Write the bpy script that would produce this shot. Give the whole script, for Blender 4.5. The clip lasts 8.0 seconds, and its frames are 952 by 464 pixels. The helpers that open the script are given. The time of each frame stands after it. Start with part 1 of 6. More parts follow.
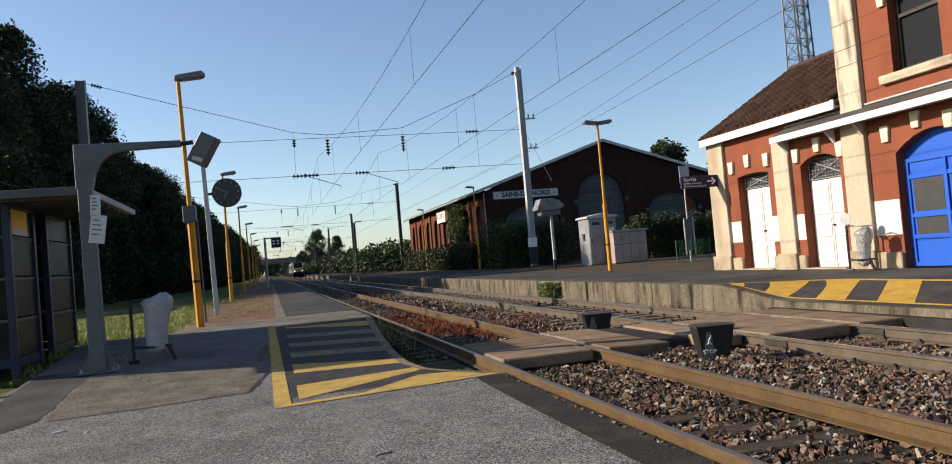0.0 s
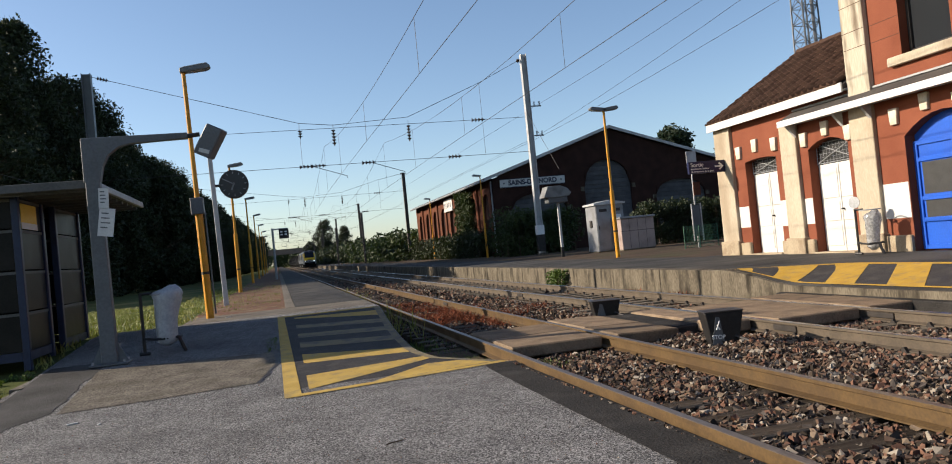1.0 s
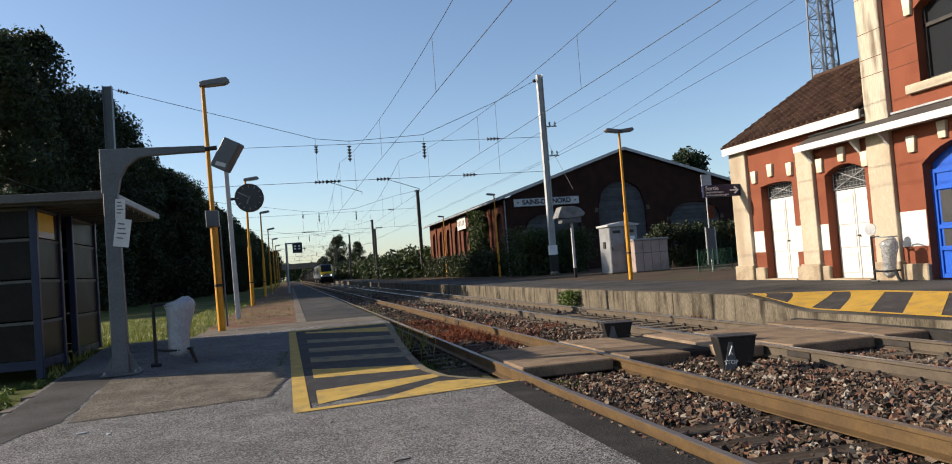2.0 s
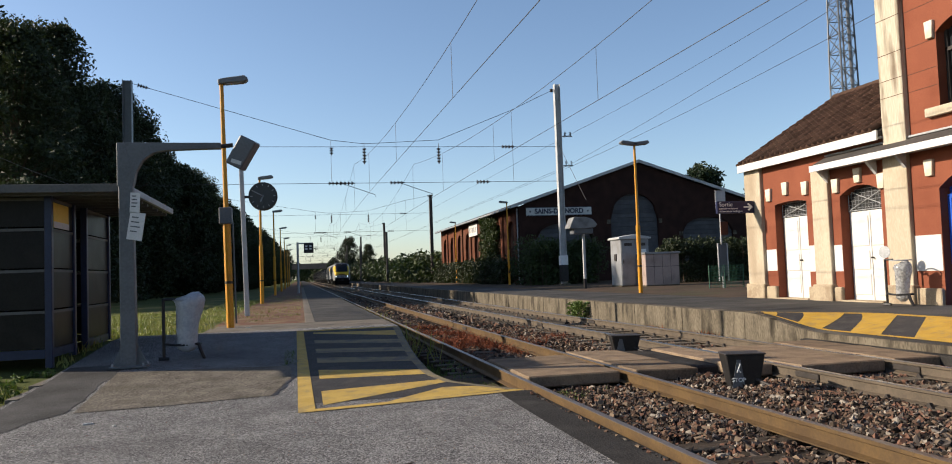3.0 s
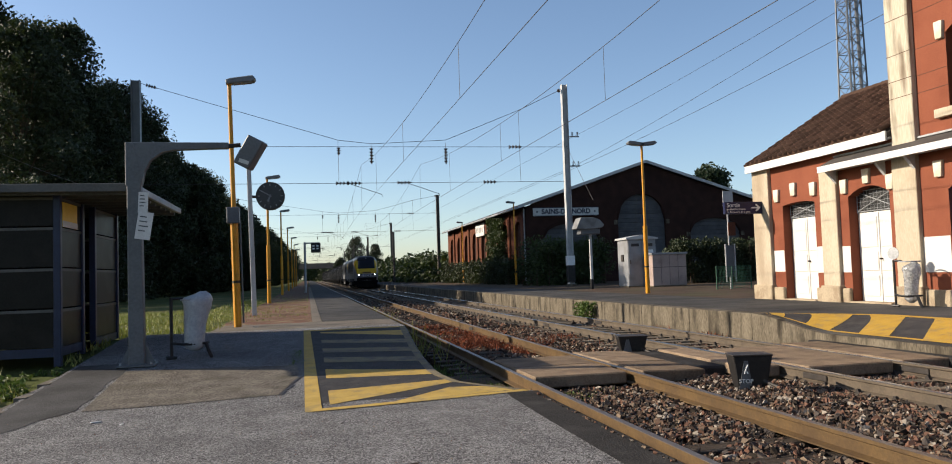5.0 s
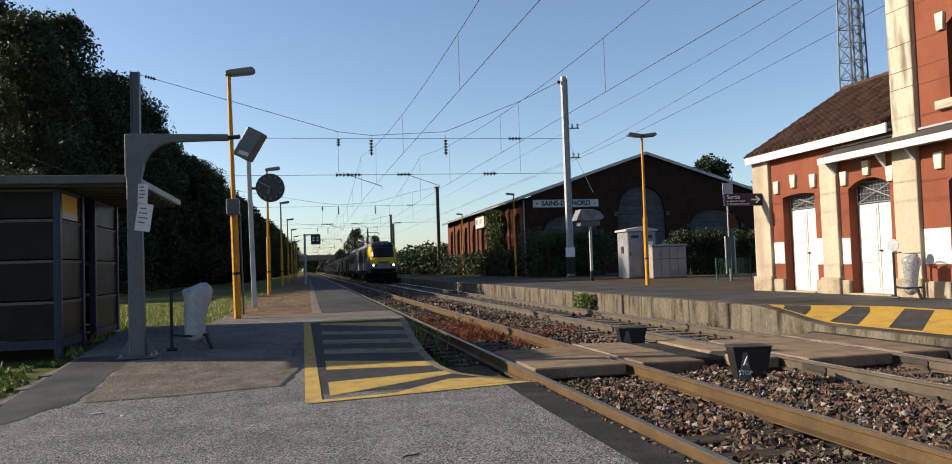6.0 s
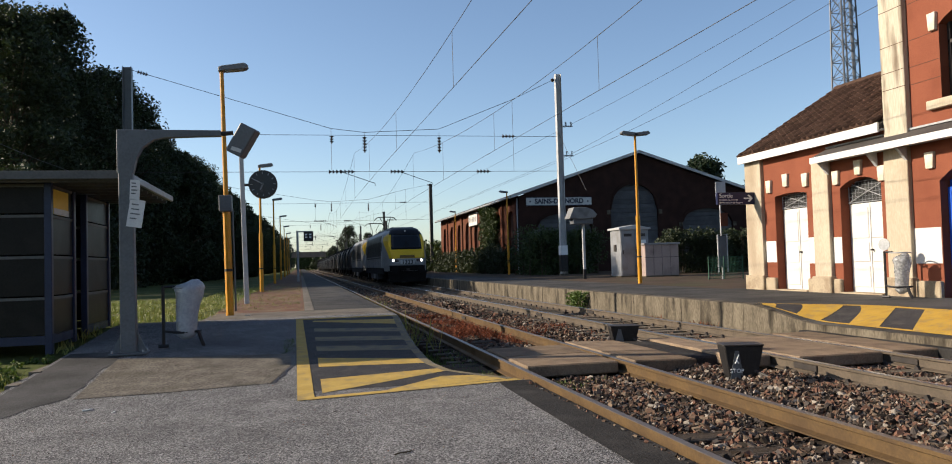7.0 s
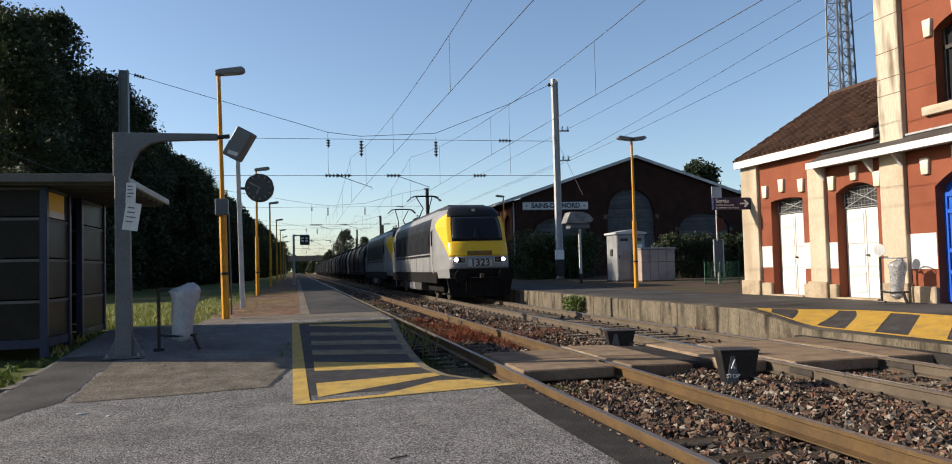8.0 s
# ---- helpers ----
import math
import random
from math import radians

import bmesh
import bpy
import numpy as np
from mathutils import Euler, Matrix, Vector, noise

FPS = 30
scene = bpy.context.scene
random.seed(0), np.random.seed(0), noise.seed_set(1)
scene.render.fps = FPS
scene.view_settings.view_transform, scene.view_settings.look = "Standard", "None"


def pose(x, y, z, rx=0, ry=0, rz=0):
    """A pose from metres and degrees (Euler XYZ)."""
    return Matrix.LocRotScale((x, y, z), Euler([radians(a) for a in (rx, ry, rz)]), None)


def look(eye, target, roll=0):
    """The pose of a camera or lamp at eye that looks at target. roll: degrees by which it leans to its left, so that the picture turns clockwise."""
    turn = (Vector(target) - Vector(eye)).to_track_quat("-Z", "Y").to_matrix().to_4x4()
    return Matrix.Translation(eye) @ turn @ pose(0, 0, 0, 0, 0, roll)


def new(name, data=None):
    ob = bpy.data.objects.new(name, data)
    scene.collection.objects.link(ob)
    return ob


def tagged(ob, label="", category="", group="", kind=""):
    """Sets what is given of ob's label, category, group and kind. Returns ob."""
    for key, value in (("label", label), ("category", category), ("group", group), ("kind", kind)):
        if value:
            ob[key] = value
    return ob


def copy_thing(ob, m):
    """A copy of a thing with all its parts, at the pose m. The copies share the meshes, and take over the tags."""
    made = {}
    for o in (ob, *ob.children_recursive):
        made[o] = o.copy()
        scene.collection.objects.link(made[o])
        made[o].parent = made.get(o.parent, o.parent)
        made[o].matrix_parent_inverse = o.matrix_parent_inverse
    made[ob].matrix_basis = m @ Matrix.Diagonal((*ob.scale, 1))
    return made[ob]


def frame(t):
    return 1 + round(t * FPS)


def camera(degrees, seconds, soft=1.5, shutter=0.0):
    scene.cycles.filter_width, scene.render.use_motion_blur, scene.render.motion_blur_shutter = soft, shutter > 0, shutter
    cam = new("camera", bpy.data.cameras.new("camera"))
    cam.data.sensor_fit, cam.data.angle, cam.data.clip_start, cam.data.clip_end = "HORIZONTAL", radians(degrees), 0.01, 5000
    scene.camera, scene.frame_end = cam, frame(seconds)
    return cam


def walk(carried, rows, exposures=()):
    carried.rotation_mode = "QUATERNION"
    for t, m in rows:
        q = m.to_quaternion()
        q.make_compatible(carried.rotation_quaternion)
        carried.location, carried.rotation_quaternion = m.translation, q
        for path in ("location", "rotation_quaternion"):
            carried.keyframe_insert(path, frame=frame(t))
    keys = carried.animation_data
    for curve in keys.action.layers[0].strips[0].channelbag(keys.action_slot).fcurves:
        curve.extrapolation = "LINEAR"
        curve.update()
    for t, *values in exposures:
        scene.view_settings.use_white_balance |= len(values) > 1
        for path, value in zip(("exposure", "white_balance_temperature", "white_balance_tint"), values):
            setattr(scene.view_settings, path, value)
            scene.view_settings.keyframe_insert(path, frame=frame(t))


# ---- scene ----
# The world: y runs along the tracks, x across them, z = 0 is the top of the rails.
EYE = 1.395
cam = camera(62.0, 8.0, soft=1.0)
walk(cam, [
    (0.0, pose(0, 0, EYE, 91.78, 4.91, -14.65)),
    (0.5, pose(0, 0, EYE, 91.10, 5.58, -14.50)),
    (1.0, pose(0, 0, EYE, 90.99, 5.62, -14.11)),
    (1.5, pose(0, 0, EYE, 91.73, 5.29, -13.68)),
    (3.0, pose(0, 0, EYE, 92.95, 2.06, -12.48)),
    (3.5, pose(0, 0, EYE, 93.02, 1.87, -12.07)),
    (4.0, pose(0, 0, EYE, 93.13, 1.86, -11.73)),
    (4.5, pose(0, 0, EYE, 93.13, 1.85, -11.94)),
    (6.0, pose(0, 0, EYE, 92.38, 1.89, -12.00)),
    (6.5, pose(0, 0, EYE, 92.21, 1.80, -12.07)),
    (7.0, pose(0, 0, EYE, 92.19, 1.66, -12.51)),
    (7.5, pose(0, 0, EYE, 92.21, 1.65, -12.60)),
    (8.0, pose(0, 0, EYE, 92.49, 1.50, -12.77)),
], exposures=[(0.0, 1.13, 6350, 10), (8.0, 1.13, 6350, 10)])

# ---- light: a clear sky and a low afternoon sun from ahead on the left
SUN = Vector((-1.0, 0.32, 0.485)).normalized()
world = bpy.data.worlds.new("sky")
scene.world = world
world.use_nodes = True
wn = world.node_tree.nodes
sky = wn.new("ShaderNodeTexSky")
sky.sky_type = "NISHITA"
sky.sun_disc = False
sky.sun_elevation = math.asin(SUN.z)
sky.sun_rotation = math.atan2(SUN.x, SUN.y)
sky.air_density, sky.dust_density, sky.ozone_density = 0.88, 0.7, 1.6
world.node_tree.links.new(sky.outputs[0], wn["Background"].inputs[0])
wn["Background"].inputs[1].default_value = 0.075
sun_data = bpy.data.lights.new("sun", "SUN")
sun_data.energy, sun_data.angle, sun_data.color = 3.9, radians(0.5), (1.0, 0.86, 0.68)
sun = new("sun", sun_data)
sun.matrix_world = look(SUN * 60, (0, 0, 0))


# ---- materials
def mat(name, c1, c2=None, rough=0.7, scale=3.0, fine=60.0, metal=0.0, bump=0.15, stain=None, stain_scale=0.7, stain_amt=0.5,
        random_amt=0.0, island=False, spec=None, stretch=None, grain=0.5):
    """Two scales of variation between c1 and c2, optional stains, optional tint by piece."""
    m = bpy.data.materials.new(name)
    m.use_nodes = True
    n, l = m.node_tree.nodes, m.node_tree.links
    b = n["Principled BSDF"]
    b.inputs["Metallic"].default_value = metal
    b.inputs["Specular IOR Level"].default_value = spec if spec is not None else (0.08 if rough >= 0.75 else 0.35)
    tc = n.new("ShaderNodeTexCoord")
    co = tc.outputs["Object"]
    if stretch:
        mp = n.new("ShaderNodeMapping")
        mp.inputs["Scale"].default_value = stretch
        l.new(co, mp.inputs["Vector"])
        co = mp.outputs["Vector"]
    c2 = c2 or tuple(min(1, v * 0.78) for v in c1)

    def noise_of(s, detail=4):
        t = n.new("ShaderNodeTexNoise")
        t.inputs["Scale"].default_value = s
        t.inputs["Detail"].default_value = detail
        l.new(co, t.inputs["Vector"])
        return t

    big, small = noise_of(scale), noise_of(fine, 3)
    add = n.new("ShaderNodeMath")
    add.operation = "MULTIPLY_ADD"
    l.new(small.outputs["Fac"], add.inputs[0])
    add.inputs[1].default_value = grain
    half = n.new("ShaderNodeMath")
    half.operation = "MULTIPLY"
    l.new(big.outputs["Fac"], half.inputs[0])
    half.inputs[1].default_value = 1 - grain
    l.new(half.outputs[0], add.inputs[2])
    ramp = n.new("ShaderNodeMapRange")
    ramp.inputs[1].default_value, ramp.inputs[2].default_value = 0.40, 0.60
    l.new(add.outputs[0], ramp.inputs[0])
    mix = n.new("ShaderNodeMix")
    mix.data_type = "RGBA"
    l.new(ramp.outputs[0], mix.inputs[0])
    mix.inputs[6].default_value, mix.inputs[7].default_value = (*c1, 1), (*c2, 1)
    col = mix.outputs[2]
    if stain:
        st = noise_of(stain_scale, 6)
        sr = n.new("ShaderNodeMapRange")
        sr.inputs[1].default_value, sr.inputs[2].default_value = 0.5, 0.68
        sr.inputs[4].default_value = stain_amt
        l.new(st.outputs["Fac"], sr.inputs[0])
        sm = n.new("ShaderNodeMix")
        sm.data_type = "RGBA"
        l.new(sr.outputs[0], sm.inputs[0])
        l.new(col, sm.inputs[6])
        sm.inputs[7].default_value = (*stain, 1)
        col = sm.outputs[2]
    if random_amt:
        if island:
            rnd = n.new("ShaderNodeNewGeometry").outputs["Random Per Island"]
        else:
            rnd = n.new("ShaderNodeObjectInfo").outputs["Random"]
        hr = n.new("ShaderNodeMapRange")
        hr.inputs[3].default_value, hr.inputs[4].default_value = 1 - random_amt, 1 + random_amt
        l.new(rnd, hr.inputs[0])
        hs = n.new("ShaderNodeHueSaturation")
        l.new(col, hs.inputs["Color"])
        l.new(hr.outputs[0], hs.inputs["Value"])
        col = hs.outputs[0]
    l.new(col, b.inputs["Base Color"])
    rr = n.new("ShaderNodeMapRange")
    rr.inputs[3].default_value, rr.inputs[4].default_value = max(0.03, rough - 0.1), min(1, rough + 0.1)
    l.new(big.outputs["Fac"], rr.inputs[0])
    l.new(rr.outputs[0], b.inputs["Roughness"])
    if bump:
        bp = n.new("ShaderNodeBump")
        bp.inputs["Strength"].default_value = bump
        bp.inputs["Distance"].default_value = 0.01
        l.new(small.outputs["Fac"], bp.inputs["Height"])
        l.new(bp.outputs[0], b.inputs["Normal"])
    return m


def glow(name, color, strength):
    m = bpy.data.materials.new(name)
    m.use_nodes = True
    b = m.node_tree.nodes["Principled BSDF"]
    b.inputs["Base Color"].default_value = (*color, 1)
    b.inputs["Emission Color"].default_value = (*color, 1)
    b.inputs["Emission Strength"].default_value = strength
    return m


def glass(name, color, rough=0.05, alpha=1.0, trans=0.0):
    m = bpy.data.materials.new(name)
    m.use_nodes = True
    b = m.node_tree.nodes["Principled BSDF"]
    b.inputs["Base Color"].default_value = (*color, 1)
    b.inputs["Roughness"].default_value = rough
    b.inputs["Transmission Weight"].default_value = trans
    b.inputs["Alpha"].default_value = alpha
    return m


def leaf_mat(name, c1, c2):
    m = mat(name, c1, c2, rough=0.6, scale=0.6, fine=4, bump=0, random_amt=0.35, island=True, spec=0.3)
    n, l = m.node_tree.nodes, m.node_tree.links
    b = n["Principled BSDF"]
    tr = n.new("ShaderNodeBsdfTranslucent")
    tr.inputs[0].default_value = (c1[0] * 1.6, c1[1] * 1.7, c1[2] * 0.9, 1)
    mx = n.new("ShaderNodeMixShader")
    mx.inputs[0].default_value = 0.13
    l.new(b.outputs[0], mx.inputs[1])
    l.new(tr.outputs[0], mx.inputs[2])
    l.new(mx.outputs[0], n["Material Output"].inputs[0])
    return m


M = {}
M["asphalt"] = mat("asphalt", (0.185, 0.18, 0.177), (0.058, 0.057, 0.058), 0.85, 2.2, 70, bump=1.0, stain=(0.0372, 0.0347, 0.0329), stain_scale=0.5, stain_amt=0.4, grain=0.8)
an, alk = M["asphalt"].node_tree.nodes, M["asphalt"].node_tree.links
agg = an.new("ShaderNodeTexVoronoi")
agg.inputs["Scale"].default_value = 95
alk.new(an["Texture Coordinate"].outputs["Object"], agg.inputs["Vector"])
agg_grey = an.new("ShaderNodeRGBToBW")
alk.new(agg.outputs["Color"], agg_grey.inputs[0])
agg_range = an.new("ShaderNodeMapRange")
agg_range.inputs[1].default_value, agg_range.inputs[2].default_value = 0.2, 0.85
agg_range.inputs[3].default_value, agg_range.inputs[4].default_value = 0.36, 2.0
alk.new(agg_grey.outputs[0], agg_range.inputs[0])
agg_mul = an.new("ShaderNodeHueSaturation")
alk.new(an["Principled BSDF"].inputs["Base Color"].links[0].from_socket, agg_mul.inputs["Color"])
alk.new(agg_range.outputs[0], agg_mul.inputs["Value"])
alk.new(agg_mul.outputs[0], an["Principled BSDF"].inputs["Base Color"])
M["asphalt_mid"] = mat("smooth darker asphalt", (0.085, 0.082, 0.08), (0.045, 0.044, 0.043), 0.85, 1.4, 60, bump=0.8, stain=(0.03, 0.029, 0.028), stain_scale=0.9, stain_amt=0.6, grain=0.55)
M["asphalt_dark"] = mat("dark asphalt", (0.0377, 0.0351, 0.0325), (0.0195, 0.0182, 0.0175), 0.85, 3, 50, bump=0.9, grain=0.75, stain=(0.0845, 0.078, 0.0715), stain_scale=1.3, stain_amt=0.4)
M["asphalt_far"] = mat("platform asphalt", (0.062, 0.059, 0.056), (0.034, 0.0325, 0.031), 0.85, 1.1, 90, bump=0.5, stain=(0.10, 0.092, 0.082), stain_scale=0.45, stain_amt=0.6)
M["old_concrete"] = mat("old concrete", (0.18, 0.158, 0.13), (0.062, 0.055, 0.047), 0.9, 3, 40, bump=1.0, grain=0.7, stain=(0.075, 0.07, 0.05), stain_scale=2.0, stain_amt=0.5)
M["concrete"] = mat("concrete", (0.16, 0.136, 0.10), (0.075, 0.063, 0.047), 0.9, 2.4, 40, bump=0.7, stain=(0.026, 0.022, 0.017), stain_scale=3.4, stain_amt=0.95, stretch=(1, 1, 0.3))
M["slab"] = mat("crossing slab", (0.215, 0.158, 0.105), (0.12, 0.088, 0.06), 0.85, 3, 50, bump=0.5, stain=(0.107, 0.082, 0.0655), stain_scale=2.5, stain_amt=0.5, random_amt=0.28)
M["pale_strip"] = mat("pale concrete strip", (0.167, 0.146, 0.121), (0.105, 0.093, 0.0775), 0.9, 2.5, 60, bump=0.4, random_amt=0.12)
M["gravel_red"] = mat("reddish gravel", (0.156, 0.078, 0.054), (0.096, 0.06, 0.042), 0.95, 1.3, 45, bump=0.9, stain=(0.18, 0.15, 0.09), stain_scale=2.2, stain_amt=0.95)
M["dirt"] = mat("trodden dirt", (0.088, 0.0605, 0.0413), (0.0495, 0.0358, 0.0264), 0.95, 0.8, 30, bump=0.6, stain=(0.066, 0.066, 0.033), stain_scale=0.5, stain_amt=0.7)
M["grass_ground"] = mat("meadow", (0.0829, 0.0927, 0.0273), (0.0488, 0.0634, 0.0175), 0.95, 0.5, 18, bump=0.8, stain=(0.195, 0.166, 0.0683), stain_scale=0.25, stain_amt=0.7)
M["ballast_bed"] = mat("ballast bed", (0.054, 0.0408, 0.03), (0.018, 0.0144, 0.0114), 0.95, 4, 26, bump=1.0, stain=(0.114, 0.06, 0.036), stain_scale=0.5, stain_amt=0.5)
M["stone"] = mat("ballast stone", (0.12, 0.086, 0.064), (0.07, 0.052, 0.04), 0.9, 14, 60, bump=0.3)
sn, slk = M["stone"].node_tree.nodes, M["stone"].node_tree.links
srnd = sn.new("ShaderNodeNewGeometry")
sramp = sn.new("ShaderNodeValToRGB")
sramp.color_ramp.interpolation = "CONSTANT"
for k, (at, c) in enumerate(((0.0, (0.020, 0.017, 0.014)), (0.18, (0.108, 0.070, 0.050)), (0.38, (0.066, 0.057, 0.052)), (0.54, (0.145, 0.077, 0.053)), (0.70, (0.182, 0.136, 0.097)), (0.83, (0.040, 0.031, 0.025)), (0.92, (0.286, 0.248, 0.204)))):
    el = sramp.color_ramp.elements[k] if k < 2 else sramp.color_ramp.elements.new(at)
    el.position, el.color = at, (*c, 1)
smix = sn.new("ShaderNodeMix")
smix.data_type, smix.blend_type = "RGBA", "MIX"
smix.inputs[0].default_value = 0.88
slk.new(srnd.outputs["Random Per Island"], sramp.inputs[0])
old = sn["Principled BSDF"].inputs["Base Color"].links[0].from_socket
slk.new(old, smix.inputs[6])
slk.new(sramp.outputs[0], smix.inputs[7])
slk.new(smix.outputs[2], sn["Principled BSDF"].inputs["Base Color"])
M["weed_red"] = mat("rusty weeds", (0.18, 0.052, 0.026), (0.11, 0.042, 0.022), 0.9, 5, 40, bump=0, random_amt=0.4, island=True)
M["rail_side"] = mat("rusty rail", (0.107, 0.064, 0.023), (0.0697, 0.041, 0.0164), 0.65, 3, 40, bump=0.2, stain=(0.0373, 0.0203, 0.00959), stain_scale=1.2, stain_amt=0.5, metal=0.15)
M["rail_side_grey"] = mat("dusty rail", (0.102, 0.078, 0.054), (0.066, 0.051, 0.036), 0.7, 3, 40, bump=0.2, metal=0.1)
M["rail_top"] = mat("polished rail head", (0.42, 0.39, 0.36), (0.30, 0.27, 0.24), 0.28, 2, 60, metal=1.0, bump=0.05, stretch=(1, 0.1, 1))
M["rail_top_dull"] = mat("tarnished rail head", (0.20, 0.155, 0.115), (0.12, 0.09, 0.065), 0.42, 2, 60, metal=0.6, bump=0.05, stretch=(1, 0.1, 1))
M["sleeper"] = mat("tarred timber", (0.0595, 0.0455, 0.0336), (0.0245, 0.0196, 0.0154), 0.75, 3, 35, bump=0.8, stretch=(0.6, 5, 5), stain=(0.16, 0.14, 0.115), stain_scale=4, stain_amt=0.5, random_amt=0.3)
M["sleeper_conc"] = mat("concrete sleeper", (0.18, 0.15, 0.114), (0.108, 0.09, 0.066), 0.9, 4, 40, bump=0.4, random_amt=0.2)
M["iron_dark"] = mat("dark iron", (0.035, 0.028, 0.0238), (0.021, 0.0175, 0.0154), 0.6, 8, 50, bump=0.3)
M["black_paint"] = mat("black paint", (0.0154, 0.014, 0.014), (0.0098, 0.0091, 0.0091), 0.5, 5, 40, bump=0.1, stain=(0.049, 0.0385, 0.0315), stain_scale=6, stain_amt=0.4)
M["yellow_line"] = mat("worn yellow paint", (0.43, 0.268, 0.045), (0.35, 0.212, 0.038), 0.75, 4, 90, bump=0.5, stain=(0.2, 0.155, 0.085), stain_scale=6, stain_amt=0.6)
M["yellow_hatch"] = mat("sun-bleached yellow paint", (0.44, 0.305, 0.085), (0.35, 0.24, 0.066), 0.75, 4, 90, bump=0.5, stain=(0.2, 0.165, 0.10), stain_scale=6, stain_amt=0.6)
# Yellow greyed to how it looks in shade, with worn patches.
M["yellow_worn_shaded"] = mat("worn yellow paint in a shaded tone", (0.215, 0.176, 0.0975), (0.13, 0.117, 0.091), 0.8, 4, 90, bump=0.5, stain=(0.104, 0.0975, 0.091), stain_scale=4, stain_amt=0.9)
M["black_line"] = mat("worn black paint", (0.033, 0.0318, 0.033), (0.051, 0.048, 0.0468), 0.75, 3, 90, bump=0.5, stain=(0.072, 0.066, 0.06), stain_scale=4, stain_amt=0.6)
M["yellow_post"] = mat("yellow post paint", (0.576, 0.259, 0.0108), (0.475, 0.209, 0.00864), 0.45, 2, 30, bump=0.05, stain=(0.252, 0.115, 0.0144), stain_scale=3, stain_amt=0.5)
M["galv"] = mat("galvanised steel", (0.338, 0.345, 0.352), (0.247, 0.255, 0.262), 0.5, 3, 25, metal=0.35, bump=0.08)
M["galv_light"] = mat("pale grey paint", (0.446, 0.446, 0.439), (0.36, 0.36, 0.36), 0.5, 2, 25, bump=0.08, stain=(0.238, 0.223, 0.209), stain_scale=2, stain_amt=0.4)
M["grey_paint"] = mat("grey paint", (0.115, 0.12, 0.128), (0.085, 0.09, 0.096), 0.45, 2, 30, bump=0.06, stain=(0.111, 0.111, 0.111), stain_scale=3, stain_amt=0.35)
M["lamp_head"] = mat("lamp housing", (0.182, 0.189, 0.196), (0.14, 0.147, 0.154), 0.5, 4, 30, bump=0.05)
M["pole_dark"] = mat("weathered pole", (0.13, 0.115, 0.10), (0.08, 0.07, 0.062), 0.85, 3, 20, bump=0.4, stretch=(4, 4, 0.5))
M["navy"] = mat("navy paint", (0.016, 0.024, 0.06), (0.012, 0.0176, 0.044), 0.4, 4, 30, bump=0.05)
M["brown_panel"] = mat("brown shelter panel", (0.0165, 0.0148, 0.0132), (0.011, 0.0098, 0.009), 0.4, 2, 40, bump=0.05, stain=(0.0455, 0.039, 0.0325), stain_scale=2, stain_amt=0.35, spec=0.12)
M["roof_sheet"] = mat("shelter roof sheet", (0.104, 0.0975, 0.091), (0.0715, 0.0683, 0.065), 0.6, 2, 30, bump=0.1)
M["paper"] = mat("white paper", (0.612, 0.612, 0.595), (0.527, 0.527, 0.51), 0.7, 3, 30, bump=0.0)
M["paper_yellow"] = mat("yellow poster", (0.70, 0.45, 0.04), (0.62, 0.40, 0.04), 0.5, 3, 30, bump=0)
M["bag"] = mat("translucent bin liner", (0.385, 0.399, 0.42), (0.294, 0.308, 0.329), 0.35, 6, 25, bump=0.5)
M["bag_clear"] = mat("clear dusty bin liner", (0.42, 0.425, 0.43), (0.20, 0.205, 0.21), 0.2, 9, 25, bump=0.8)
M["bag_clear"].node_tree.nodes["Principled BSDF"].inputs["Alpha"].default_value = 0.72
M["clock_face"] = mat("dark clock face", (0.02, 0.022, 0.028), (0.015, 0.017, 0.02), 0.25, 3, 20, bump=0)
M["white_mark"] = mat("white paint mark", (0.75, 0.75, 0.73), (0.66, 0.66, 0.64), 0.6, 4, 40, bump=0.05)
M["white_wall"] = mat("white paint", (0.573, 0.557, 0.526), (0.511, 0.495, 0.464), 0.6, 1.5, 30, bump=0.08, stain=(0.464, 0.426, 0.372), stain_scale=2, stain_amt=0.3)
M["red_wall"] = mat("brick-red render", (0.205, 0.068, 0.038), (0.17, 0.056, 0.032), 0.8, 1.2, 40, bump=0.2, stain=(0.131, 0.0394, 0.0216), stain_scale=0.9, stain_amt=0.5)
M["cream"] = mat("cream render", (0.43, 0.375, 0.285), (0.36, 0.305, 0.225), 0.8, 1.2, 30, bump=0.2, stain=(0.218, 0.156, 0.101), stain_scale=1.1, stain_amt=0.55, stretch=(1, 1, 0.35))
M["cream_stained"] = mat("rain-streaked cream render", (0.47, 0.43, 0.35), (0.38, 0.34, 0.26), 0.8, 1.2, 30, bump=0.2, stain=(0.11, 0.075, 0.05), stain_scale=4.5, stain_amt=0.8, stretch=(1, 1, 0.16))
M["stone_base"] = mat("stone plinth", (0.364, 0.301, 0.21), (0.266, 0.21, 0.147), 0.85, 3, 30, bump=0.4, stain=(0.196, 0.14, 0.091), stain_scale=3, stain_amt=0.5)
M["groove"] = mat("thin dark wall line", (0.10, 0.05, 0.035), (0.07, 0.04, 0.03), 0.9, 3, 30, bump=0.1)
M["keystone"] = mat("white painted stone", (0.60, 0.56, 0.47), (0.50, 0.46, 0.37), 0.8, 3, 30, bump=0.2, stain=(0.34, 0.27, 0.18), stain_scale=3, stain_amt=0.4)
M["blue_paint"] = mat("bright blue paint", (0.016, 0.088, 0.464), (0.0128, 0.072, 0.384), 0.4, 2, 30, bump=0.05)
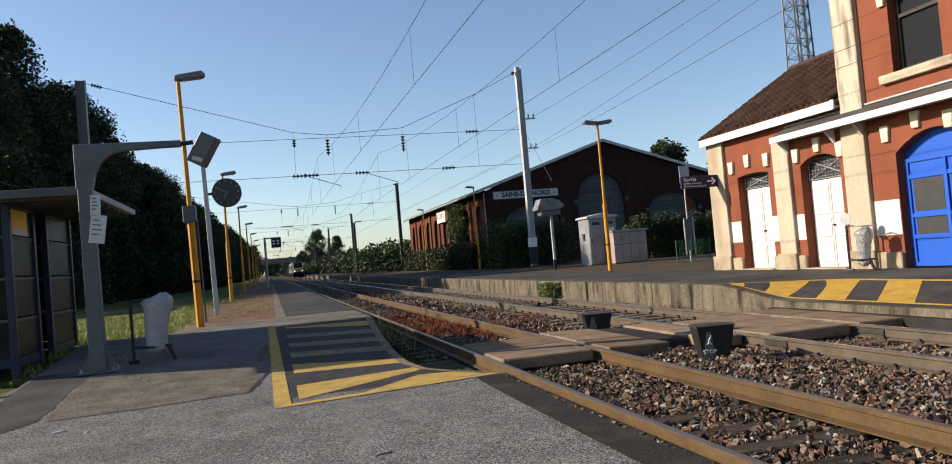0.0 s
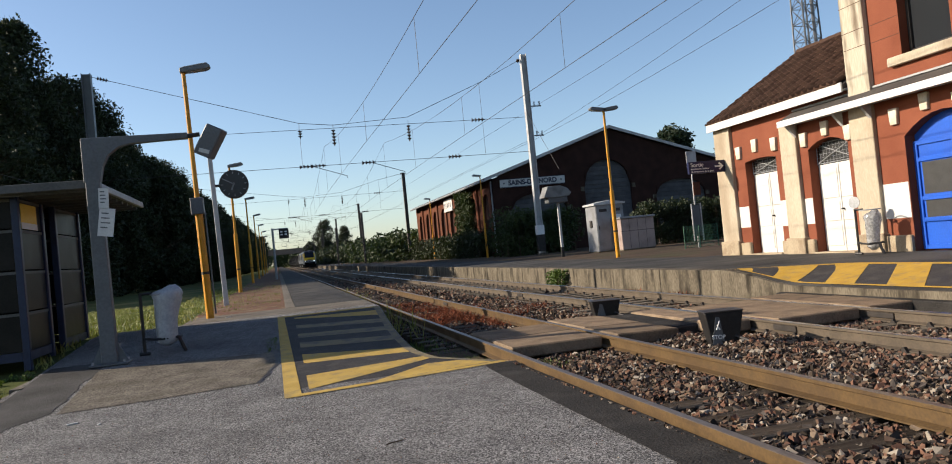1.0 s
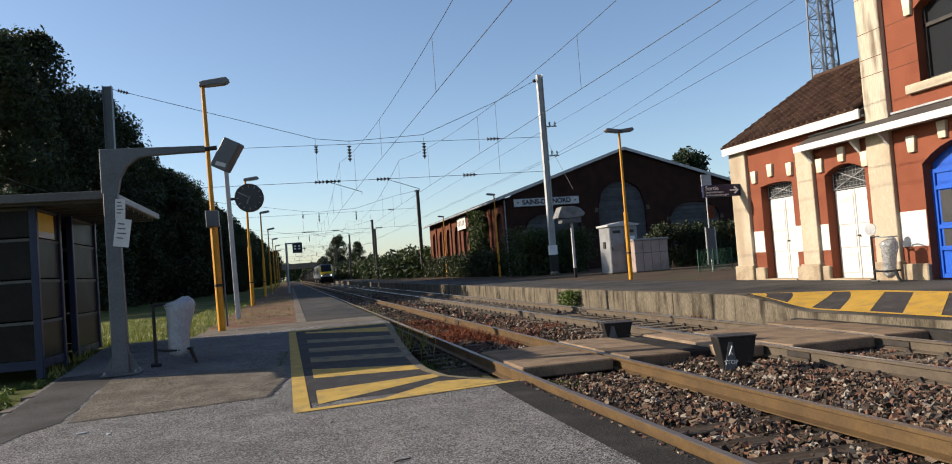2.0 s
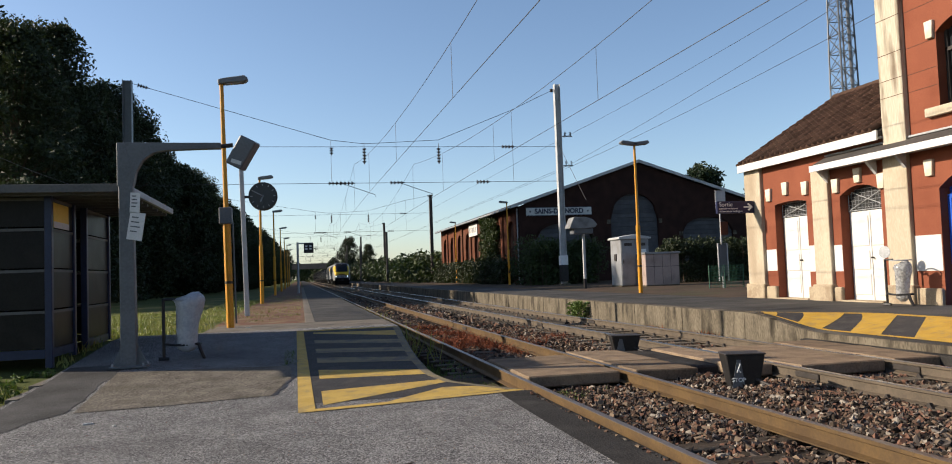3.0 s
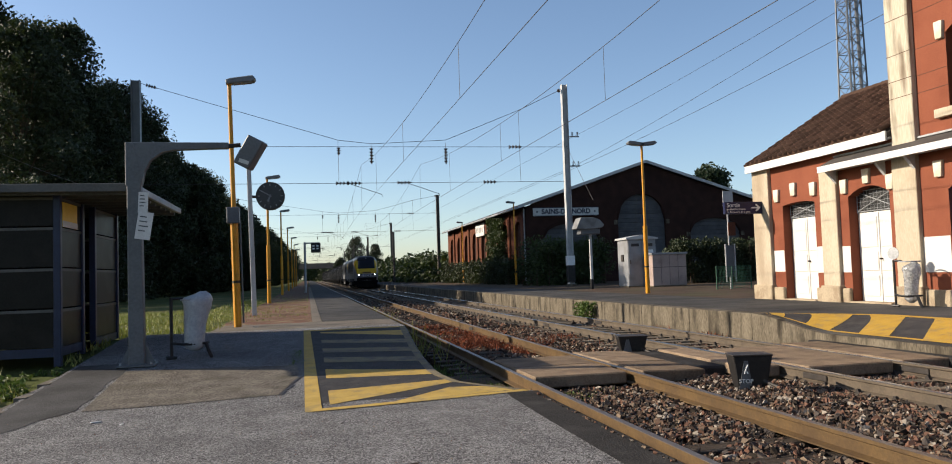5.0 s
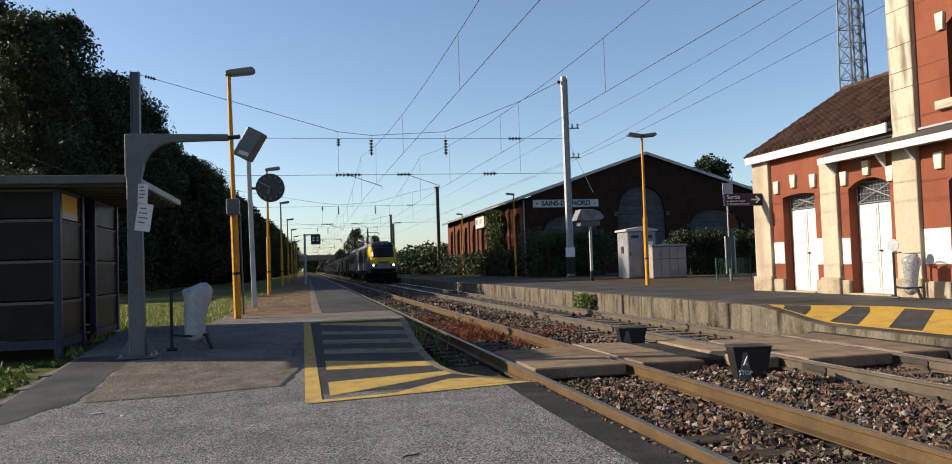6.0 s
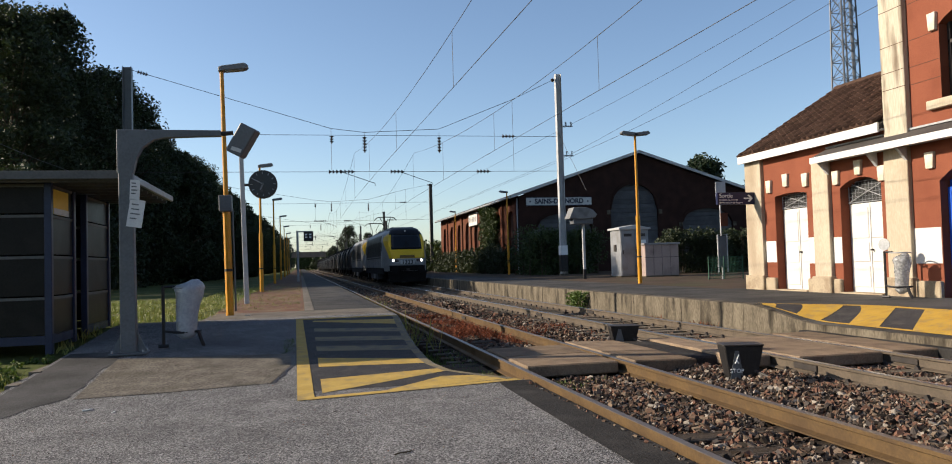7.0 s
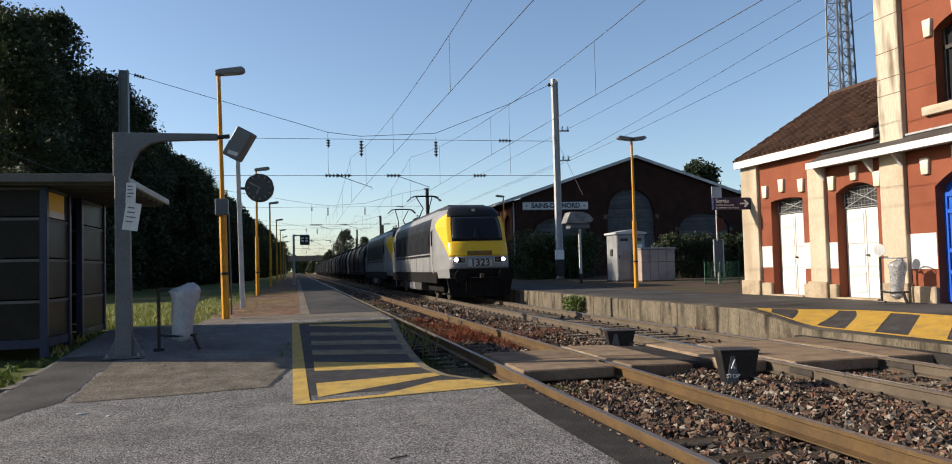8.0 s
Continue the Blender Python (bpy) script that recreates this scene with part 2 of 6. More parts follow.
M["mesh_dark"] = mat("dark wire glass", (0.045, 0.045, 0.045), (0.03, 0.03, 0.03), 0.4, 5, 60, bump=0.3)
M["clock_mark"] = mat("dull grey mark", (0.20, 0.21, 0.22), None, 0.6, 4, 40, bump=0.0)
M["tile"] = mat("brown roof tile", (0.085, 0.0493, 0.034), (0.0638, 0.0382, 0.0272), 0.8, 4, 40, bump=0.4, random_amt=0.35)
M["tile_joined"] = mat("brown roof tile field", (0.085, 0.0493, 0.034), (0.0638, 0.0382, 0.0272), 0.8, 4, 40, bump=0.4, random_amt=0.35, island=True)
M["slate"] = mat("dark roof sheet", (0.07, 0.0595, 0.0525), (0.042, 0.0364, 0.0329), 0.7, 1, 12, bump=0.2)
M["fascia_white"] = mat("white fascia paint", (0.663, 0.654, 0.629), (0.578, 0.57, 0.544), 0.6, 2, 30, bump=0.05)
# One brick, two tones: shade coloured into the gable, sun into the flank.
M["brick_shaded"] = mat("brick in a shaded tone", (0.037, 0.0185, 0.0145), (0.023, 0.0125, 0.0105), 0.9, 1.5, 20, bump=0.4, stain=(0.0191, 0.0109, 0.00928), stain_scale=0.4, stain_amt=0.6, random_amt=0.2)
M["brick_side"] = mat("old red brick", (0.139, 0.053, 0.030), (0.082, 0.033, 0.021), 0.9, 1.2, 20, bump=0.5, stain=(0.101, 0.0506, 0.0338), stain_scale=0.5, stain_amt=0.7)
M["shutter"] = mat("grey infill blocks", (0.0888, 0.0888, 0.0936), (0.0624, 0.0624, 0.0676), 0.85, 2, 25, bump=0.3, random_amt=0.15)
M["sign_white"] = mat("enamel sign", (0.50, 0.50, 0.48), (0.40, 0.40, 0.385), 0.5, 3, 30, bump=0)
M["sign_dark"] = mat("sign lettering", (0.03, 0.035, 0.06), None, 0.5, 3, 30, bump=0)
M["sign_navy"] = mat("navy sign panel", (0.0126, 0.0154, 0.056), (0.0098, 0.0126, 0.042), 0.4, 3, 30, bump=0)
M["bark"] = mat("bark", (0.10, 0.075, 0.05), (0.05, 0.04, 0.03), 0.95, 4, 25, bump=0.8, stretch=(3, 3, 0.6))
M["leaf_dark"] = leaf_mat("dark foliage", (0.028, 0.038, 0.0145), (0.017, 0.025, 0.0095))
M["leaf_mid"] = leaf_mat("green foliage", (0.035, 0.0525, 0.014), (0.021, 0.0336, 0.0091))
M["weed"] = leaf_mat("fresh weed", (0.09, 0.13, 0.03), (0.06, 0.09, 0.02))
M["leaf_pine"] = leaf_mat("conifer foliage", (0.0225, 0.0375, 0.0165), (0.015, 0.0263, 0.012))
M["grass"] = leaf_mat("grass blades", (0.156, 0.179, 0.0421), (0.24, 0.216, 0.072))
M["wire"] = mat("overhead wire", (0.06, 0.055, 0.05), (0.045, 0.04, 0.038), 0.5, 5, 30, bump=0, metal=0.3)
M["insulator"] = mat("brown insulator", (0.045, 0.03, 0.025), (0.03, 0.022, 0.02), 0.3, 5, 30, bump=0)
M["loco_grey"] = mat("light grey loco paint", (0.215, 0.22, 0.225), (0.165, 0.17, 0.175), 0.45, 1.5, 20, bump=0.03, stain=(0.187, 0.173, 0.158), stain_scale=1.2, stain_amt=0.5)
M["loco_yellow"] = mat("yellow loco paint", (0.64, 0.40, 0.012), (0.56, 0.345, 0.010), 0.4, 1.5, 20, bump=0.03)
M["loco_black"] = mat("black loco paint", (0.010, 0.011, 0.015), (0.007, 0.008, 0.011), 0.45, 1.5, 20, bump=0.03, stain=(0.022, 0.021, 0.02), stain_scale=1.0, stain_amt=0.4, spec=0.15)
M["lamp_rim"] = mat("pale lamp rim", (0.42, 0.42, 0.41), (0.34, 0.34, 0.33), 0.45, 3, 20, bump=0.02)
M["recess"] = mat("dark ochre recess", (0.16, 0.085, 0.012), (0.11, 0.06, 0.01), 0.6, 3, 20, bump=0.05)
M["marker_glass"] = glass("dark lamp glass", (0.05, 0.05, 0.055), 0.12)
M["loco_roof"] = mat("sooty dark loco roof", (0.035, 0.035, 0.037), (0.024, 0.024, 0.026), 0.65, 1.5, 20, bump=0.05, stain=(0.084, 0.078, 0.072), stain_scale=1, stain_amt=0.5)
M["bogie"] = mat("oily black bogie", (0.013, 0.012, 0.011), (0.009, 0.008, 0.008), 0.9, 4, 30, bump=0.3)
M["windscreen"] = glass("tinted windscreen", (0.012, 0.014, 0.018), 0.06)
M["windscreen"].node_tree.nodes["Principled BSDF"].inputs["Specular IOR Level"].default_value = 0.2
M["window_glass"] = glass("dark window glass", (0.02, 0.022, 0.025), 0.05)
M["wagon"] = mat("dark wagon hood", (0.0162, 0.0169, 0.0198), (0.0108, 0.0115, 0.0137), 0.55, 1, 15, bump=0.15, stain=(0.0252, 0.0216, 0.0198), stain_scale=0.8, stain_amt=0.5, spec=0.12)
M["headlight"] = glow("lit headlamp", (1.0, 0.97, 0.9), 3.0)
M["lens_off"] = glass("unlit lamp lens", (0.25, 0.25, 0.25), 0.15)
M["hood_grey"] = mat("weathered grey hood", (0.20, 0.20, 0.195), (0.14, 0.14, 0.138), 0.6, 2, 25, bump=0.1, stain=(0.08, 0.075, 0.07), stain_scale=2, stain_amt=0.5)
M["cabinet"] = mat("grey cabinet", (0.235, 0.24, 0.25), (0.195, 0.2, 0.208), 0.55, 1.5, 20, bump=0.05, stain=(0.127, 0.111, 0.0952), stain_scale=1.5, stain_amt=0.4)
M["cabinet_pink"] = mat("weathered beige cabinet", (0.34, 0.262, 0.232), (0.27, 0.205, 0.182), 0.6, 1.5, 20, bump=0.05, stain=(0.146, 0.112, 0.0952), stain_scale=1.5, stain_amt=0.4)
M["green_fence"] = mat("green wire fence", (0.03, 0.10, 0.06), (0.02, 0.08, 0.045), 0.5, 5, 30, bump=0)
M["bridge"] = mat("bridge concrete", (0.20, 0.15, 0.12), (0.14, 0.11, 0.09), 0.9, 0.5, 5, bump=0.2)


# ---- mesh helpers
def box(bm, x0, x1, y0, y1, z0, z1):
    v = [bm.verts.new(p) for p in ((x0, y0, z0), (x1, y0, z0), (x1, y1, z0), (x0, y1, z0), (x0, y0, z1), (x1, y0, z1), (x1, y1, z1), (x0, y1, z1))]
    for f in ((3, 2, 1, 0), (4, 5, 6, 7), (0, 1, 5, 4), (1, 2, 6, 5), (2, 3, 7, 6), (3, 0, 4, 7)):
        bm.faces.new([v[i] for i in f])
    return v


def bevelled(bm, w=0.01, segs=1):
    bmesh.ops.bevel(bm, geom=bm.edges[:], offset=w, segments=segs, affect="EDGES", profile=0.5, clamp_overlap=True)
    return bm


def bbox(x0, x1, y0, y1, z0, z1, bevel=0.0):
    bm = bmesh.new()
    box(bm, x0, x1, y0, y1, z0, z1)
    return bevelled(bm, bevel) if bevel else bm


def tube(bm, p0, p1, r0, r1=None, n=10, caps=True):
    p0, p1 = Vector(p0), Vector(p1)
    r1 = r0 if r1 is None else r1
    q = (p1 - p0).to_track_quat("Z", "Y")
    rings = []
    for p, r in ((p0, r0), (p1, r1)):
        rings.append([bm.verts.new(p + q @ Vector((r * math.cos(2 * math.pi * i / n), r * math.sin(2 * math.pi * i / n), 0))) for i in range(n)])
    for i in range(n):
        bm.faces.new((rings[0][i], rings[0][(i + 1) % n], rings[1][(i + 1) % n], rings[1][i]))
    if caps:
        bm.faces.new(rings[0][::-1])
        bm.faces.new(rings[1])
    return bm


def path_tube(bm, pts, r, n=5):
    """One continuous tube through the points."""
    pts = [Vector(p) for p in pts]
    rings = []
    for i, p in enumerate(pts):
        d = (pts[min(i + 1, len(pts) - 1)] - pts[max(i - 1, 0)]).normalized()
        a = d.cross(Vector((0, 0, 1)) if abs(d.z) < 0.9 else Vector((1, 0, 0))).normalized()
        b = d.cross(a)
        rings.append([bm.verts.new(p + a * (r * math.cos(2 * math.pi * k / n)) + b * (r * math.sin(2 * math.pi * k / n))) for k in range(n)])
    for u, v in zip(rings, rings[1:]):
        for k in range(n):
            bm.faces.new((u[k], u[(k + 1) % n], v[(k + 1) % n], v[k]))
    return bm


def prism(bm, poly, axis, a, b):
    """A polygon extruded along an axis from a to b; poly holds the other two coordinates in order."""
    def put(p, t):
        p = list(p)
        p.insert("xyz".index(axis), t)
        return bm.verts.new(p)
    A, B = [put(p, a) for p in poly], [put(p, b) for p in poly]
    k = len(poly)
    bm.faces.new(A[::-1])
    bm.faces.new(B)
    for i in range(k):
        bm.faces.new((A[i], A[(i + 1) % k], B[(i + 1) % k], B[i]))
    return bm


def mesh_of(name, bm, material, smooth=False):
    bmesh.ops.recalc_face_normals(bm, faces=bm.faces[:])
    me = bpy.data.meshes.new(name)
    bm.to_mesh(me)
    bm.free()
    me.materials.append(material)
    if smooth:
        me.polygons.foreach_set("use_smooth", [True] * len(me.polygons))
    return me


def mesh_np(name, verts, faces, material):
    me = bpy.data.meshes.new(name)
    verts, faces = np.asarray(verts, np.float32), np.asarray(faces, np.int32)
    k = faces.shape[1]
    me.vertices.add(len(verts))
    me.vertices.foreach_set("co", verts.ravel())
    me.loops.add(faces.size)
    me.loops.foreach_set("vertex_index", faces.ravel())
    me.polygons.add(len(faces))
    me.polygons.foreach_set("loop_start", np.arange(0, faces.size, k, dtype=np.int32))
    me.update(calc_edges=True)
    me.shade_flat()
    me.validate()
    me.materials.append(material)
    return me


def thing(name, label, category, at=(0, 0, 0), group="", kind="", rz=0):
    ob = new(name)
    ob.empty_display_size = 0.2
    ob.matrix_basis = pose(*at, 0, 0, rz)
    return tagged(ob, label, category, group, kind)


def part(name, bm, material, parent=None, label="", smooth=False):
    me = bm if isinstance(bm, bpy.types.Mesh) else mesh_of(name, bm, material, smooth)
    ob = new(name, me)
    ob.parent = parent
    if label:
        tagged(ob, label)
    return ob


def solo(name, bm, material, label, category, kind="", group="", smooth=False):
    return tagged(part(name, bm, material, None, "", smooth), label, category, group, kind)


def lettering(name, text, size, m, material, parent, depth=0.004, align="CENTER", bold=0.0):
    c = bpy.data.curves.new(name, "FONT")
    c.body, c.size, c.extrude, c.align_x, c.align_y, c.offset = text, size, depth, align, "CENTER", bold
    tmp = new(name, c)
    me = bpy.data.meshes.new_from_object(tmp.evaluated_get(bpy.context.evaluated_depsgraph_get()))
    bpy.data.objects.remove(tmp)
    bpy.data.curves.remove(c)
    me.materials.clear()
    me.materials.append(material)
    ob = new(name, me)
    ob.parent = parent
    ob.matrix_basis = m
    return ob


# ---- ground, ballast, platforms
RAIL_1, RAIL_2, RAIL_3, RAIL_4 = 2.79, 4.295, 6.41, 7.915
AXIS_1, AXIS_2 = 3.54, 7.16
FAR = 420.0


def smooth01(v):
    v = max(0.0, min(1.0, v))
    return v * v * (3 - 2 * v)


def left_z(y):
    return -0.08 + 0.44 * max(0.0, min(1.0, (y - 9.1) / 7.2))


def left_edge(y):
    pts = ((9.4, 2.70), (9.8, 2.31), (10.24, 1.93), (10.7, 1.79), (11.2, 1.74), (12.2, 1.74), (13.4, 1.78), (15.7, 1.91), (16.6, 1.95))
    if y <= pts[0][0]:
        return 2.70
    for (a, u), (b, v) in zip(pts, pts[1:]):
        if y <= b:
            return u + (v - u) * (y - a) / (b - a)
    return 1.95


def sheet(xa, xb, ys, zf, lift=0.0, cols=1):
    """A strip of ground between xa(y) and xb(y), following the height zf(y)."""
    bm = bmesh.new()
    rows = []
    for y in ys:
        a, b = (xa(y) if callable(xa) else xa), (xb(y) if callable(xb) else xb)
        rows.append([bm.verts.new((a + (b - a) * i / cols, y, zf(y) + lift)) for i in range(cols + 1)])
    for r, s in zip(rows, rows[1:]):
        for i in range(cols):
            bm.faces.new((r[i], r[i + 1], s[i + 1], s[i]))
    return bm


def steps(a, b, d):
    k = max(1, round((b - a) / d))
    return [a + (b - a) * i / k for i in range(k + 1)]


solo("ground", bbox(-1500, 1500, -600, 2600, -3.0, -0.45), M["grass_ground"], "rough dry grass and soil reaching the horizon", "ground", "structure")
solo("ballast_bed", bbox(2.5, 9.2, -30, FAR, -0.6, -0.25), M["ballast_bed"], "brown stone ballast bed under the tracks", "ballast", "structure")

ramp_ys = steps(-12, 9.1, 1.5) + [9.4, 9.6, 9.8, 10.0] + steps(10.24, 16.6, 0.3)
platform = solo("platform_near", sheet(-3.5, left_edge, ramp_ys + [17.2], left_z, cols=4), M["asphalt"], "worn grey asphalt platform sloping down to the crossing", "platform", "structure")
bm = bmesh.new()
for a, b in zip(ramp_ys + steps(17.2, FAR, 6), (ramp_ys + steps(17.2, FAR, 6))[1:]):
    q = [(left_edge(a), a, left_z(a)), (left_edge(b), b, left_z(b)), (left_edge(b), b, -0.5), (left_edge(a), a, -0.5)]
    bm.faces.new([bm.verts.new(p) for p in q])
part("platform_face", bm, M["concrete"], platform)
flat_l = lambda y: 0.36
solo("pavement_strip", sheet(-2.0, 1.95, [17.2, 19.4], flat_l, cols=3), M["pale_strip"], "paler concrete strip across the platform", "pavement", "structure")
solo("pavement_asphalt", sheet(0.32, 1.95, steps(19.4, FAR, 20), flat_l), M["asphalt_far"], "dark asphalt walkway along the platform edge", "pavement", "structure")
solo("gravel_path", sheet(-2.0, 0.08, steps(19.4, FAR, 20), flat_l), M["gravel_red"], "reddish gravel and crumbled brick behind the walkway", "path", "structure")
kerb = thing("kerb", "row of pale worn kerb stones beside the walkway", "kerb", kind="structure")
kerb_me = mesh_of("kerb_stone", bbox(-0.115, 0.115, 0.01, 0.98, -0.2, 0.006, 0.008), M["pale_strip"])
for i in range(80):
    k = part("kerb_stone", kerb_me, None, kerb)
    k.location = (0.2, 19.4 + i, 0.36)
verge = solo("verge", sheet(-60, -3.5, steps(-30, FAR, 8), lambda y: left_z(y) - 0.05, cols=6), M["grass_ground"], "uneven grass verge behind the platform", "grass", "structure")
solo("verge_strip", sheet(-3.5, -2.0, steps(17.2, FAR, 8), lambda y: 0.34, cols=2), M["grass_ground"], "sparse grass between shelter and gravel", "grass", "structure")
bm = bmesh.new()
for y in steps(2, 12.6, 0.9)[:-1]:
    z = left_z(y)
    box(bm, -3.58, -3.44, y + 0.01, y + 0.89, z - 0.2, z + 0.015)
solo("platform_border", bm, M["pale_strip"], "low concrete edging along the platform's grass side", "edging", "structure")
# the old concrete patch and the dark strip by the rail
bm = bmesh.new()
f = [bm.verts.new((x, y, left_z(y) + 0.006)) for x, y in ((-2.55, 9.85), (-1.4, 9.95), (-0.38, 10.12), (-0.30, 10.5), (-0.16, 11.2), (-0.12, 12.2), (-1.3, 12.35), (-2.62, 12.5))]
bm.faces.new(f)
solo("concrete_patch", bm, M["old_concrete"], "lichen-stained old concrete patch in the asphalt", "patch", "structure")
crack = [(-2.6, 9.82), (-1.4, 9.9), (-0.36, 10.08), (-0.27, 10.5), (-0.12, 11.3), (-0.16, 12.3), (-0.2, 13.4)]
bm = bmesh.new()
rnd = random.Random(17)
for (x, y), (u, v) in zip(crack, crack[1:]):
    k = max(3, int(math.hypot(u - x, v - y) / 0.09))
    wide = 0.008 if y < 10 else 0.024
    pts = []
    for i in range(k + 1):
        t = i / k
        a, b = x + (u - x) * t + rnd.uniform(-0.02, 0.02), y + (v - y) * t + rnd.uniform(-0.02, 0.02)
        pts.append((a, b, left_z(b) + 0.007, wide * rnd.uniform(0.4, 1.5)))
    rim = [bm.verts.new((a - w, b, z)) for a, b, z, w in pts], [bm.verts.new((a + w, b + w * 0.5, z)) for a, b, z, w in pts]
    for i in range(k):
        bm.faces.new((rim[0][i], rim[1][i], rim[1][i + 1], rim[0][i + 1]))
solo("patch_crack", bm, M["iron_dark"], "dark crack round the concrete patch", "crack", "structure")
solo("asphalt_band", sheet(lambda y: 2.30 if y < 9 else left_edge(y) - 0.38, lambda y: left_edge(y) + 0.02, [y for y in ramp_ys if y <= 9.4], left_z, 0.005), M["asphalt_dark"], "darker asphalt band beside the nearest rail", "pavement", "structure")
margin_edge = lambda y: -2.64 + 0.02 * math.sin(y * 3.7) + 0.015 * math.sin(y * 9.1) + (9.9 - y) * -0.55 * (y < 9.9) + 0.05 * noise.noise((y * 4.1, 3.2, 0.7))
solo("asphalt_margin", sheet(-3.44, margin_edge, steps(8.6, 13.2, 0.1), left_z, 0.004), M["asphalt_mid"], "darker asphalt strip beside the grass edging", "pavement", "structure")
# loose grit lying on the worn asphalt
g = np.random.default_rng(8)
n = 5200
gx, gy = g.uniform(-3.4, 2.3, n), 2.2 + 11 * g.uniform(0, 1, n) ** 1.5
gz = np.array([left_z(v) for v in gy])
gs = 0.003 + 0.011 * g.uniform(0, 1, (n, 1, 1)) ** 7
tet = np.array([[1, 0, -0.4], [-0.5, 0.9, -0.4], [-0.5, -0.9, -0.4], [0, 0, 0.7]])
gv = tet[None] * gs * g.uniform(0.6, 1.4, (n, 4, 1)) + np.stack([gx, gy, gz + 0.002], -1)[:, None]
gf = (np.array([[0, 1, 3], [1, 2, 3], [2, 0, 3], [2, 1, 0]])[None] + 4 * np.arange(n)[:, None, None]).reshape(-1, 3)
tagged(new("loose_grit", mesh_np("loose_grit", gv.reshape(-1, 3), gf, M["stone"])), "loose grit and pebbles scattered on the asphalt", "grit", kind="stuff")

# yellow hatched zone painted on the ramp
paint = thing("hatched_marking", "worn yellow and black hatched warning marking, middle stripes in a shaded tone", "marking", kind="structure")


def painted(pts, material, lift, label="", name="stripe"):
    bm = bmesh.new()
    n = 8
    (a, b, c, d) = pts
    rows = []
    for i in range(n + 1):
        t = i / n
        p = [a[0] + (b[0] - a[0]) * t, a[1] + (b[1] - a[1]) * t]
        q = [d[0] + (c[0] - d[0]) * t, d[1] + (c[1] - d[1]) * t]
        for w in (p, q):
            w[0] = min(w[0], left_edge(w[1]) - 0.04)
        rows.append((bm.verts.new((*p, left_z(p[1]) + lift)), bm.verts.new((*q, left_z(q[1]) + lift))))
    for r, s in zip(rows, rows[1:]):
        if (r[0].co - s[0].co).length > 1e-4 or (r[1].co - s[1].co).length > 1e-4:
            bm.faces.new((r[0], s[0], s[1], r[1]))
    return part(name, bm, material, paint, label)


part("field", sheet(0.04, lambda y: left_edge(y) - 0.04, [9.5, 9.65, 9.8, 10.0] + steps(10.24, 16.2, 0.3), left_z, 0.003), M["black_line"], paint, "dark painted field")
painted(((-0.06, 9.05), (-0.1, 16.3), (0.03, 16.3), (0.13, 9.05)), M["yellow_hatch"], 0.007, name="border_line")
painted(((-0.06, 9.03), (2.66, 9.42), (2.66, 9.52), (-0.06, 9.16)), M["yellow_hatch"], 0.008, name="border_line")
painted(((-0.1, 16.12), (1.95, 16.12), (1.95, 16.3), (-0.1, 16.3)), M["yellow_hatch"], 0.008, name="border_line")
bm = bmesh.new()
ys = steps(9.5, 16.25, 0.25)
rows = [(bm.verts.new((left_edge(y) - 0.13, y, left_z(y) + 0.008)), bm.verts.new((left_edge(y) - 0.02, y, left_z(y) + 0.008))) for y in ys]
for r, s in zip(rows, rows[1:]):
    bm.faces.new((r[0], r[1], s[1], s[0]))
part("border_line", bm, M["yellow_worn_shaded"], paint, "scuffed yellow edge line in the shaded tone")
# The three middle stripes have the shelter's shade put into their colour.
for y0, y1, w0, w1, key in ((9.36, 10.25, 0.80, 0.2, "yellow_hatch"), (11.0, 10.85, 0.70, 0.32, "yellow_hatch"), (12.3, 11.95, 0.50, 0.4, "yellow_worn_shaded"), (13.3, 12.95, 0.45, 0.45, "yellow_worn_shaded"), (14.4, 13.9, 0.4, 0.5, "yellow_worn_shaded"), (15.75, 14.9, 0.15, 0.75, "yellow_hatch")):
    painted(((0.22, y0), (1.85, y1), (1.85, y1 + w1), (0.22, y0 + w0)), M[key], 0.0065)
painted(((0.95, 9.30), (2.45, 9.52), (2.2, 9.85), (1.72, 9.92)), M["yellow_hatch"], 0.0068)

# the platform on the far side, with its hatched ramp down to the crossing
EDGE = 8.75


def right_drop(y):
    return smooth01((14.5 - y) / 2.2) * smooth01((y - 2.0) / 2.0)


bm = bmesh.new()
rows = []
for y in steps(-12, 14.8, 0.4) + steps(14.8, FAR, 12)[1:]:
    d = right_drop(y)
    xs = (EDGE + 0.15 * d, EDGE + 0.3 + 1.25 * d, 10.6, 12.9, 60.0)
    zs = (0.40 - 0.28 * d, 0.40 - 0.01 * d, 0.40, 0.40, 0.36)
    rows.append([bm.verts.new((x, y, z)) for x, z in zip(xs, zs)])
for r, s in zip(rows, rows[1:]):
    for i in range(4):
        bm.faces.new((r[i], r[i + 1], s[i + 1], s[i]))
far_platform = solo("platform_far", bm, M["asphalt_far"], "asphalt platform before the station building", "platform", "structure")
solo("forecourt", sheet(lambda y: 12.2 if y > 21 else 12.9, 60, steps(21.2, FAR, 30), lambda y: 0.404), M["dirt"], "dusty earth and gravel behind the platform", "ground", "structure")
wall_p = thing("platform_wall", "stained concrete retaining wall along the platform edge", "wall", kind="structure")
cuts = [14.5, 17.2, 19.9, 22.6, 25.4] + [28.1 + 3 * i for i in range(30)]
for a, b in zip(cuts, cuts[1:]):
    bm = bbox(EDGE - 0.03, EDGE + 0.30, a + 0.012, b - 0.012, -0.6, 0.402, 0.012)
    part("wall_block", bm, M["concrete"], wall_p)
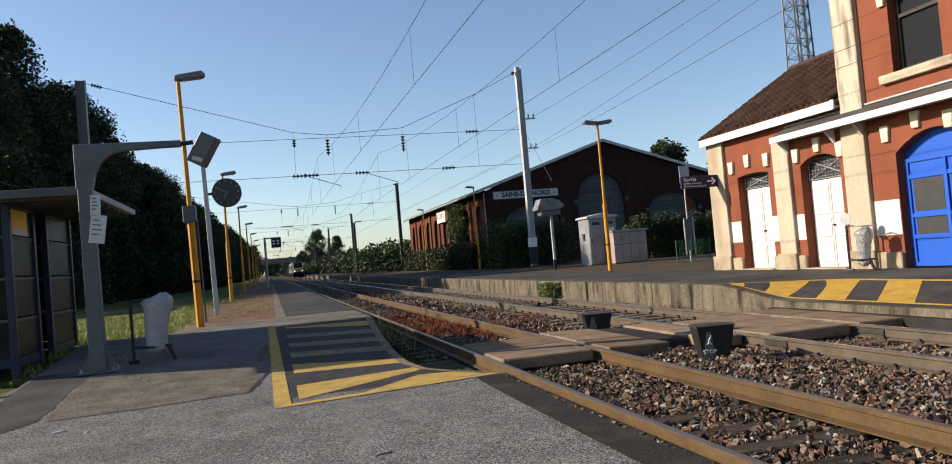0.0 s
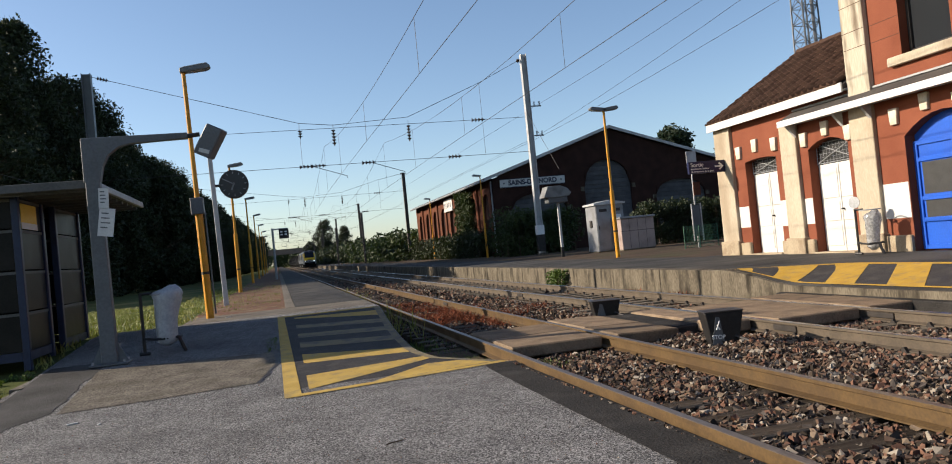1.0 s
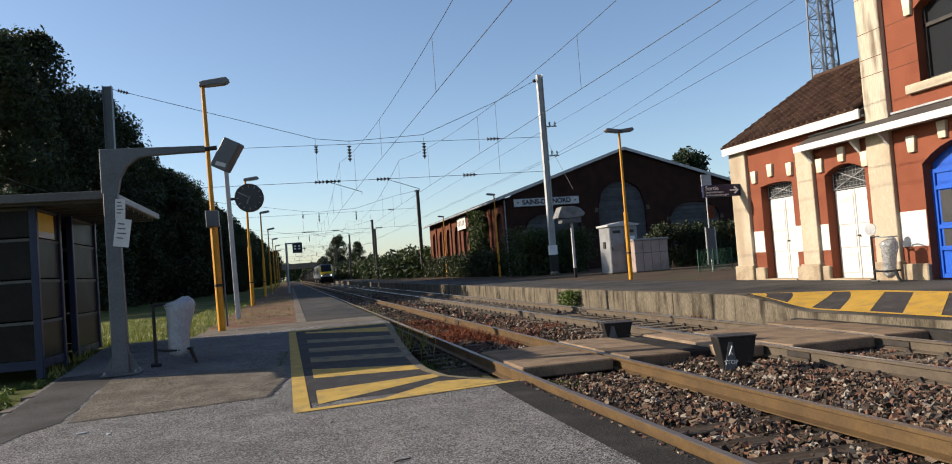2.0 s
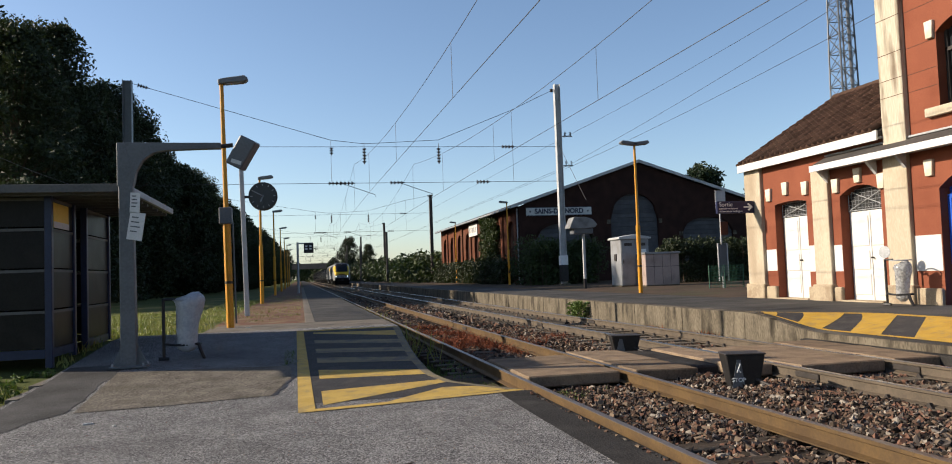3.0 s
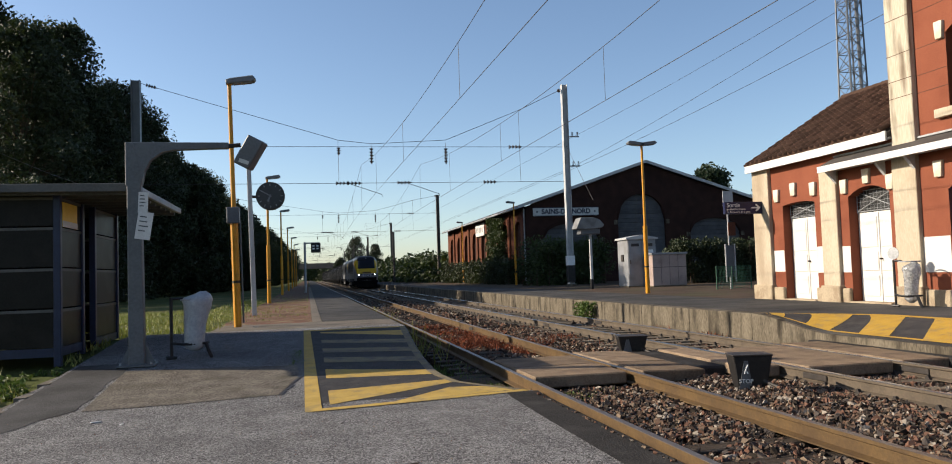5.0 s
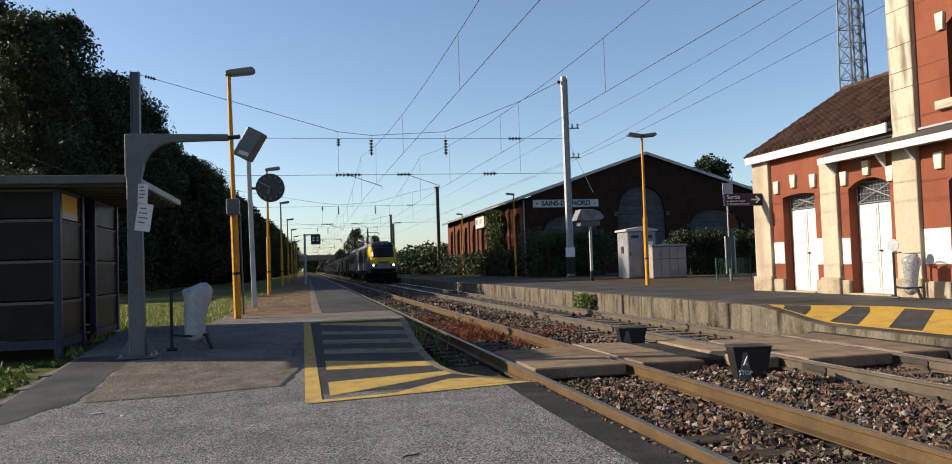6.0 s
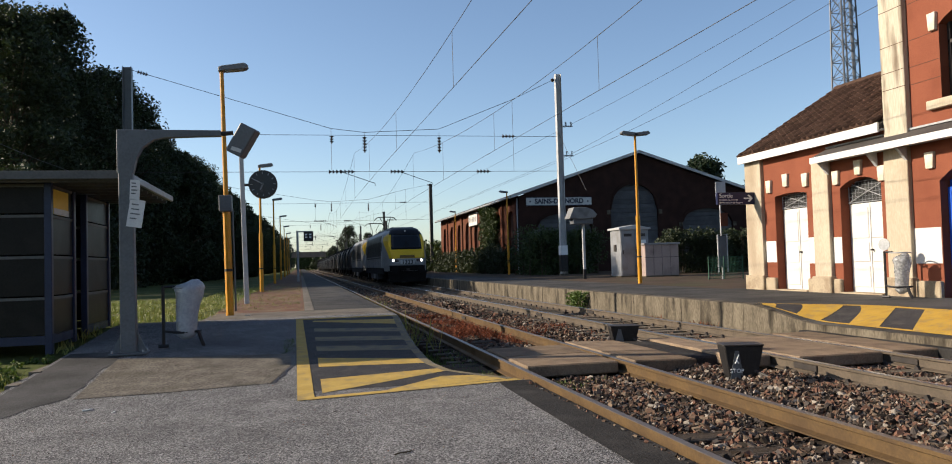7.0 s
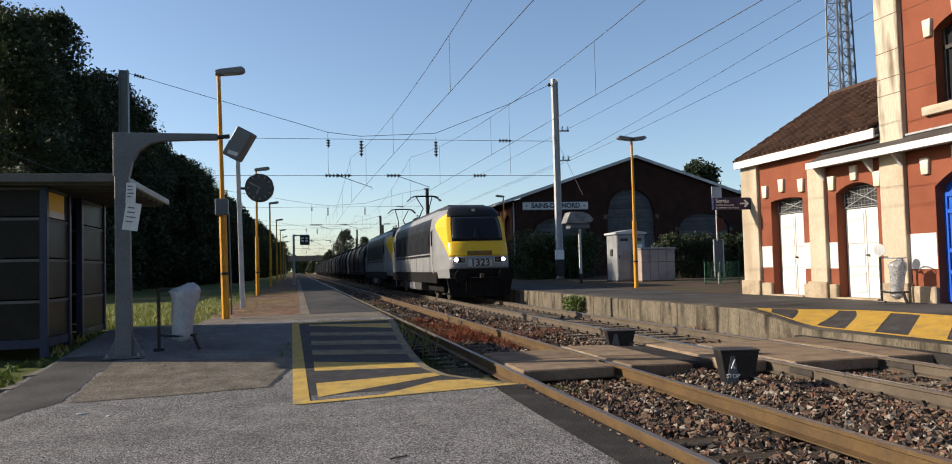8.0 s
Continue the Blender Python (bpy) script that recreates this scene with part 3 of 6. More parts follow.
part("wall_block", bbox(EDGE, EDGE + 0.3, cuts[-1], FAR, -0.6, 0.40), M["concrete"], wall_p)
bm = bmesh.new()
ys = steps(-6, 14.5, 0.4)
rows = []
for y in ys:
    d = right_drop(y)
    z, x = 0.405 - 0.28 * d, EDGE - 0.03 + 0.15 * d
    rows.append([bm.verts.new((x, y, -0.6)), bm.verts.new((x, y, z)), bm.verts.new((x + 0.14, y, z + 0.004))])
for r, s in zip(rows, rows[1:]):
    for i in range(2):
        bm.faces.new((r[i], r[i + 1], s[i + 1], s[i]))
part("ramp_kerb", bm, M["concrete"], wall_p, "curved concrete kerb falling to the crossing")
ramp_mark = thing("ramp_marking", "yellow and black hatching on the sloping platform edge", "marking", kind="structure")


def ramp_point(u, y, lift):
    d = right_drop(y)
    xa, xb = EDGE + 0.15 * d + 0.14, EDGE + 0.3 + 1.25 * d
    za, zb = 0.40 - 0.28 * d, 0.40 - 0.01 * d
    return (xa + (xb - xa) * u, y, za + (zb - za) * (u * (xb - xa) + 0.14) / (xb - xa + 0.14) + lift)


def ramp_patch(u0, u1, ya, yb, skew, material, lift, name):
    bm = bmesh.new()
    n = 6
    g = [[bm.verts.new(ramp_point(u0 + (u1 - u0) * i / n, ya + (yb - ya) * j / n + skew * (u0 + (u1 - u0) * i / n), lift)) for i in range(n + 1)] for j in range(n + 1)]
    for j in range(n):
        for i in range(n):
            bm.faces.new((g[j][i], g[j][i + 1], g[j + 1][i + 1], g[j + 1][i]))
    part(name, bm, material, ramp_mark)


for j in range(11):
    ramp_patch(0.04, 0.94, 3.5 + j * 0.99, 3.5 + (j + 1) * 0.99, 0, M["black_line"], 0.005, "dark_field")
for ya, yb, skew in ((13.75, 14.1, 0.35), (12.57, 13.17, 0.5), (11.08, 11.8, 1.05), (9.62, 10.36, 1.1), (8.2, 8.92, 1.1), (6.78, 7.5, 1.1), (5.36, 6.08, 1.1), (3.94, 4.66, 1.1)):
    ramp_patch(0.05, 0.93, ya, yb, skew, M["yellow_line"], 0.011, "stripe")
for a, b in ((0.0, 0.05), (0.93, 1.0)):
    for j in range(11):
        ramp_patch(a, b, 3.6 + j, 4.6 + j, 0, M["yellow_line"], 0.012, "border_line")


# ---- tracks
def rail_mesh(side, top):
    prof = [(-0.075, -0.172), (0.075, -0.172), (0.075, -0.158), (0.012, -0.14), (0.012, -0.045), (0.036, -0.035), (0.036, -0.004), (0.030, 0.0),
            (-0.030, 0.0), (-0.036, -0.004), (-0.036, -0.035), (-0.012, -0.045), (-0.012, -0.14), (-0.075, -0.158)]
    bm = bmesh.new()
    prism(bm, prof, "y", -20, FAR)
    me = mesh_of("rail", bm, side)
    me.materials.append(top)
    for p in me.polygons:
        if p.center.z > -0.003:
            p.material_index = 1
    return me


def track(label, rails, axis, sleeper_mat, side_mat, phase):
    tr = thing("railway_track", label, "railway track", (0, 0, 0), "tracks")
    me = rail_mesh(side_mat, M["rail_top"] if axis > 5 else M["rail_top_dull"])
    for x in rails:
        part("rail", me, None, tr).location = (x, 0, 0)
    sl = mesh_of("sleeper", bbox(-1.28, 1.28, -0.12, 0.12, -0.32, -0.172, 0.012), sleeper_mat)
    clip = bmesh.new()
    prism(clip, [(-0.05, -0.172), (0.05, -0.172), (0.028, -0.145), (0.012, -0.115), (-0.012, -0.115), (-0.028, -0.145)], "x", -0.02, 0.02)
    clip = mesh_of("rail_clip", clip, M["iron_dark"])
    rr = random.Random(phase)
    y = 2.8 - 0.61 * 18
    while y < 150:
        s = part("sleeper", sl, None, tr)
        s.matrix_basis = pose(axis + rr.uniform(-0.03, 0.03), y, rr.uniform(-0.012, 0.0) - (0.012 if axis < 5 else 0), 0, 0, rr.uniform(-0.8, 0.8))
        if y < 36 and axis > 5:
            for x in rails:
                for s in (-0.09, 0.09):
                    part("rail_clip", clip, None, tr).location = (x + s, y, 0)
        y += 0.61
    joint = mesh_of("fishplate", bbox(-0.035, 0.035, -0.24, 0.24, -0.125, -0.05, 0.006), M["iron_dark"])
    for x in rails:
        for y in ((9.2, 21.0, 37.0, 55.0) if axis > 5 else (21.0, 37.0, 55.0)):
            part("fishplate", joint, None, tr).location = (x, y, 0)
    return tr


track("rusty rails on tarred timber sleepers in ballast", (RAIL_1, RAIL_2), AXIS_1, M["sleeper"], M["rail_side"], 3)
track("dusty rails on concrete sleepers in ballast", (RAIL_3, RAIL_4), AXIS_2, M["sleeper_conc"], M["rail_side_grey"], 4)

# timber and concrete deck of the foot crossing
deck = thing("foot_crossing", "weathered crossing deck of slabs laid between the rails", "crossing")
rr = random.Random(9)


def deck_slab(x0, x1, y0, y1, top, tilt=0.0, name="slab"):
    w, h = (x1 - x0) / 2, (y1 - y0) / 2
    bm = bbox(-w, w, -h, h, -0.16, 0, 0.018)
    o = part(name, bm, M["slab"], deck)
    o.matrix_basis = pose((x0 + x1) / 2, (y0 + y1) / 2, top, rr.uniform(-0.4, 0.4), tilt, rr.uniform(-0.5, 0.5))


for y0, y1 in ((10.15, 11.3), (11.33, 12.5)):
    deck_slab(RAIL_1 + 0.11, RAIL_2 - 0.10, y0, y1, 0.0)
    deck_slab(RAIL_2 + 0.06, RAIL_2 + 0.98, y0 - 0.15, y1 + 0.4, 0.0, 1.5)
    deck_slab(RAIL_3 + 0.10, RAIL_4 - 0.10, y0 - 0.65, y1 - 0.3, 0.0)
    deck_slab(RAIL_4 + 0.06, EDGE + 0.02, y0 - 0.65, y1 - 0.1, 0.01, 0.5)
deck_slab(RAIL_3 - 0.55, RAIL_3 - 0.06, 9.9, 12.9, -0.01)
part("asphalt_infill", bbox(RAIL_2 + 0.95, RAIL_3 - 0.5, 10.5, 13.0, -0.4, -0.05, 0.03), M["asphalt_dark"], deck, "dark asphalt between the tracks")
part("asphalt_infill", bbox(EDGE - 0.05, EDGE + 0.34, 3.0, 12.7, -0.4, 0.01, 0.02), M["asphalt_dark"], deck, "dark asphalt at the foot of the ramp")


part("dirt_infill", bbox(2.02, RAIL_1 - 0.08, 9.9, 12.3, -0.5, -0.19, 0.04), M["dirt"], deck, "trodden dirt beside the nearest rail")


# ---- loose ballast stones
def stones(name, n, x0, x1, y0, y1, zf, smin, smax, seed, keep=None):
    g = np.random.default_rng(seed)
    x, y = g.uniform(x0, x1, n), g.uniform(y0, y1, n)
    if keep is not None:
        ok = keep(x, y)
        x, y = x[ok], y[ok]
        n = len(x)
    z = zf(x, y) + g.uniform(-0.045, 0.042, n)
    s = g.uniform(smin, smax, (n, 1)) * g.uniform(0.6, 1.25, (n, 3)) * np.array([[1, 1, 0.72]])
    cube = np.array([[-0.8, -0.8, -1], [0.8, -0.8, -1], [0.8, 0.8, -1], [-0.8, 0.8, -1], [-1, -1, 0.35], [1, -1, 0.35], [0.7, 0.7, 1], [-0.7, 0.7, 1]]) * 0.5
    v = cube[None] * s[:, None, :] + g.normal(0, 1, (n, 8, 3)) * (s[:, None, :] * 0.17)
    q = g.normal(0, 1, (n, 4)) * np.array([[1.6, 0.6, 0.6, 1.6]])
    q /= np.linalg.norm(q, axis=1, keepdims=True)
    w, a, b, c = q.T
    R = np.stack([np.stack([1 - 2 * (b * b + c * c), 2 * (a * b - c * w), 2 * (a * c + b * w)], -1),
                  np.stack([2 * (a * b + c * w), 1 - 2 * (a * a + c * c), 2 * (b * c - a * w)], -1),
                  np.stack([2 * (a * c - b * w), 2 * (b * c + a * w), 1 - 2 * (a * a + b * b)], -1)], 1)
    v = np.einsum("nij,nkj->nki", R, v) + np.stack([x, y, z], -1)[:, None, :]
    f = np.array([[3, 2, 1, 0], [4, 5, 6, 7], [0, 1, 5, 4], [1, 2, 6, 5], [2, 3, 7, 6], [3, 0, 4, 7]])
    faces = (f[None] + 8 * np.arange(n)[:, None, None]).reshape(-1, 4)
    return tagged(new(name, mesh_np(name, v.reshape(-1, 3), faces, M["stone"])), "loose brown and grey ballast stones between the rails", "ballast", kind="stuff")


def bed_z(x, y):
    hump = np.where(y < 10, 0.075, 0.05) * np.exp(-((x - 5.35) / 0.6) ** 2)
    return -0.246 + hump + np.where(y < 10, np.where((y < 6.8) & (x < 4.3), 0.004, 0.028), 0.0) + np.where(x < 4.3, 0.012, 0.0) + 0.02 * np.sin(x * 7 + y * 3) * np.sin(y * 2.3)


def bed_keep(x, y):
    out = np.ones(len(x), bool)
    for r in (RAIL_1, RAIL_2, RAIL_3, RAIL_4):
        out &= np.abs(x - r) > 0.075
    near_sleeper = np.abs((y - 2.8 + 0.305) % 0.61 - 0.305) < 0.11
    inside = (np.abs(x - AXIS_1) < 0.72) | (np.abs(x - AXIS_2) < 0.72)
    g = np.random.default_rng(77)
    out &= ~(near_sleeper & inside & (g.uniform(0, 1, len(x)) < np.where(x < 5, np.where(y < 6.6, 0.75, 0.1), np.where(y < 10, 0.3, 0.8))))
    out &= ~((y > 10.2) & (y < 12.4) & (x < 5.2))
    out &= ~((y > 9.6) & (y < 12.0) & (x > 5.9))
    return out


stones("ballast_near", 72000, 2.72, 8.75, 2.6, 10.6, bed_z, 0.022, 0.062, 1, bed_keep)
stones("ballast_behind", 26000, 2.72, 8.75, -8.0, 2.6, bed_z, 0.035, 0.075, 7, bed_keep)
stones("ballast_middle", 27000, 2.45, 8.75, 10.6, 22.0, bed_z, 0.035, 0.07, 2, bed_keep)
crumbs = stones("edge_rubble", 2600, 2.655, 2.75, 2.4, 9.5, lambda x, y: -0.10 - 0.6 * (x - 2.655) + 0 * y, 0.008, 0.034, 6)
tagged(crumbs, "crumbled mortar and grit along the asphalt edge", "rubble", kind="stuff")
stones("ballast_distant", 12000, 2.4, 8.75, 22.0, 60.0, bed_z, 0.06, 0.13, 3, bed_keep)


# ---- plants made of many small leaves
def leaf_cloud(name, centres, radii, per, size, material, seed, flat=0.0):
    """Leaves scattered in clumps: centres (n,3), radii (n,)."""
    g = np.random.default_rng(seed)
    n = len(centres) * per
    c = np.repeat(np.asarray(centres, float), per, 0)
    r = np.repeat(np.asarray(radii, float), per)
    d = g.normal(0, 1, (n, 3))
    d /= np.linalg.norm(d, axis=1, keepdims=True)
    p = c + d * (r * g.uniform(0.25, 1.0, n) ** 0.6)[:, None]
    u = g.normal(0, 1, (n, 3))
    u /= np.linalg.norm(u, axis=1, keepdims=True)
    w = np.cross(u, g.normal(0, 1, (n, 3)))
    w /= np.linalg.norm(w, axis=1, keepdims=True)
    s = size * g.uniform(0.55, 1.3, (n, 1))
    nrm = np.cross(u, w)
    v = np.stack([p - u * s, p + w * s * 0.5 + nrm * s * 0.15, p + u * s, p - w * s * 0.5 + nrm * s * 0.15], 1).reshape(-1, 3)
    return mesh_np(name, v, np.arange(4 * n).reshape(n, 4), material)


def make_tree(label, h, spread, clumps, per, leaf, material, seed, low=0.12, at=(0, 0, 0), category="tree", name="tree", group="", cone=False):
    g = random.Random(seed)
    t = thing(name, label, category, at, group)
    bm = bmesh.new()
    pts = [Vector((0, 0, -0.3))]
    for i in range(1, 7):
        pts.append(Vector((g.uniform(-0.25, 0.25), g.uniform(-0.25, 0.25), h * 0.8 * i / 6)))
    r0 = 0.028 * h
    for i in range(6):
        tube(bm, pts[i], pts[i + 1], r0 * (1 - i / 6.5), r0 * (1 - (i + 1) / 6.5), 8)
    cen, rad = [], []
    for i in range(clumps):
        u = g.uniform(low, 1.0)
        width = spread * ((1 - u) * 0.95 + 0.05 if cone else (math.sin(math.pi * min(1, max(0.0, (u - low * 0.4) / (1.06 - low * 0.4))) ** 0.8) * 0.9 + 0.12))
        a = g.uniform(0, 2 * math.pi)
        d = width * math.sqrt(g.uniform(0.05, 1.0)) * g.uniform(0.75, 1.15)
        c = Vector((d * math.cos(a), d * math.sin(a), u * h))
        cen.append(c[:])
        rad.append(h * g.uniform(0.035, 0.085))
        if i % 4 == 0:
            k = min(5, int(u * 6))
            tube(bm, pts[k] * 0.6 + pts[min(6, k + 1)] * 0.4, c, r0 * 0.22, r0 * 0.05, 5)
    part("trunk", bm, M["bark"], t)
    part("crown", leaf_cloud("crown", cen, rad, per, leaf, material, seed), None, t)
    return t


def make_hedge(name, label, x0, x1, y0, y1, z0, z1, n, leaf, material, seed, bulge=0.3):
    g = random.Random(seed)
    cen = [(g.uniform(x0, x1), g.uniform(y0, y1), z0 + (z1 - z0) * g.uniform(0, 1) ** 0.8) for _ in range(n)]
    ob = thing(name, label, "hedge")
    part("foliage", leaf_cloud("foliage", cen, [g.uniform(0.6, 1.2) * bulge for _ in cen], 60, leaf, material, seed), None, ob)
    bm = bmesh.new()
    for c in cen[::6]:
        tube(bm, (c[0], c[1], z0 - 0.2), c, 0.03, 0.012, 5)
    tagged(part("stem", bm, M["bark"], ob), kind="stuff")
    return ob


# ---- station building (brick-red render, cream pilasters)
FX = 12.72          # wall plane
house = thing("station_building", "brick-red rendered station building with cream pilasters and white doors", "building", (0, 0, 0))


def wall_with_holes(name, y0, y1, z0, z1, holes, x0, x1, material, parent, label=""):
    """A wall in the y-z plane between x0 and x1; holes are (ya, yb, za, zb, rise) with a segmental arch of that rise."""
    bm = bmesh.new()
    holes = sorted(holes)
    edge = y0
    for ya, yb, za, zb, rise in holes:
        box(bm, x0, x1, edge, ya, z0, z1)
        if za > z0 + 1e-3:
            box(bm, x0, x1, ya, yb, z0, za)
        n = 8
        lo = [zb + rise * (1 - (2 * i / n - 1) ** 2) for i in range(n + 1)]
        for i in range(n):
            u, v = ya + (yb - ya) * i / n, ya + (yb - ya) * (i + 1) / n
            prism(bm, [(u, lo[i]), (v, lo[i + 1]), (v, z1), (u, z1)], "x", x0, x1)
        edge = yb
    box(bm, x0, x1, edge, y1, z0, z1)
    bmesh.ops.remove_doubles(bm, verts=bm.verts[:], dist=1e-4)
    return part(name, bm, material, parent, label)


wing_holes = [(15.28, 16.66, 0.4, 2.92, 0.20), (17.95, 19.34, 0.4, 2.94, 0.06)]
main_holes = [(11.6, 13.62, 0.4, 2.78, 0.38)]
wall_w = wall_with_holes("wing_wall", 15.02, 20.62, 0.3, 4.1, wing_holes, FX, FX + 0.4, M["red_wall"], house)
wall_m = wall_with_holes("main_wall", 2.0, 15.02, 0.3, 3.85, [(7.0, 8.9, 0.4, 2.85, 0.38)] + main_holes, FX, FX + 0.4, M["red_wall"], house)
wall_u = wall_with_holes("upper_wall", 2.0, 14.96, 3.85, 8.6, [(7.3, 8.4, 4.42, 5.95, 0.22), (12.2, 13.45, 4.42, 5.95, 0.22)], FX, FX + 0.4, M["red_wall"], house)
part("end_wall", bbox(FX + 0.02, FX + 6.6, 20.3, 20.62, 0.3, 4.1), M["red_wall"], house)
bm = bmesh.new()
prism(bm, [(FX + 0.02, 4.1), (FX + 6.6, 4.1), (FX + 3.2, 6.15)], "y", 20.3, 20.62)
part("gable", bm, M["red_wall"], house)
part("main_end_wall", bbox(FX + 0.42, FX + 9, 14.6, 14.96, 3.6, 8.6), M["red_wall"], house)
part("back_wall", bbox(FX + 8.8, FX + 9.1, 2.0, 20.6, 0.3, 4.1), M["red_wall"], house)
part("interior", bbox(FX + 0.9, FX + 1.0, 2.2, 20.2, 0.3, 3.9), M["iron_dark"], house)
bm = bmesh.new()
prism(bm, [(FX - 0.6, 8.5), (FX + 9.6, 8.5), (FX + 4.5, 11.5)], "y", 1.4, 15.8)
part("main_roof", bm, M["slate"], house)
# thin dark lines across the rendered upper storey
for z in (4.88, 5.25, 5.82, 6.6):
    part("groove", bbox(FX - 0.004, FX + 0.01, 13.46, 14.28, z, z + 0.012), M["groove"], house)
    part("groove", bbox(FX - 0.124, FX - 0.1, 14.30, 14.98, z, z + 0.012), M["groove"], house)
# pilasters with stone feet
for ya, yb, z1 in ((19.85, 20.64, 4.06), (16.98, 17.6, 3.62), (14.36, 15.06, 3.62)):
    p = part("pilaster", bbox(FX - 0.10, FX + 0.05, ya, yb, 0.4, z1, 0.012), M["cream"], house)
    part("foot", bbox(FX - 0.17, FX + 0.02, ya - 0.05, yb + 0.05, 0.38, 0.80, 0.02), M["stone_base"], p, "stone pilaster foot")
pu = part("pilaster", bbox(FX - 0.12, FX + 0.05, 14.30, 14.98, 3.86, 8.6, 0.012), M["cream_stained"], house, "rain-stained cream corner pilaster")
for ya, yb in ((19.36, 19.80), (17.62, 17.93), (16.68, 16.96), (13.64, 14.40), (10.4, 11.58)):
    part("plinth", bbox(FX - 0.09, FX + 0.05, ya, yb, 0.38, 0.74, 0.02), M["stone_base"], house)
for ya, yb, za, zb in ((19.36, 19.84, 1.16, 1.74), (17.62, 17.94, 1.12, 1.78), (16.67, 16.97, 1.12, 1.75), (13.64, 14.44, 1.1, 1.84)):
    part("white_patch", bbox(FX - 0.006, FX + 0.002, ya, yb, za, zb), M["white_wall"], house, "white painted-over rectangle")


def keystone(y, z, w, h, tilt=0):
    bm = bmesh.new()
    prism(bm, [(-w * 0.38, -h / 2), (w * 0.38, -h / 2), (w * 0.5, h / 2), (-w * 0.5, h / 2)], "x", -0.07, 0.03)
    bevelled(bm, 0.008)
    o = part("keystone", bm, M["keystone"], house)
    o.matrix_basis = pose(FX, y, z, tilt, 0, 0)


for y, z in ((18.78, 3.34), (19.55, 3.24), (17.94, 3.26), (15.96, 3.34), (16.75, 3.18), (15.2, 3.12), (12.99, 3.38), (13.81, 3.22), (12.2, 3.25), (11.4, 3.12)):
    keystone(y, z, 0.24, 0.34)


def white_door(ya, yb, z_leaf, z_top, rise):
    d = part("door", bbox(FX + 0.24, FX + 0.30, ya, yb, 0.4, z_leaf, 0.004), M["white_wall"], house, "closed white panelled double door")
    mid = (ya + yb) / 2
    for u0, u1 in ((ya + 0.07, mid - 0.05), (mid + 0.05, yb - 0.07)):
        for z0, z1 in ((0.55, 1.05), (1.15, 1.6), (1.7, z_leaf - 0.1)):
            part("door_panel", bbox(FX + 0.222, FX + 0.246, u0, u1, z0, z1, 0.008), M["white_wall"], d)
    part("astragal", bbox(FX + 0.22, FX + 0.246, mid - 0.025, mid + 0.025, 0.42, z_leaf - 0.02, 0.005), M["white_wall"], d)
    part("handle", tube(bmesh.new(), (FX + 0.15, mid - 0.09, 1.42), (FX + 0.23, mid - 0.09, 1.42), 0.022), M["iron_dark"], d)
    t = part("transom_window", bbox(FX + 0.27, FX + 0.29, ya, yb, z_leaf, z_top + rise), M["mesh_dark"], house, "dark transom behind a metal grille")
    bm = bmesh.new()
    zt = z_top + rise * 0.6
    for a, b in (((ya, z_leaf + 0.03), (yb, zt)), ((ya, zt), (yb, z_leaf + 0.03)), ((ya, z_leaf + 0.03), (yb, z_leaf + 0.03)), ((ya, zt), (yb, zt)), ((ya + 0.02, z_leaf), (ya + 0.02, zt)), ((yb - 0.02, z_leaf), (yb - 0.02, zt))):
        tube(bm, (FX + 0.22, a[0], a[1]), (FX + 0.22, b[0], b[1]), 0.011, 0.011, 6)
    for i in range(1, 6):
        z = z_leaf + (zt - z_leaf) * i / 6
        tube(bm, (FX + 0.235, ya, z), (FX + 0.235, yb, z), 0.004, 0.004, 4)
    for i in range(1, 12):
        y = ya + (yb - ya) * i / 12
        tube(bm, (FX + 0.238, y, z_leaf), (FX + 0.238, y, zt), 0.004, 0.004, 4)
    part("grille", bm, M["galv"], t)
    part("door_step", bbox(FX - 0.12, FX + 0.3, ya - 0.02, yb + 0.02, 0.38, 0.43, 0.01), M["stone_base"], house)


white_door(17.96, 19.33, 2.58, 2.94, 0.06)
white_door(15.29, 16.65, 2.52, 2.92, 0.20)


def blue_door(ya, yb):
    d = part("door", bbox(FX + 0.22, FX + 0.27, ya, yb, 0.42, 2.6, 0.004), M["blue_paint"], house, "bright blue double door with dark panes")
    mid = (ya + yb) / 2
    part("fanlight", bbox(FX + 0.25, FX + 0.27, ya, yb, 2.6, 3.25), M["blue_paint"], house, "blue arched panel over the door")
    part("mullion", bbox(FX + 0.17, FX + 0.23, mid - 0.04, mid + 0.04, 0.42, 2.6, 0.006), M["blue_paint"], d)
    for a, b in ((ya, ya + 0.1), (yb - 0.1, yb)):
        part("stile", bbox(FX + 0.18, FX + 0.235, a, b, 0.42, 2.6, 0.006), M["blue_paint"], d)
    for z in (0.42, 0.98, 1.42, 2.22, 2.56):
        part("rail", bbox(FX + 0.185, FX + 0.232, ya, yb, z, z + 0.09, 0.006), M["blue_paint"], d)
    for a, b in ((ya + 0.16, mid - 0.1), (mid + 0.1, yb - 0.16)):
        for z0, z1 in ((1.07, 1.42), (1.55, 2.2)):
            part("pane", bbox(FX + 0.212, FX + 0.224, a, b, z0, z1), M["mesh_dark"], d, "dark wired pane")


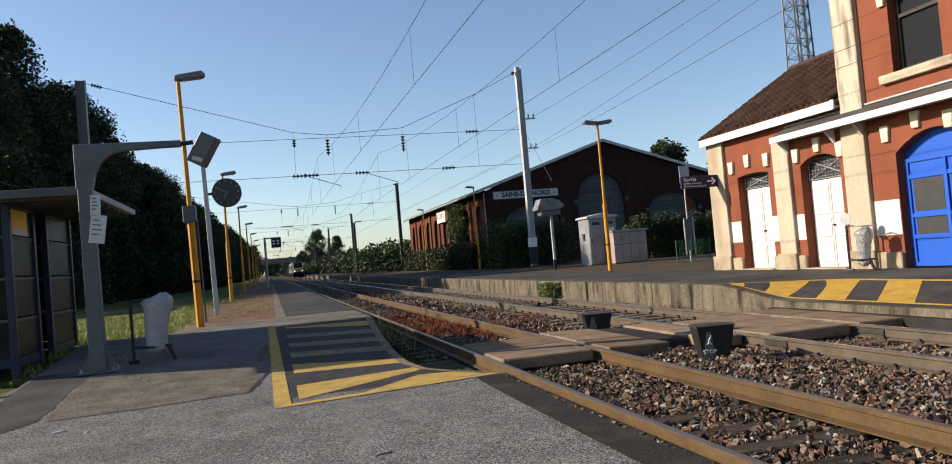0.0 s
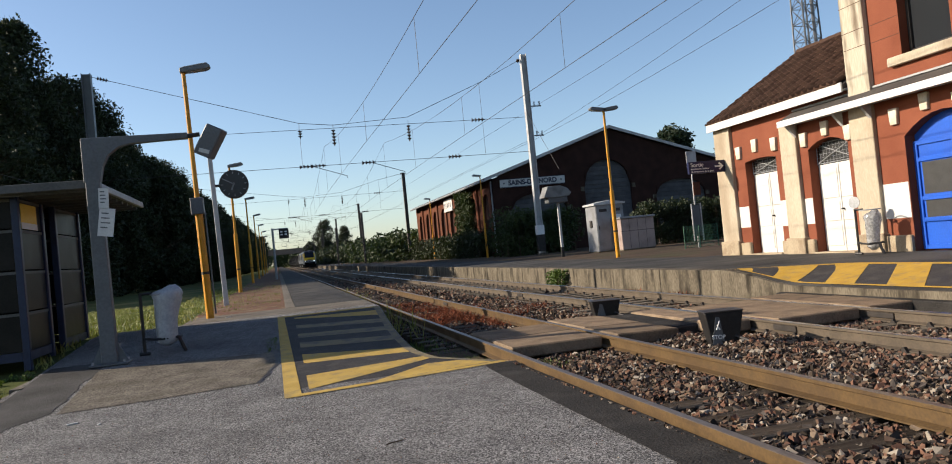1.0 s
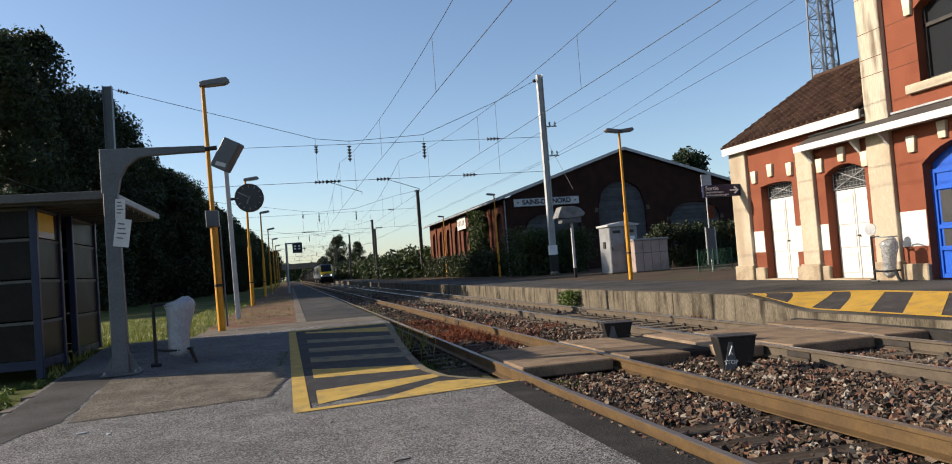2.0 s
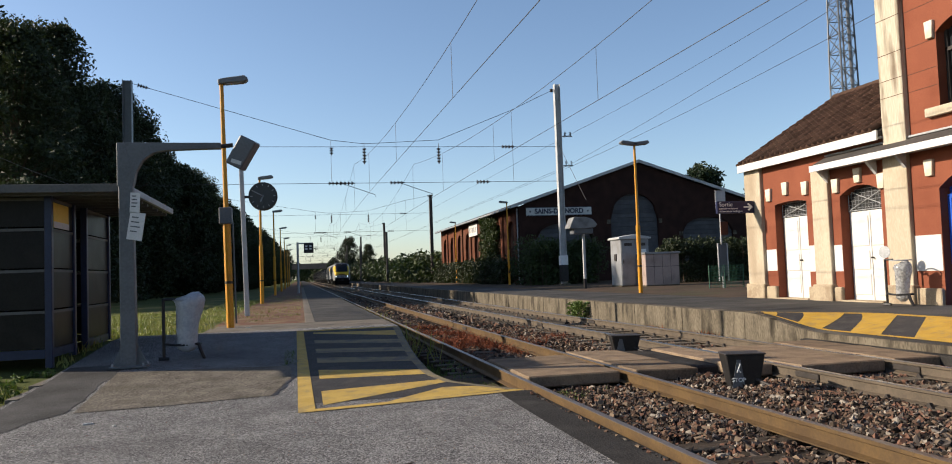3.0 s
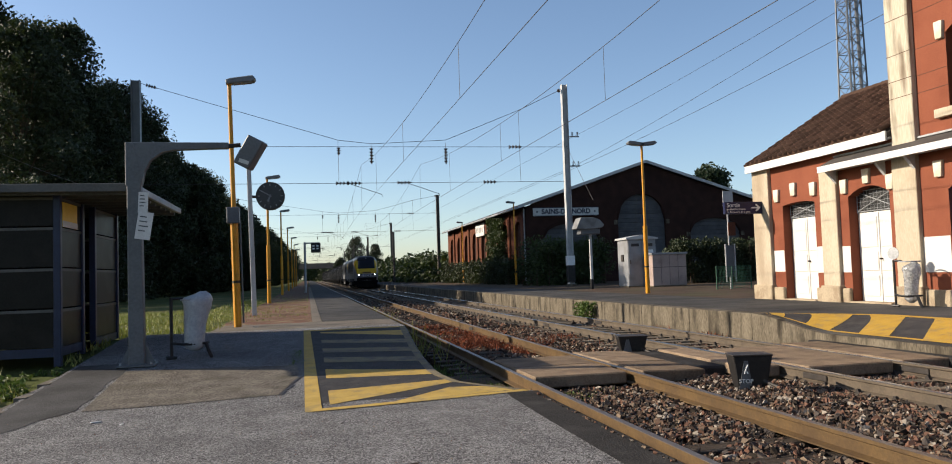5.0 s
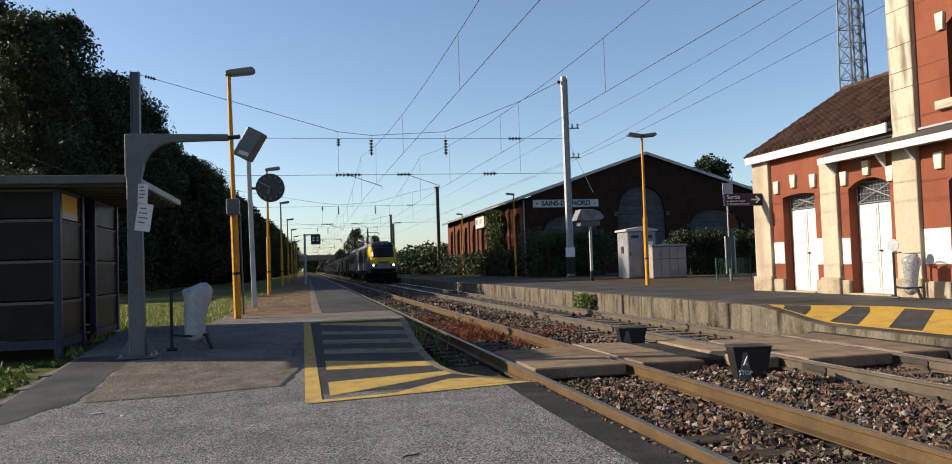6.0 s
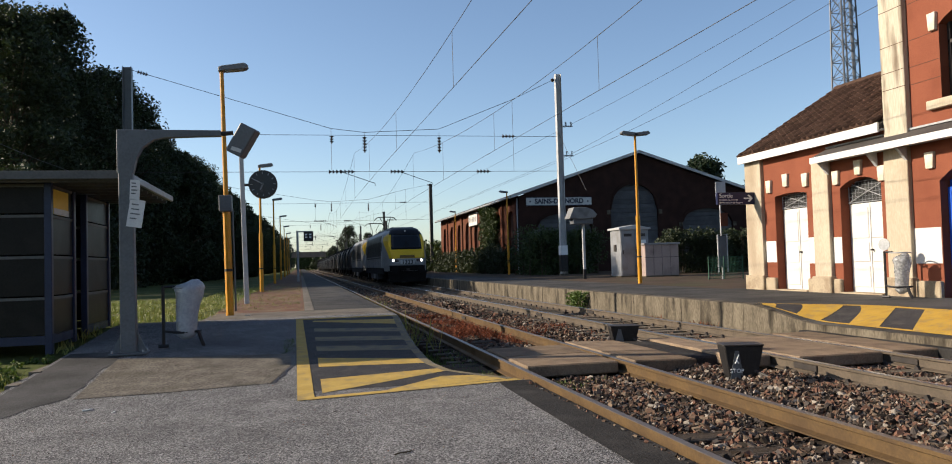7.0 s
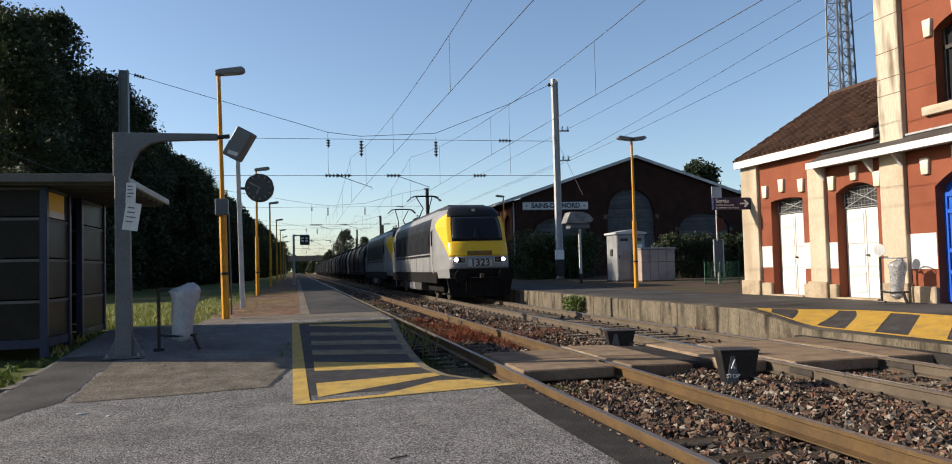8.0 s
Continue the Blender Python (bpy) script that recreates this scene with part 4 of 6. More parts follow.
blue_door(11.6, 13.62)
blue_door(7.0, 8.9)
for ya, yb in ((12.2, 13.45), (7.3, 8.4)):
    w = part("window", bbox(FX + 0.26, FX + 0.29, ya, yb, 4.42, 6.2), M["window_glass"], house, "dark upper window")
    for a, b, c, d in ((ya, ya + 0.07, 4.42, 6.1), (yb - 0.07, yb, 4.42, 6.1), (ya, yb, 4.42, 4.52), (ya, yb, 5.55, 5.63)):
        part("frame", bbox(FX + 0.2, FX + 0.27, a, b, c, d, 0.005), M["iron_dark"], w)
    part("sill", bbox(FX - 0.12, FX + 0.26, ya - 0.3, yb + 0.3, 4.24, 4.42, 0.012), M["cream"], house, "stone window sill")
    for y in (ya - 0.12, yb + 0.12):
        keystone(y, 6.03, 0.22, 0.36)
    keystone((ya + yb) / 2, 6.32, 0.22, 0.36)

# pent canopy over the doors
bm = bmesh.new()
prism(bm, [(FX - 0.46, 3.68), (FX - 0.46, 3.71), (FX + 0.03, 3.95), (FX + 0.03, 3.88)], "y", 2.0, 17.05)
can = part("canopy", bm, M["slate"], house, "shallow pent canopy with a white fascia")
part("fascia", bbox(FX - 0.50, FX - 0.46, 2.0, 17.08, 3.55, 3.70, 0.006), M["fascia_white"], can)
part("soffit", bbox(FX - 0.46, FX, 2.0, 17.0, 3.60, 3.62), M["fascia_white"], can)
part("ridge_cap", bbox(FX - 0.06, FX + 0.02, 2.0, 17.05, 3.93, 3.97), M["galv"], can)
for y in (16.98, 15.3, 14.4, 11.2):
    bm = bmesh.new()
    prism(bm, [(FX - 0.36, 3.60), (FX - 0.08, 3.60), (FX - 0.08, 3.28)], "y", y - 0.04, y + 0.04)
    part("bracket", bm, M["galv_light"], can)
# wing roof: white eaves board and tiles
RUN = 3.42
SL = math.atan2(6.30 - 4.22, RUN)
EX = FX - 0.22
part("eaves_board", bbox(EX - 0.05, EX, 14.99, 20.70, 4.0, 4.22, 0.006), M["fascia_white"], house, "white eaves board")
part("eaves_soffit", bbox(EX, FX + 0.02, 15.0, 20.66, 4.06, 4.09), M["fascia_white"], house)
bm = bmesh.new()
prism(bm, [(EX, 4.17), (EX + RUN, 4.17 + RUN * math.tan(SL)), (EX + 2 * RUN, 4.17), (EX + 2 * RUN, 4.05), (EX + RUN, 4.05 + RUN * math.tan(SL)), (EX, 4.05)], "y", 15.0, 20.70)
roof = part("roof", bm, M["slate"], house, "dark brown interlocking tile roof")
part("verge_board", prism(bmesh.new(), [(EX, 4.02), (EX, 4.22), (EX + RUN, 4.22 + RUN * math.tan(SL)), (EX + RUN, 4.02 + RUN * math.tan(SL))], "y", 20.70, 20.74), M["fascia_white"], roof)
bm = bmesh.new()
box(bm, -0.02, 0.32, -0.106, 0.112, 0, 0.03)
prism(bm, [(-0.112, 0.0), (-0.112, 0.05), (-0.085, 0.095), (-0.05, 0.10), (-0.02, 0.06), (-0.005, 0.025)], "x", -0.02, 0.32)
prism(bm, [(0.085, 0.025), (0.095, 0.05), (0.112, 0.05), (0.112, 0.025)], "x", -0.02, 0.32)
tile_me = mesh_of("tile", bm, M["tile"])
slope_len = RUN / math.cos(SL)
courses, cols = int(slope_len / 0.29), int((20.70 - 15.02) / 0.225)
base_v = np.array([v.co[:] for v in tile_me.vertices])
polys = [list(p.vertices) for p in tile_me.polygons]
rest_v, rest_f, count = [], [], 0
rr = random.Random(2)
for i in range(courses):
    for j in range(cols):
        y = 20.60 - j * 0.225
        m = Matrix.Translation((EX - 0.03, y, 4.20)) @ Matrix.Rotation(-SL, 4, "Y") @ Matrix.Translation((i * 0.29, 0, 0.012 + rr.uniform(0, 0.008))) @ Matrix.Rotation(radians(-5.0 + rr.uniform(-0.6, 0.6)), 4, "Y").inverted()
        if count < 300:
            part("tile", tile_me, None, roof).matrix_basis = m
            count += 1
        else:
            k = len(rest_v)
            rest_v += [(m @ Vector(v))[:] for v in base_v]
            rest_f += [[k + a for a in p] for p in polys]
me = bpy.data.meshes.new("tile_field")
me.from_pydata(rest_v, [], rest_f)
me.materials.append(M["tile_joined"])
tagged(part("tile_field", me, None, roof), kind="stuff")
bm = bmesh.new()
for j in range(17):
    y = 15.02 + j * 0.34
    tube(bm, (EX + RUN, y, 6.28), (EX + RUN, y + 0.36, 6.31), 0.11, 0.095, 8)
part("ridge_tiles", bm, M["tile"], roof)


# ---- waste bag holders
def bin_holder(label, at, rz, group, slim=1.0, drop=0.0):
    b = thing("bag_holder", label, "litter bin", at, group, rz=rz)
    bm = bmesh.new()
    tube(bm, (-0.30, 0, 0.0), (-0.30, 0, 0.98), 0.026, 0.026, 8)
    tube(bm, (-0.30, 0, 0.96), (-0.12, 0, 0.96), 0.02, 0.02, 8)
    tube(bm, (-0.38, 0.0, 0.02), (-0.22, 0, 0.02), 0.035, 0.03, 8)
    part("post", bm, M["black_paint"], b)
    bm = bmesh.new()
    ring = [(0.05 + 0.2 * math.cos(2 * math.pi * i / 20), 0.2 * math.sin(2 * math.pi * i / 20), 0.94) for i in range(21)]
    path_tube(bm, ring, 0.013, 6)
    part("hoop", bm, M["galv"], b)
    bm = bmesh.new()
    path_tube(bm, [(-0.30, 0, 0.26), (-0.15, -0.1, 0.24), (0.05, -0.14, 0.23), (0.22, -0.05, 0.24), (0.26, 0.05, 0.24)], 0.022, 6)
    path_tube(bm, [(0.22, -0.05, 0.24), (0.26, -0.06, 0.12), (0.31, -0.05, 0.0)], 0.03, 6)
    part("foot_bracket", bm, M["black_paint"], b)
    bm = bmesh.new()
    g = random.Random(4)
    prev = None
    for i, (z, r, dx) in enumerate(((0.12, 0.05, 0.0), (0.18, 0.15, 0.0), (0.3, 0.165, 0.0), (0.5, 0.165, 0.01), (0.7, 0.18, 0.03), (0.84, 0.215, 0.05), (0.93, 0.225, 0.05), (0.97, 0.20, 0.06), (1.02, 0.13, 0.12), (1.06, 0.05, 0.14))):
        ring = []
        for k in range(22):
            a = 2 * math.pi * k / 22
            q = r * (1 + g.uniform(-0.09, 0.09))
            ring.append(bm.verts.new((0.05 + dx * slim + q * slim * math.cos(a), q * slim * math.sin(a), z - drop + (0.10 if z < 0.3 else 0) * drop * 8 + g.uniform(-0.012, 0.012))))
        if prev:
            for k in range(22):
                bm.faces.new((prev[k], prev[(k + 1) % 22], ring[(k + 1) % 22], ring[k]))
        else:
            bm.faces.new(ring[::-1])
        prev = ring
    bm.faces.new(prev)
    part("bag", bm, M["bag"] if slim == 1.0 else M["bag_clear"], b, "crumpled translucent plastic bag", smooth=True)
    return b


bin_holder("black metal bag holder with a pale plastic bag", (-1.84, 13.45, left_z(13.45)), 5, "bag holders")
bin2 = bin_holder("bag holder with a clear bag beside the station wall", (12.1, 14.15, 0.4), -75, "bag holders", 0.75, 0.13)
part("plate", tube(bmesh.new(), (-0.3, -0.005, 1.12), (-0.3, 0.005, 1.12), 0.13, 0.13, 20), M["galv"], bin2, "round metal plate")


# ---- platform lamps
def lamp_post(label, at, double=False, h=5.6, rz=0, group="platform lamps"):
    p = thing("lamp_post", label, "street lamp", at, group, rz=rz)
    bm = bmesh.new()
    tube(bm, (0, 0, 0), (0, 0, 2.6), 0.085, 0.085, 12)
    tube(bm, (0, 0, 2.6), (0, 0, h), 0.055, 0.045, 12)
    part("pole", bm, M["yellow_post"], p, "yellow painted pole")
    part("collar", tube(bmesh.new(), (0, 0, 1.0), (0, 0, 1.06), 0.09, 0.09, 12), M["black_paint"], p)
    for s in ((1, -1) if double else (1,)):
        hd = bmesh.new()
        prism(hd, [(-0.07, 0.0), (0.54, 0.06), (0.60, 0.12), (0.52, 0.20), (0.02, 0.13), (-0.07, 0.10)], "y", -0.13, 0.13)
        bevelled(hd, 0.015)
        head = part("lamp_head", hd, M["lamp_head"], p, "grey lamp housing")
        head.matrix_basis = pose(0, 0, h - 0.06, 0, 0, 0 if s > 0 else 180)
        gl = part("lens", bbox(0.1, 0.5, -0.09, 0.09, 0.005, 0.02), M["lens_off"], head)
        gl.matrix_basis = pose(0, 0, -0.012, 0, -5.6, 0)
    return p


lamp = lamp_post("yellow platform lamp post with a junction box", (-1.56, 18.7, 0.36))
lamp.matrix_basis = pose(-1.56, 18.7, 0.35, 0, -1.0, 0)
part("junction_box", bbox(-0.15, 0.13, -0.16, 0.1, 2.35, 2.72, 0.015), M["grey_paint"], lamp, "grey junction box")
part("cable_duct", tube(bmesh.new(), (0.13, 0, 0.1), (0.13, 0, 2.4), 0.02, 0.02, 6), M["grey_paint"], lamp)
plain = lamp_post("yellow platform lamp post on the gravel", (-1.68, 36.5, 0.36))
for i in range(5):
    copy_thing(plain, pose(-1.66, 54.5 + 18 * i, 0.36))
lamp_post("yellow double-headed lamp post on the platform", (12.74, 28.4, 0.4), True, 5.75)
far_lamp = lamp_post("slender lamp post beside the goods shed", (15.3, 57.6, 0.4), False, 6.2, 180)
copy_thing(far_lamp, pose(15.6, 79.5, 0.4, 0, 0, 180))

# ---- flood light on a bent arm
arm = thing("floodlight_mast", "grey steel mast with a cantilever arm and floodlight", "floodlight", (-2.55, 12.95, left_z(12.95)))
bm = bmesh.new()
prism(bm, [(-0.12, 0.02), (0.11, 0.02), (0.08, 3.05), (-0.02, 3.42), (-0.12, 3.42)], "y", -0.08, 0.08)
part("column", bevelled(bm, 0.012), M["grey_paint"], arm)
bm = bmesh.new()
curve = [(0.09, 2.75), (0.13, 2.98), (0.22, 3.15), (0.38, 3.27), (0.55, 3.31), (1.38, 3.33), (1.38, 3.42), (-0.14, 3.42), (-0.14, 2.75)]
prism(bm, curve, "y", -0.075, 0.075)
part("arm", bevelled(bm, 0.008), M["grey_paint"], arm)
part("base_plate", bbox(-0.27, 0.27, -0.2, 0.2, 0.0, 0.03, 0.005), M["grey_paint"], arm)
for s in (-1, 1):
    bm = bmesh.new()
    prism(bm, [(0.12 * s, 0.03), (0.26 * s, 0.03), (0.12 * s, 0.32)], "y", -0.01, 0.01)
    part("gusset", bm, M["grey_paint"], arm)
    for t in (-1, 1):
        part("bolt", tube(bmesh.new(), (0.22 * s, 0.15 * t, 0.03), (0.22 * s, 0.15 * t, 0.07), 0.018, 0.018, 6), M["galv"], arm)
part("hinge", tube(bmesh.new(), (1.36, 0, 3.37), (1.56, 0, 3.39), 0.035, 0.035, 8), M["iron_dark"], arm)
bm = bmesh.new()
prism(bm, [(-0.17, -0.23), (0.10, -0.27), (0.20, 0.22), (-0.08, 0.26)], "y", -0.13, 0.13)
fl = part("floodlight", bevelled(bm, 0.02), M["grey_paint"], arm, "tilted grey floodlight housing")
fl.matrix_basis = pose(1.70, 0, 3.27, 0, 20, -14)
part("rating_plate", bbox(-0.08, 0.08, -0.14, -0.128, -0.2, -0.14), M["sign_white"], fl)
for x, z, w, h, r in ((0.12, 2.34, 0.14, 0.31, -3), (0.13, 1.98, 0.22, 0.42, -9)):
    nt = part("notice", bbox(-w / 2, w / 2, -0.008, 0.008, -h / 2, h / 2), M["paper"], arm, "weathered white paper notice")
    nt.matrix_basis = pose(x, -0.1, z + 0.15, 0, -r, 0)
    for i in range(4):
        ln = part("text_bar", bbox(-w * 0.35, w * (0.1 + 0.08 * (i % 3)), -0.011, -0.008, h * (0.3 - 0.17 * i), h * (0.3 - 0.17 * i) + 0.018), M["grey_paint"], nt)

# ---- shelter
sh = thing("waiting_shelter", "dark brown panelled waiting shelter with a sheet roof", "shelter", (0, 0, 0))
SX0, SX1, SY0, SY1 = -5.75, -3.86, 13.65, 17.5
z0 = left_z(13.7)
for x, y in ((SX1, SY0), (SX1, SY0 + 1.3), (SX1, SY0 + 2.1), (SX1, SY1), (SX0, SY0), (SX0, SY1)):
    part("post", bbox(x - 0.055, x + 0.055, y - 0.055, y + 0.055, left_z(y) - 0.05, 2.86, 0.01), M["navy"], sh, "navy steel post")


def panel(x0, x1, y0, y1):
    for za, zb in ((0.42, 1.0), (1.04, 1.65), (1.69, 2.3), (2.34, 2.78)):
        part("panel", bbox(x0, x1, y0, y1, za + 0.03, zb), M["brown_panel"], sh)
        if x1 - x0 > y1 - y0:
            part("rail", bbox(x0, x1, y0 - 0.012, y1 + 0.012, zb, zb + 0.045), M["roof_sheet"], sh)
        else:
            part("rail", bbox(x0 - 0.012, x1 + 0.012, y0, y1, zb, zb + 0.045), M["roof_sheet"], sh)
    part("skirt", bbox(x0 - 0.01, x1 + 0.01, y0 - 0.01, y1 + 0.01, 0.30, 0.44), M["navy"], sh)


panel(SX0 + 0.06, SX1 - 0.06, SY0 - 0.015, SY0 + 0.015)
panel(SX0 + 0.06, SX1 - 0.06, SY1 - 0.015, SY1 + 0.015)
panel(SX1 - 0.015, SX1 + 0.015, SY0 + 0.06, SY0 + 1.24)
panel(SX1 - 0.015, SX1 + 0.015, SY0 + 2.16, SY1 - 0.06)
panel(SX0 - 0.015, SX0 + 0.015, SY0 + 0.06, SY1 - 0.06)
part("bench", bbox(SX0 + 0.2, SX0 + 0.6, SY0 + 0.3, SY1 - 0.3, 0.72, 0.78, 0.01), M["galv"], sh)
for y in (SY0 + 0.5, SY1 - 0.5):
    part("bench_leg", bbox(SX0 + 0.38, SX0 + 0.44, y - 0.03, y + 0.03, 0.2, 0.73), M["galv"], sh)
bm = bmesh.new()
prism(bm, [(SX0 - 0.3, 2.86), (-2.68, 2.92), (-2.68, 2.98), (SX0 - 0.3, 2.92)], "y", SY0 - 0.45, SY1 + 0.5)
rf = part("roof", bm, M["roof_sheet"], sh, "low-pitched grey sheet roof")
for i in range(9):
    y = SY0 - 0.3 + i * 0.52
    part("rib", bbox(SX0 - 0.2, -2.7, y - 0.03, y + 0.03, 2.82, 2.87), M["roof_sheet"], rf)
part("edge_trim", bbox(-2.70, -2.64, SY0 - 0.47, SY1 + 0.52, 2.89, 3.0, 0.008), M["galv"], rf)
part("edge_trim", bbox(SX0 - 0.3, -2.66, SY0 - 0.50, SY0 - 0.45, 2.85, 2.98, 0.008), M["roof_sheet"], rf)
ps = part("poster", bbox(SX1 + 0.03, SX1 + 0.04, SY0 + 0.12, SY0 + 0.95, 2.36, 2.76), M["paper_yellow"], sh, "yellow and white poster")
part("poster_strip", bbox(SX1 + 0.04, SX1 + 0.045, SY0 + 0.12, SY0 + 0.95, 2.36, 2.46), M["paper"], ps)

# ---- clock post and departure display
cp = thing("platform_clock", "round dark platform clock on a pale grey leaning post", "clock", (-1.60, 24.5, 0.36))
part("post", bevelled(prism(bmesh.new(), [(-0.07, 0), (0.07, 0), (0.06, 5.2), (-0.06, 5.2)], "y", -0.07, 0.07), 0.01), M["galv_light"], cp)
cp.matrix_basis = pose(-1.56, 24.5, 0.35, 0, -1.2, 0)
part("bracket", tube(bmesh.new(), (0, 0, 3.55), (0.25, 0, 3.55), 0.04, 0.04, 8), M["iron_dark"], cp)
case = part("case", tube(bmesh.new(), (0.60, -0.12, 3.55), (0.60, 0.12, 3.55), 0.42, 0.42, 40), M["iron_dark"], cp)
dial = part("dial", tube(bmesh.new(), (0.60, -0.135, 3.55), (0.60, -0.12, 3.55), 0.385, 0.385, 40), M["clock_face"], case)
for i in range(12):
    a = i * math.pi / 6
    bm = bmesh.new()
    box(bm, -0.012, 0.012, -0.143, -0.134, 0.30, 0.365)
    o = part("hour_mark", bm, M["clock_mark"], dial)
    o.matrix_basis = Matrix.Translation((0.60, 0, 3.55)) @ Matrix.Rotation(a, 4, "Y")
for ln, w, a in ((0.19, 0.022, 205), (0.30, 0.016, 300)):
    o = part("clock_hand", bbox(-w, w, -0.15, -0.142, -0.04, ln), M["clock_mark"], dial)
    o.matrix_basis = Matrix.Translation((0.60, 0, 3.55)) @ Matrix.Rotation(radians(a), 4, "Y")
dd = thing("departure_display", "black departure display on a grey bracket post", "display", (-0.15, 60.0, 0.36))
part("post", tube(bmesh.new(), (0, 0, 0), (0, 0, 3.75), 0.09, 0.08, 10), M["galv"], dd)
part("bracket", bbox(0, 1.1, -0.05, 0.05, 3.62, 3.72), M["galv"], dd)
sc = part("screen", bbox(0.45, 1.15, -0.12, 0.12, 2.95, 3.68, 0.02), M["black_paint"], dd)
for x, z in ((0.55, 3.4), (0.55, 3.2), (0.85, 3.4), (0.85, 3.2)):
    part("text_bar", bbox(x, x + 0.16, -0.128, -0.12, z, z + 0.1), M["white_mark"], sc)


# ---- crossing marker boxes between the tracks
def marker_box(label, at, w, h, rz, word):
    b = thing("marker_box", label, "marker", at, "crossing markers", rz=rz)
    bm = bmesh.new()
    v = box(bm, -w / 2, w / 2, -w * 0.36, w * 0.36, 0, h)
    for q in v[:4]:
        q.co.x *= 0.72
        q.co.y *= 0.72
    part("case", bevelled(bm, 0.008), M["black_paint"], b, "tapered black iron case")
    part("lid", bbox(-w / 2 - 0.01, w / 2 + 0.01, -w * 0.37, w * 0.37, h, h + 0.02, 0.006), M["iron_dark"], b)
    bm = bmesh.new()
    prism(bm, [(-w * 0.36, 0.0), (-w * 0.02, 0.0), (-w * 0.14, h * 0.86), (-w * 0.24, h * 0.86)], "y", -0.008, 0.0)
    pl = part("plate", bm, M["grey_paint"], b, "grey warning plate")
    pl.matrix_basis = pose(0, -w * 0.28, 0.005, 6.5, 0, 0)
    if word:
        lettering("word", word, 0.07, pose(-w * 0.19, -0.012, h * 0.24, 90, 0, 0), M["white_mark"], pl)
        for a, c in (((-0.02, 0.05), (0.02, 0.16)), ((0.02, 0.05), (-0.01, 0.10))):
            tube_bm = tube(bmesh.new(), (-w * 0.19 + a[0], -0.012, h * 0.35 + a[1]), (-w * 0.19 + c[0], -0.012, h * 0.35 + c[1]), 0.008, 0.008, 5)
            part("symbol", tube_bm, M["white_mark"], pl)
    bm = bmesh.new()
    tube(bm, (w * 0.25, -0.1, 0.10), (w * 0.8, -0.45, -0.02), 0.025, 0.02, 8)
    part("conduit", bm, M["iron_dark"], b)
    return b


marker_box("black tapered crossing marker with a grey warning plate", (5.31, 8.95, -0.125), 0.47, 0.40, -14, "STOP")
marker_box("small black crossing marker box between the tracks", (5.52, 13.1, -0.1), 0.5, 0.30, -12, "")

# ---- exit sign on the building corner
ex = thing("exit_sign", "navy exit sign with a white arrow on a wall bracket", "sign", (11.45, 20.2, 2.98))
pn = part("panel", bbox(0, 1.16, -0.05, 0.05, -0.17, 0.17, 0.01), M["sign_navy"], ex)
part("bracket", bbox(1.16, 1.28, -0.03, 0.03, -0.14, 0.14, 0.006), M["galv"], ex)
lettering("word", "Sortie", 0.17, pose(0.06, -0.053, 0.075, 90, 0, 0), M["white_mark"], pn, align="LEFT")
lettering("word", "pendant les heures", 0.075, pose(0.06, -0.053, -0.035, 90, 0, 0), M["white_mark"], pn, align="LEFT")
lettering("word", "de fermeture de la gare", 0.075, pose(0.06, -0.053, -0.115, 90, 0, 0), M["white_mark"], pn, align="LEFT")
bm = bmesh.new()
box(bm, 0.82, 1.05, -0.058, -0.05, -0.02, 0.02)
prism(bm, [(1.10, 0.0), (0.98, 0.11), (0.94, 0.08), (1.03, 0.0), (0.94, -0.08), (0.98, -0.11)], "y", -0.06, -0.051)
part("arrow", bm, M["white_mark"], pn)


# ---- goods shed (gable brick coloured as shaded, flank brick as sunlit)
shed = thing("goods_shed", "old brick goods shed with blocked arches, gable coloured in a shaded tone", "building", (0, 0, 0))
GX0, GX1, GY0, GY1, GZ, APX, APZ = 16.9, 37.4, 60.0, 95.0, 6.75, 27.1, 10.1


def arch_wall_x(bm, x0, x1, z0, ztop, holes, y0, y1):
    edge = x0
    for xa, xb, zs, rise in holes:
        k = 12
        for i in range(4):
            u, v = edge + (xa - edge) * i / 4, edge + (xa - edge) * (i + 1) / 4
            prism(bm, [(u, z0), (v, z0), (v, ztop(v)), (u, ztop(u))], "y", y0, y1)
        for i in range(k):
            u, v = xa + (xb - xa) * i / k, xa + (xb - xa) * (i + 1) / k
            cz = lambda x: zs + rise * math.sqrt(max(0.0, 1 - ((2 * (x - xa) / (xb - xa)) - 1) ** 2))
            prism(bm, [(u, cz(u)), (v, cz(v)), (v, ztop(v)), (u, ztop(u))], "y", y0, y1)
        edge = xb
    prism(bm, [(edge, z0), (x1, z0), (x1, ztop(x1)), (edge, ztop(edge))], "y", y0, y1)


gable_top = lambda x: APZ - abs(x - APX) / (APX - GX0) * (APZ - GZ) - 0.25
bm = bmesh.new()
arch_wall_x(bm, GX0, GX1, 0.2, gable_top, [(18.3, 22.9, 3.9, 1.2), (24.6, 28.7, 5.3, 2.1), (30.9, 35.4, 4.2, 1.15)], GY0, GY0 + 0.4)
bmesh.ops.remove_doubles(bm, verts=bm.verts[:], dist=1e-4)
part("gable_wall", bm, M["brick_shaded"], shed)
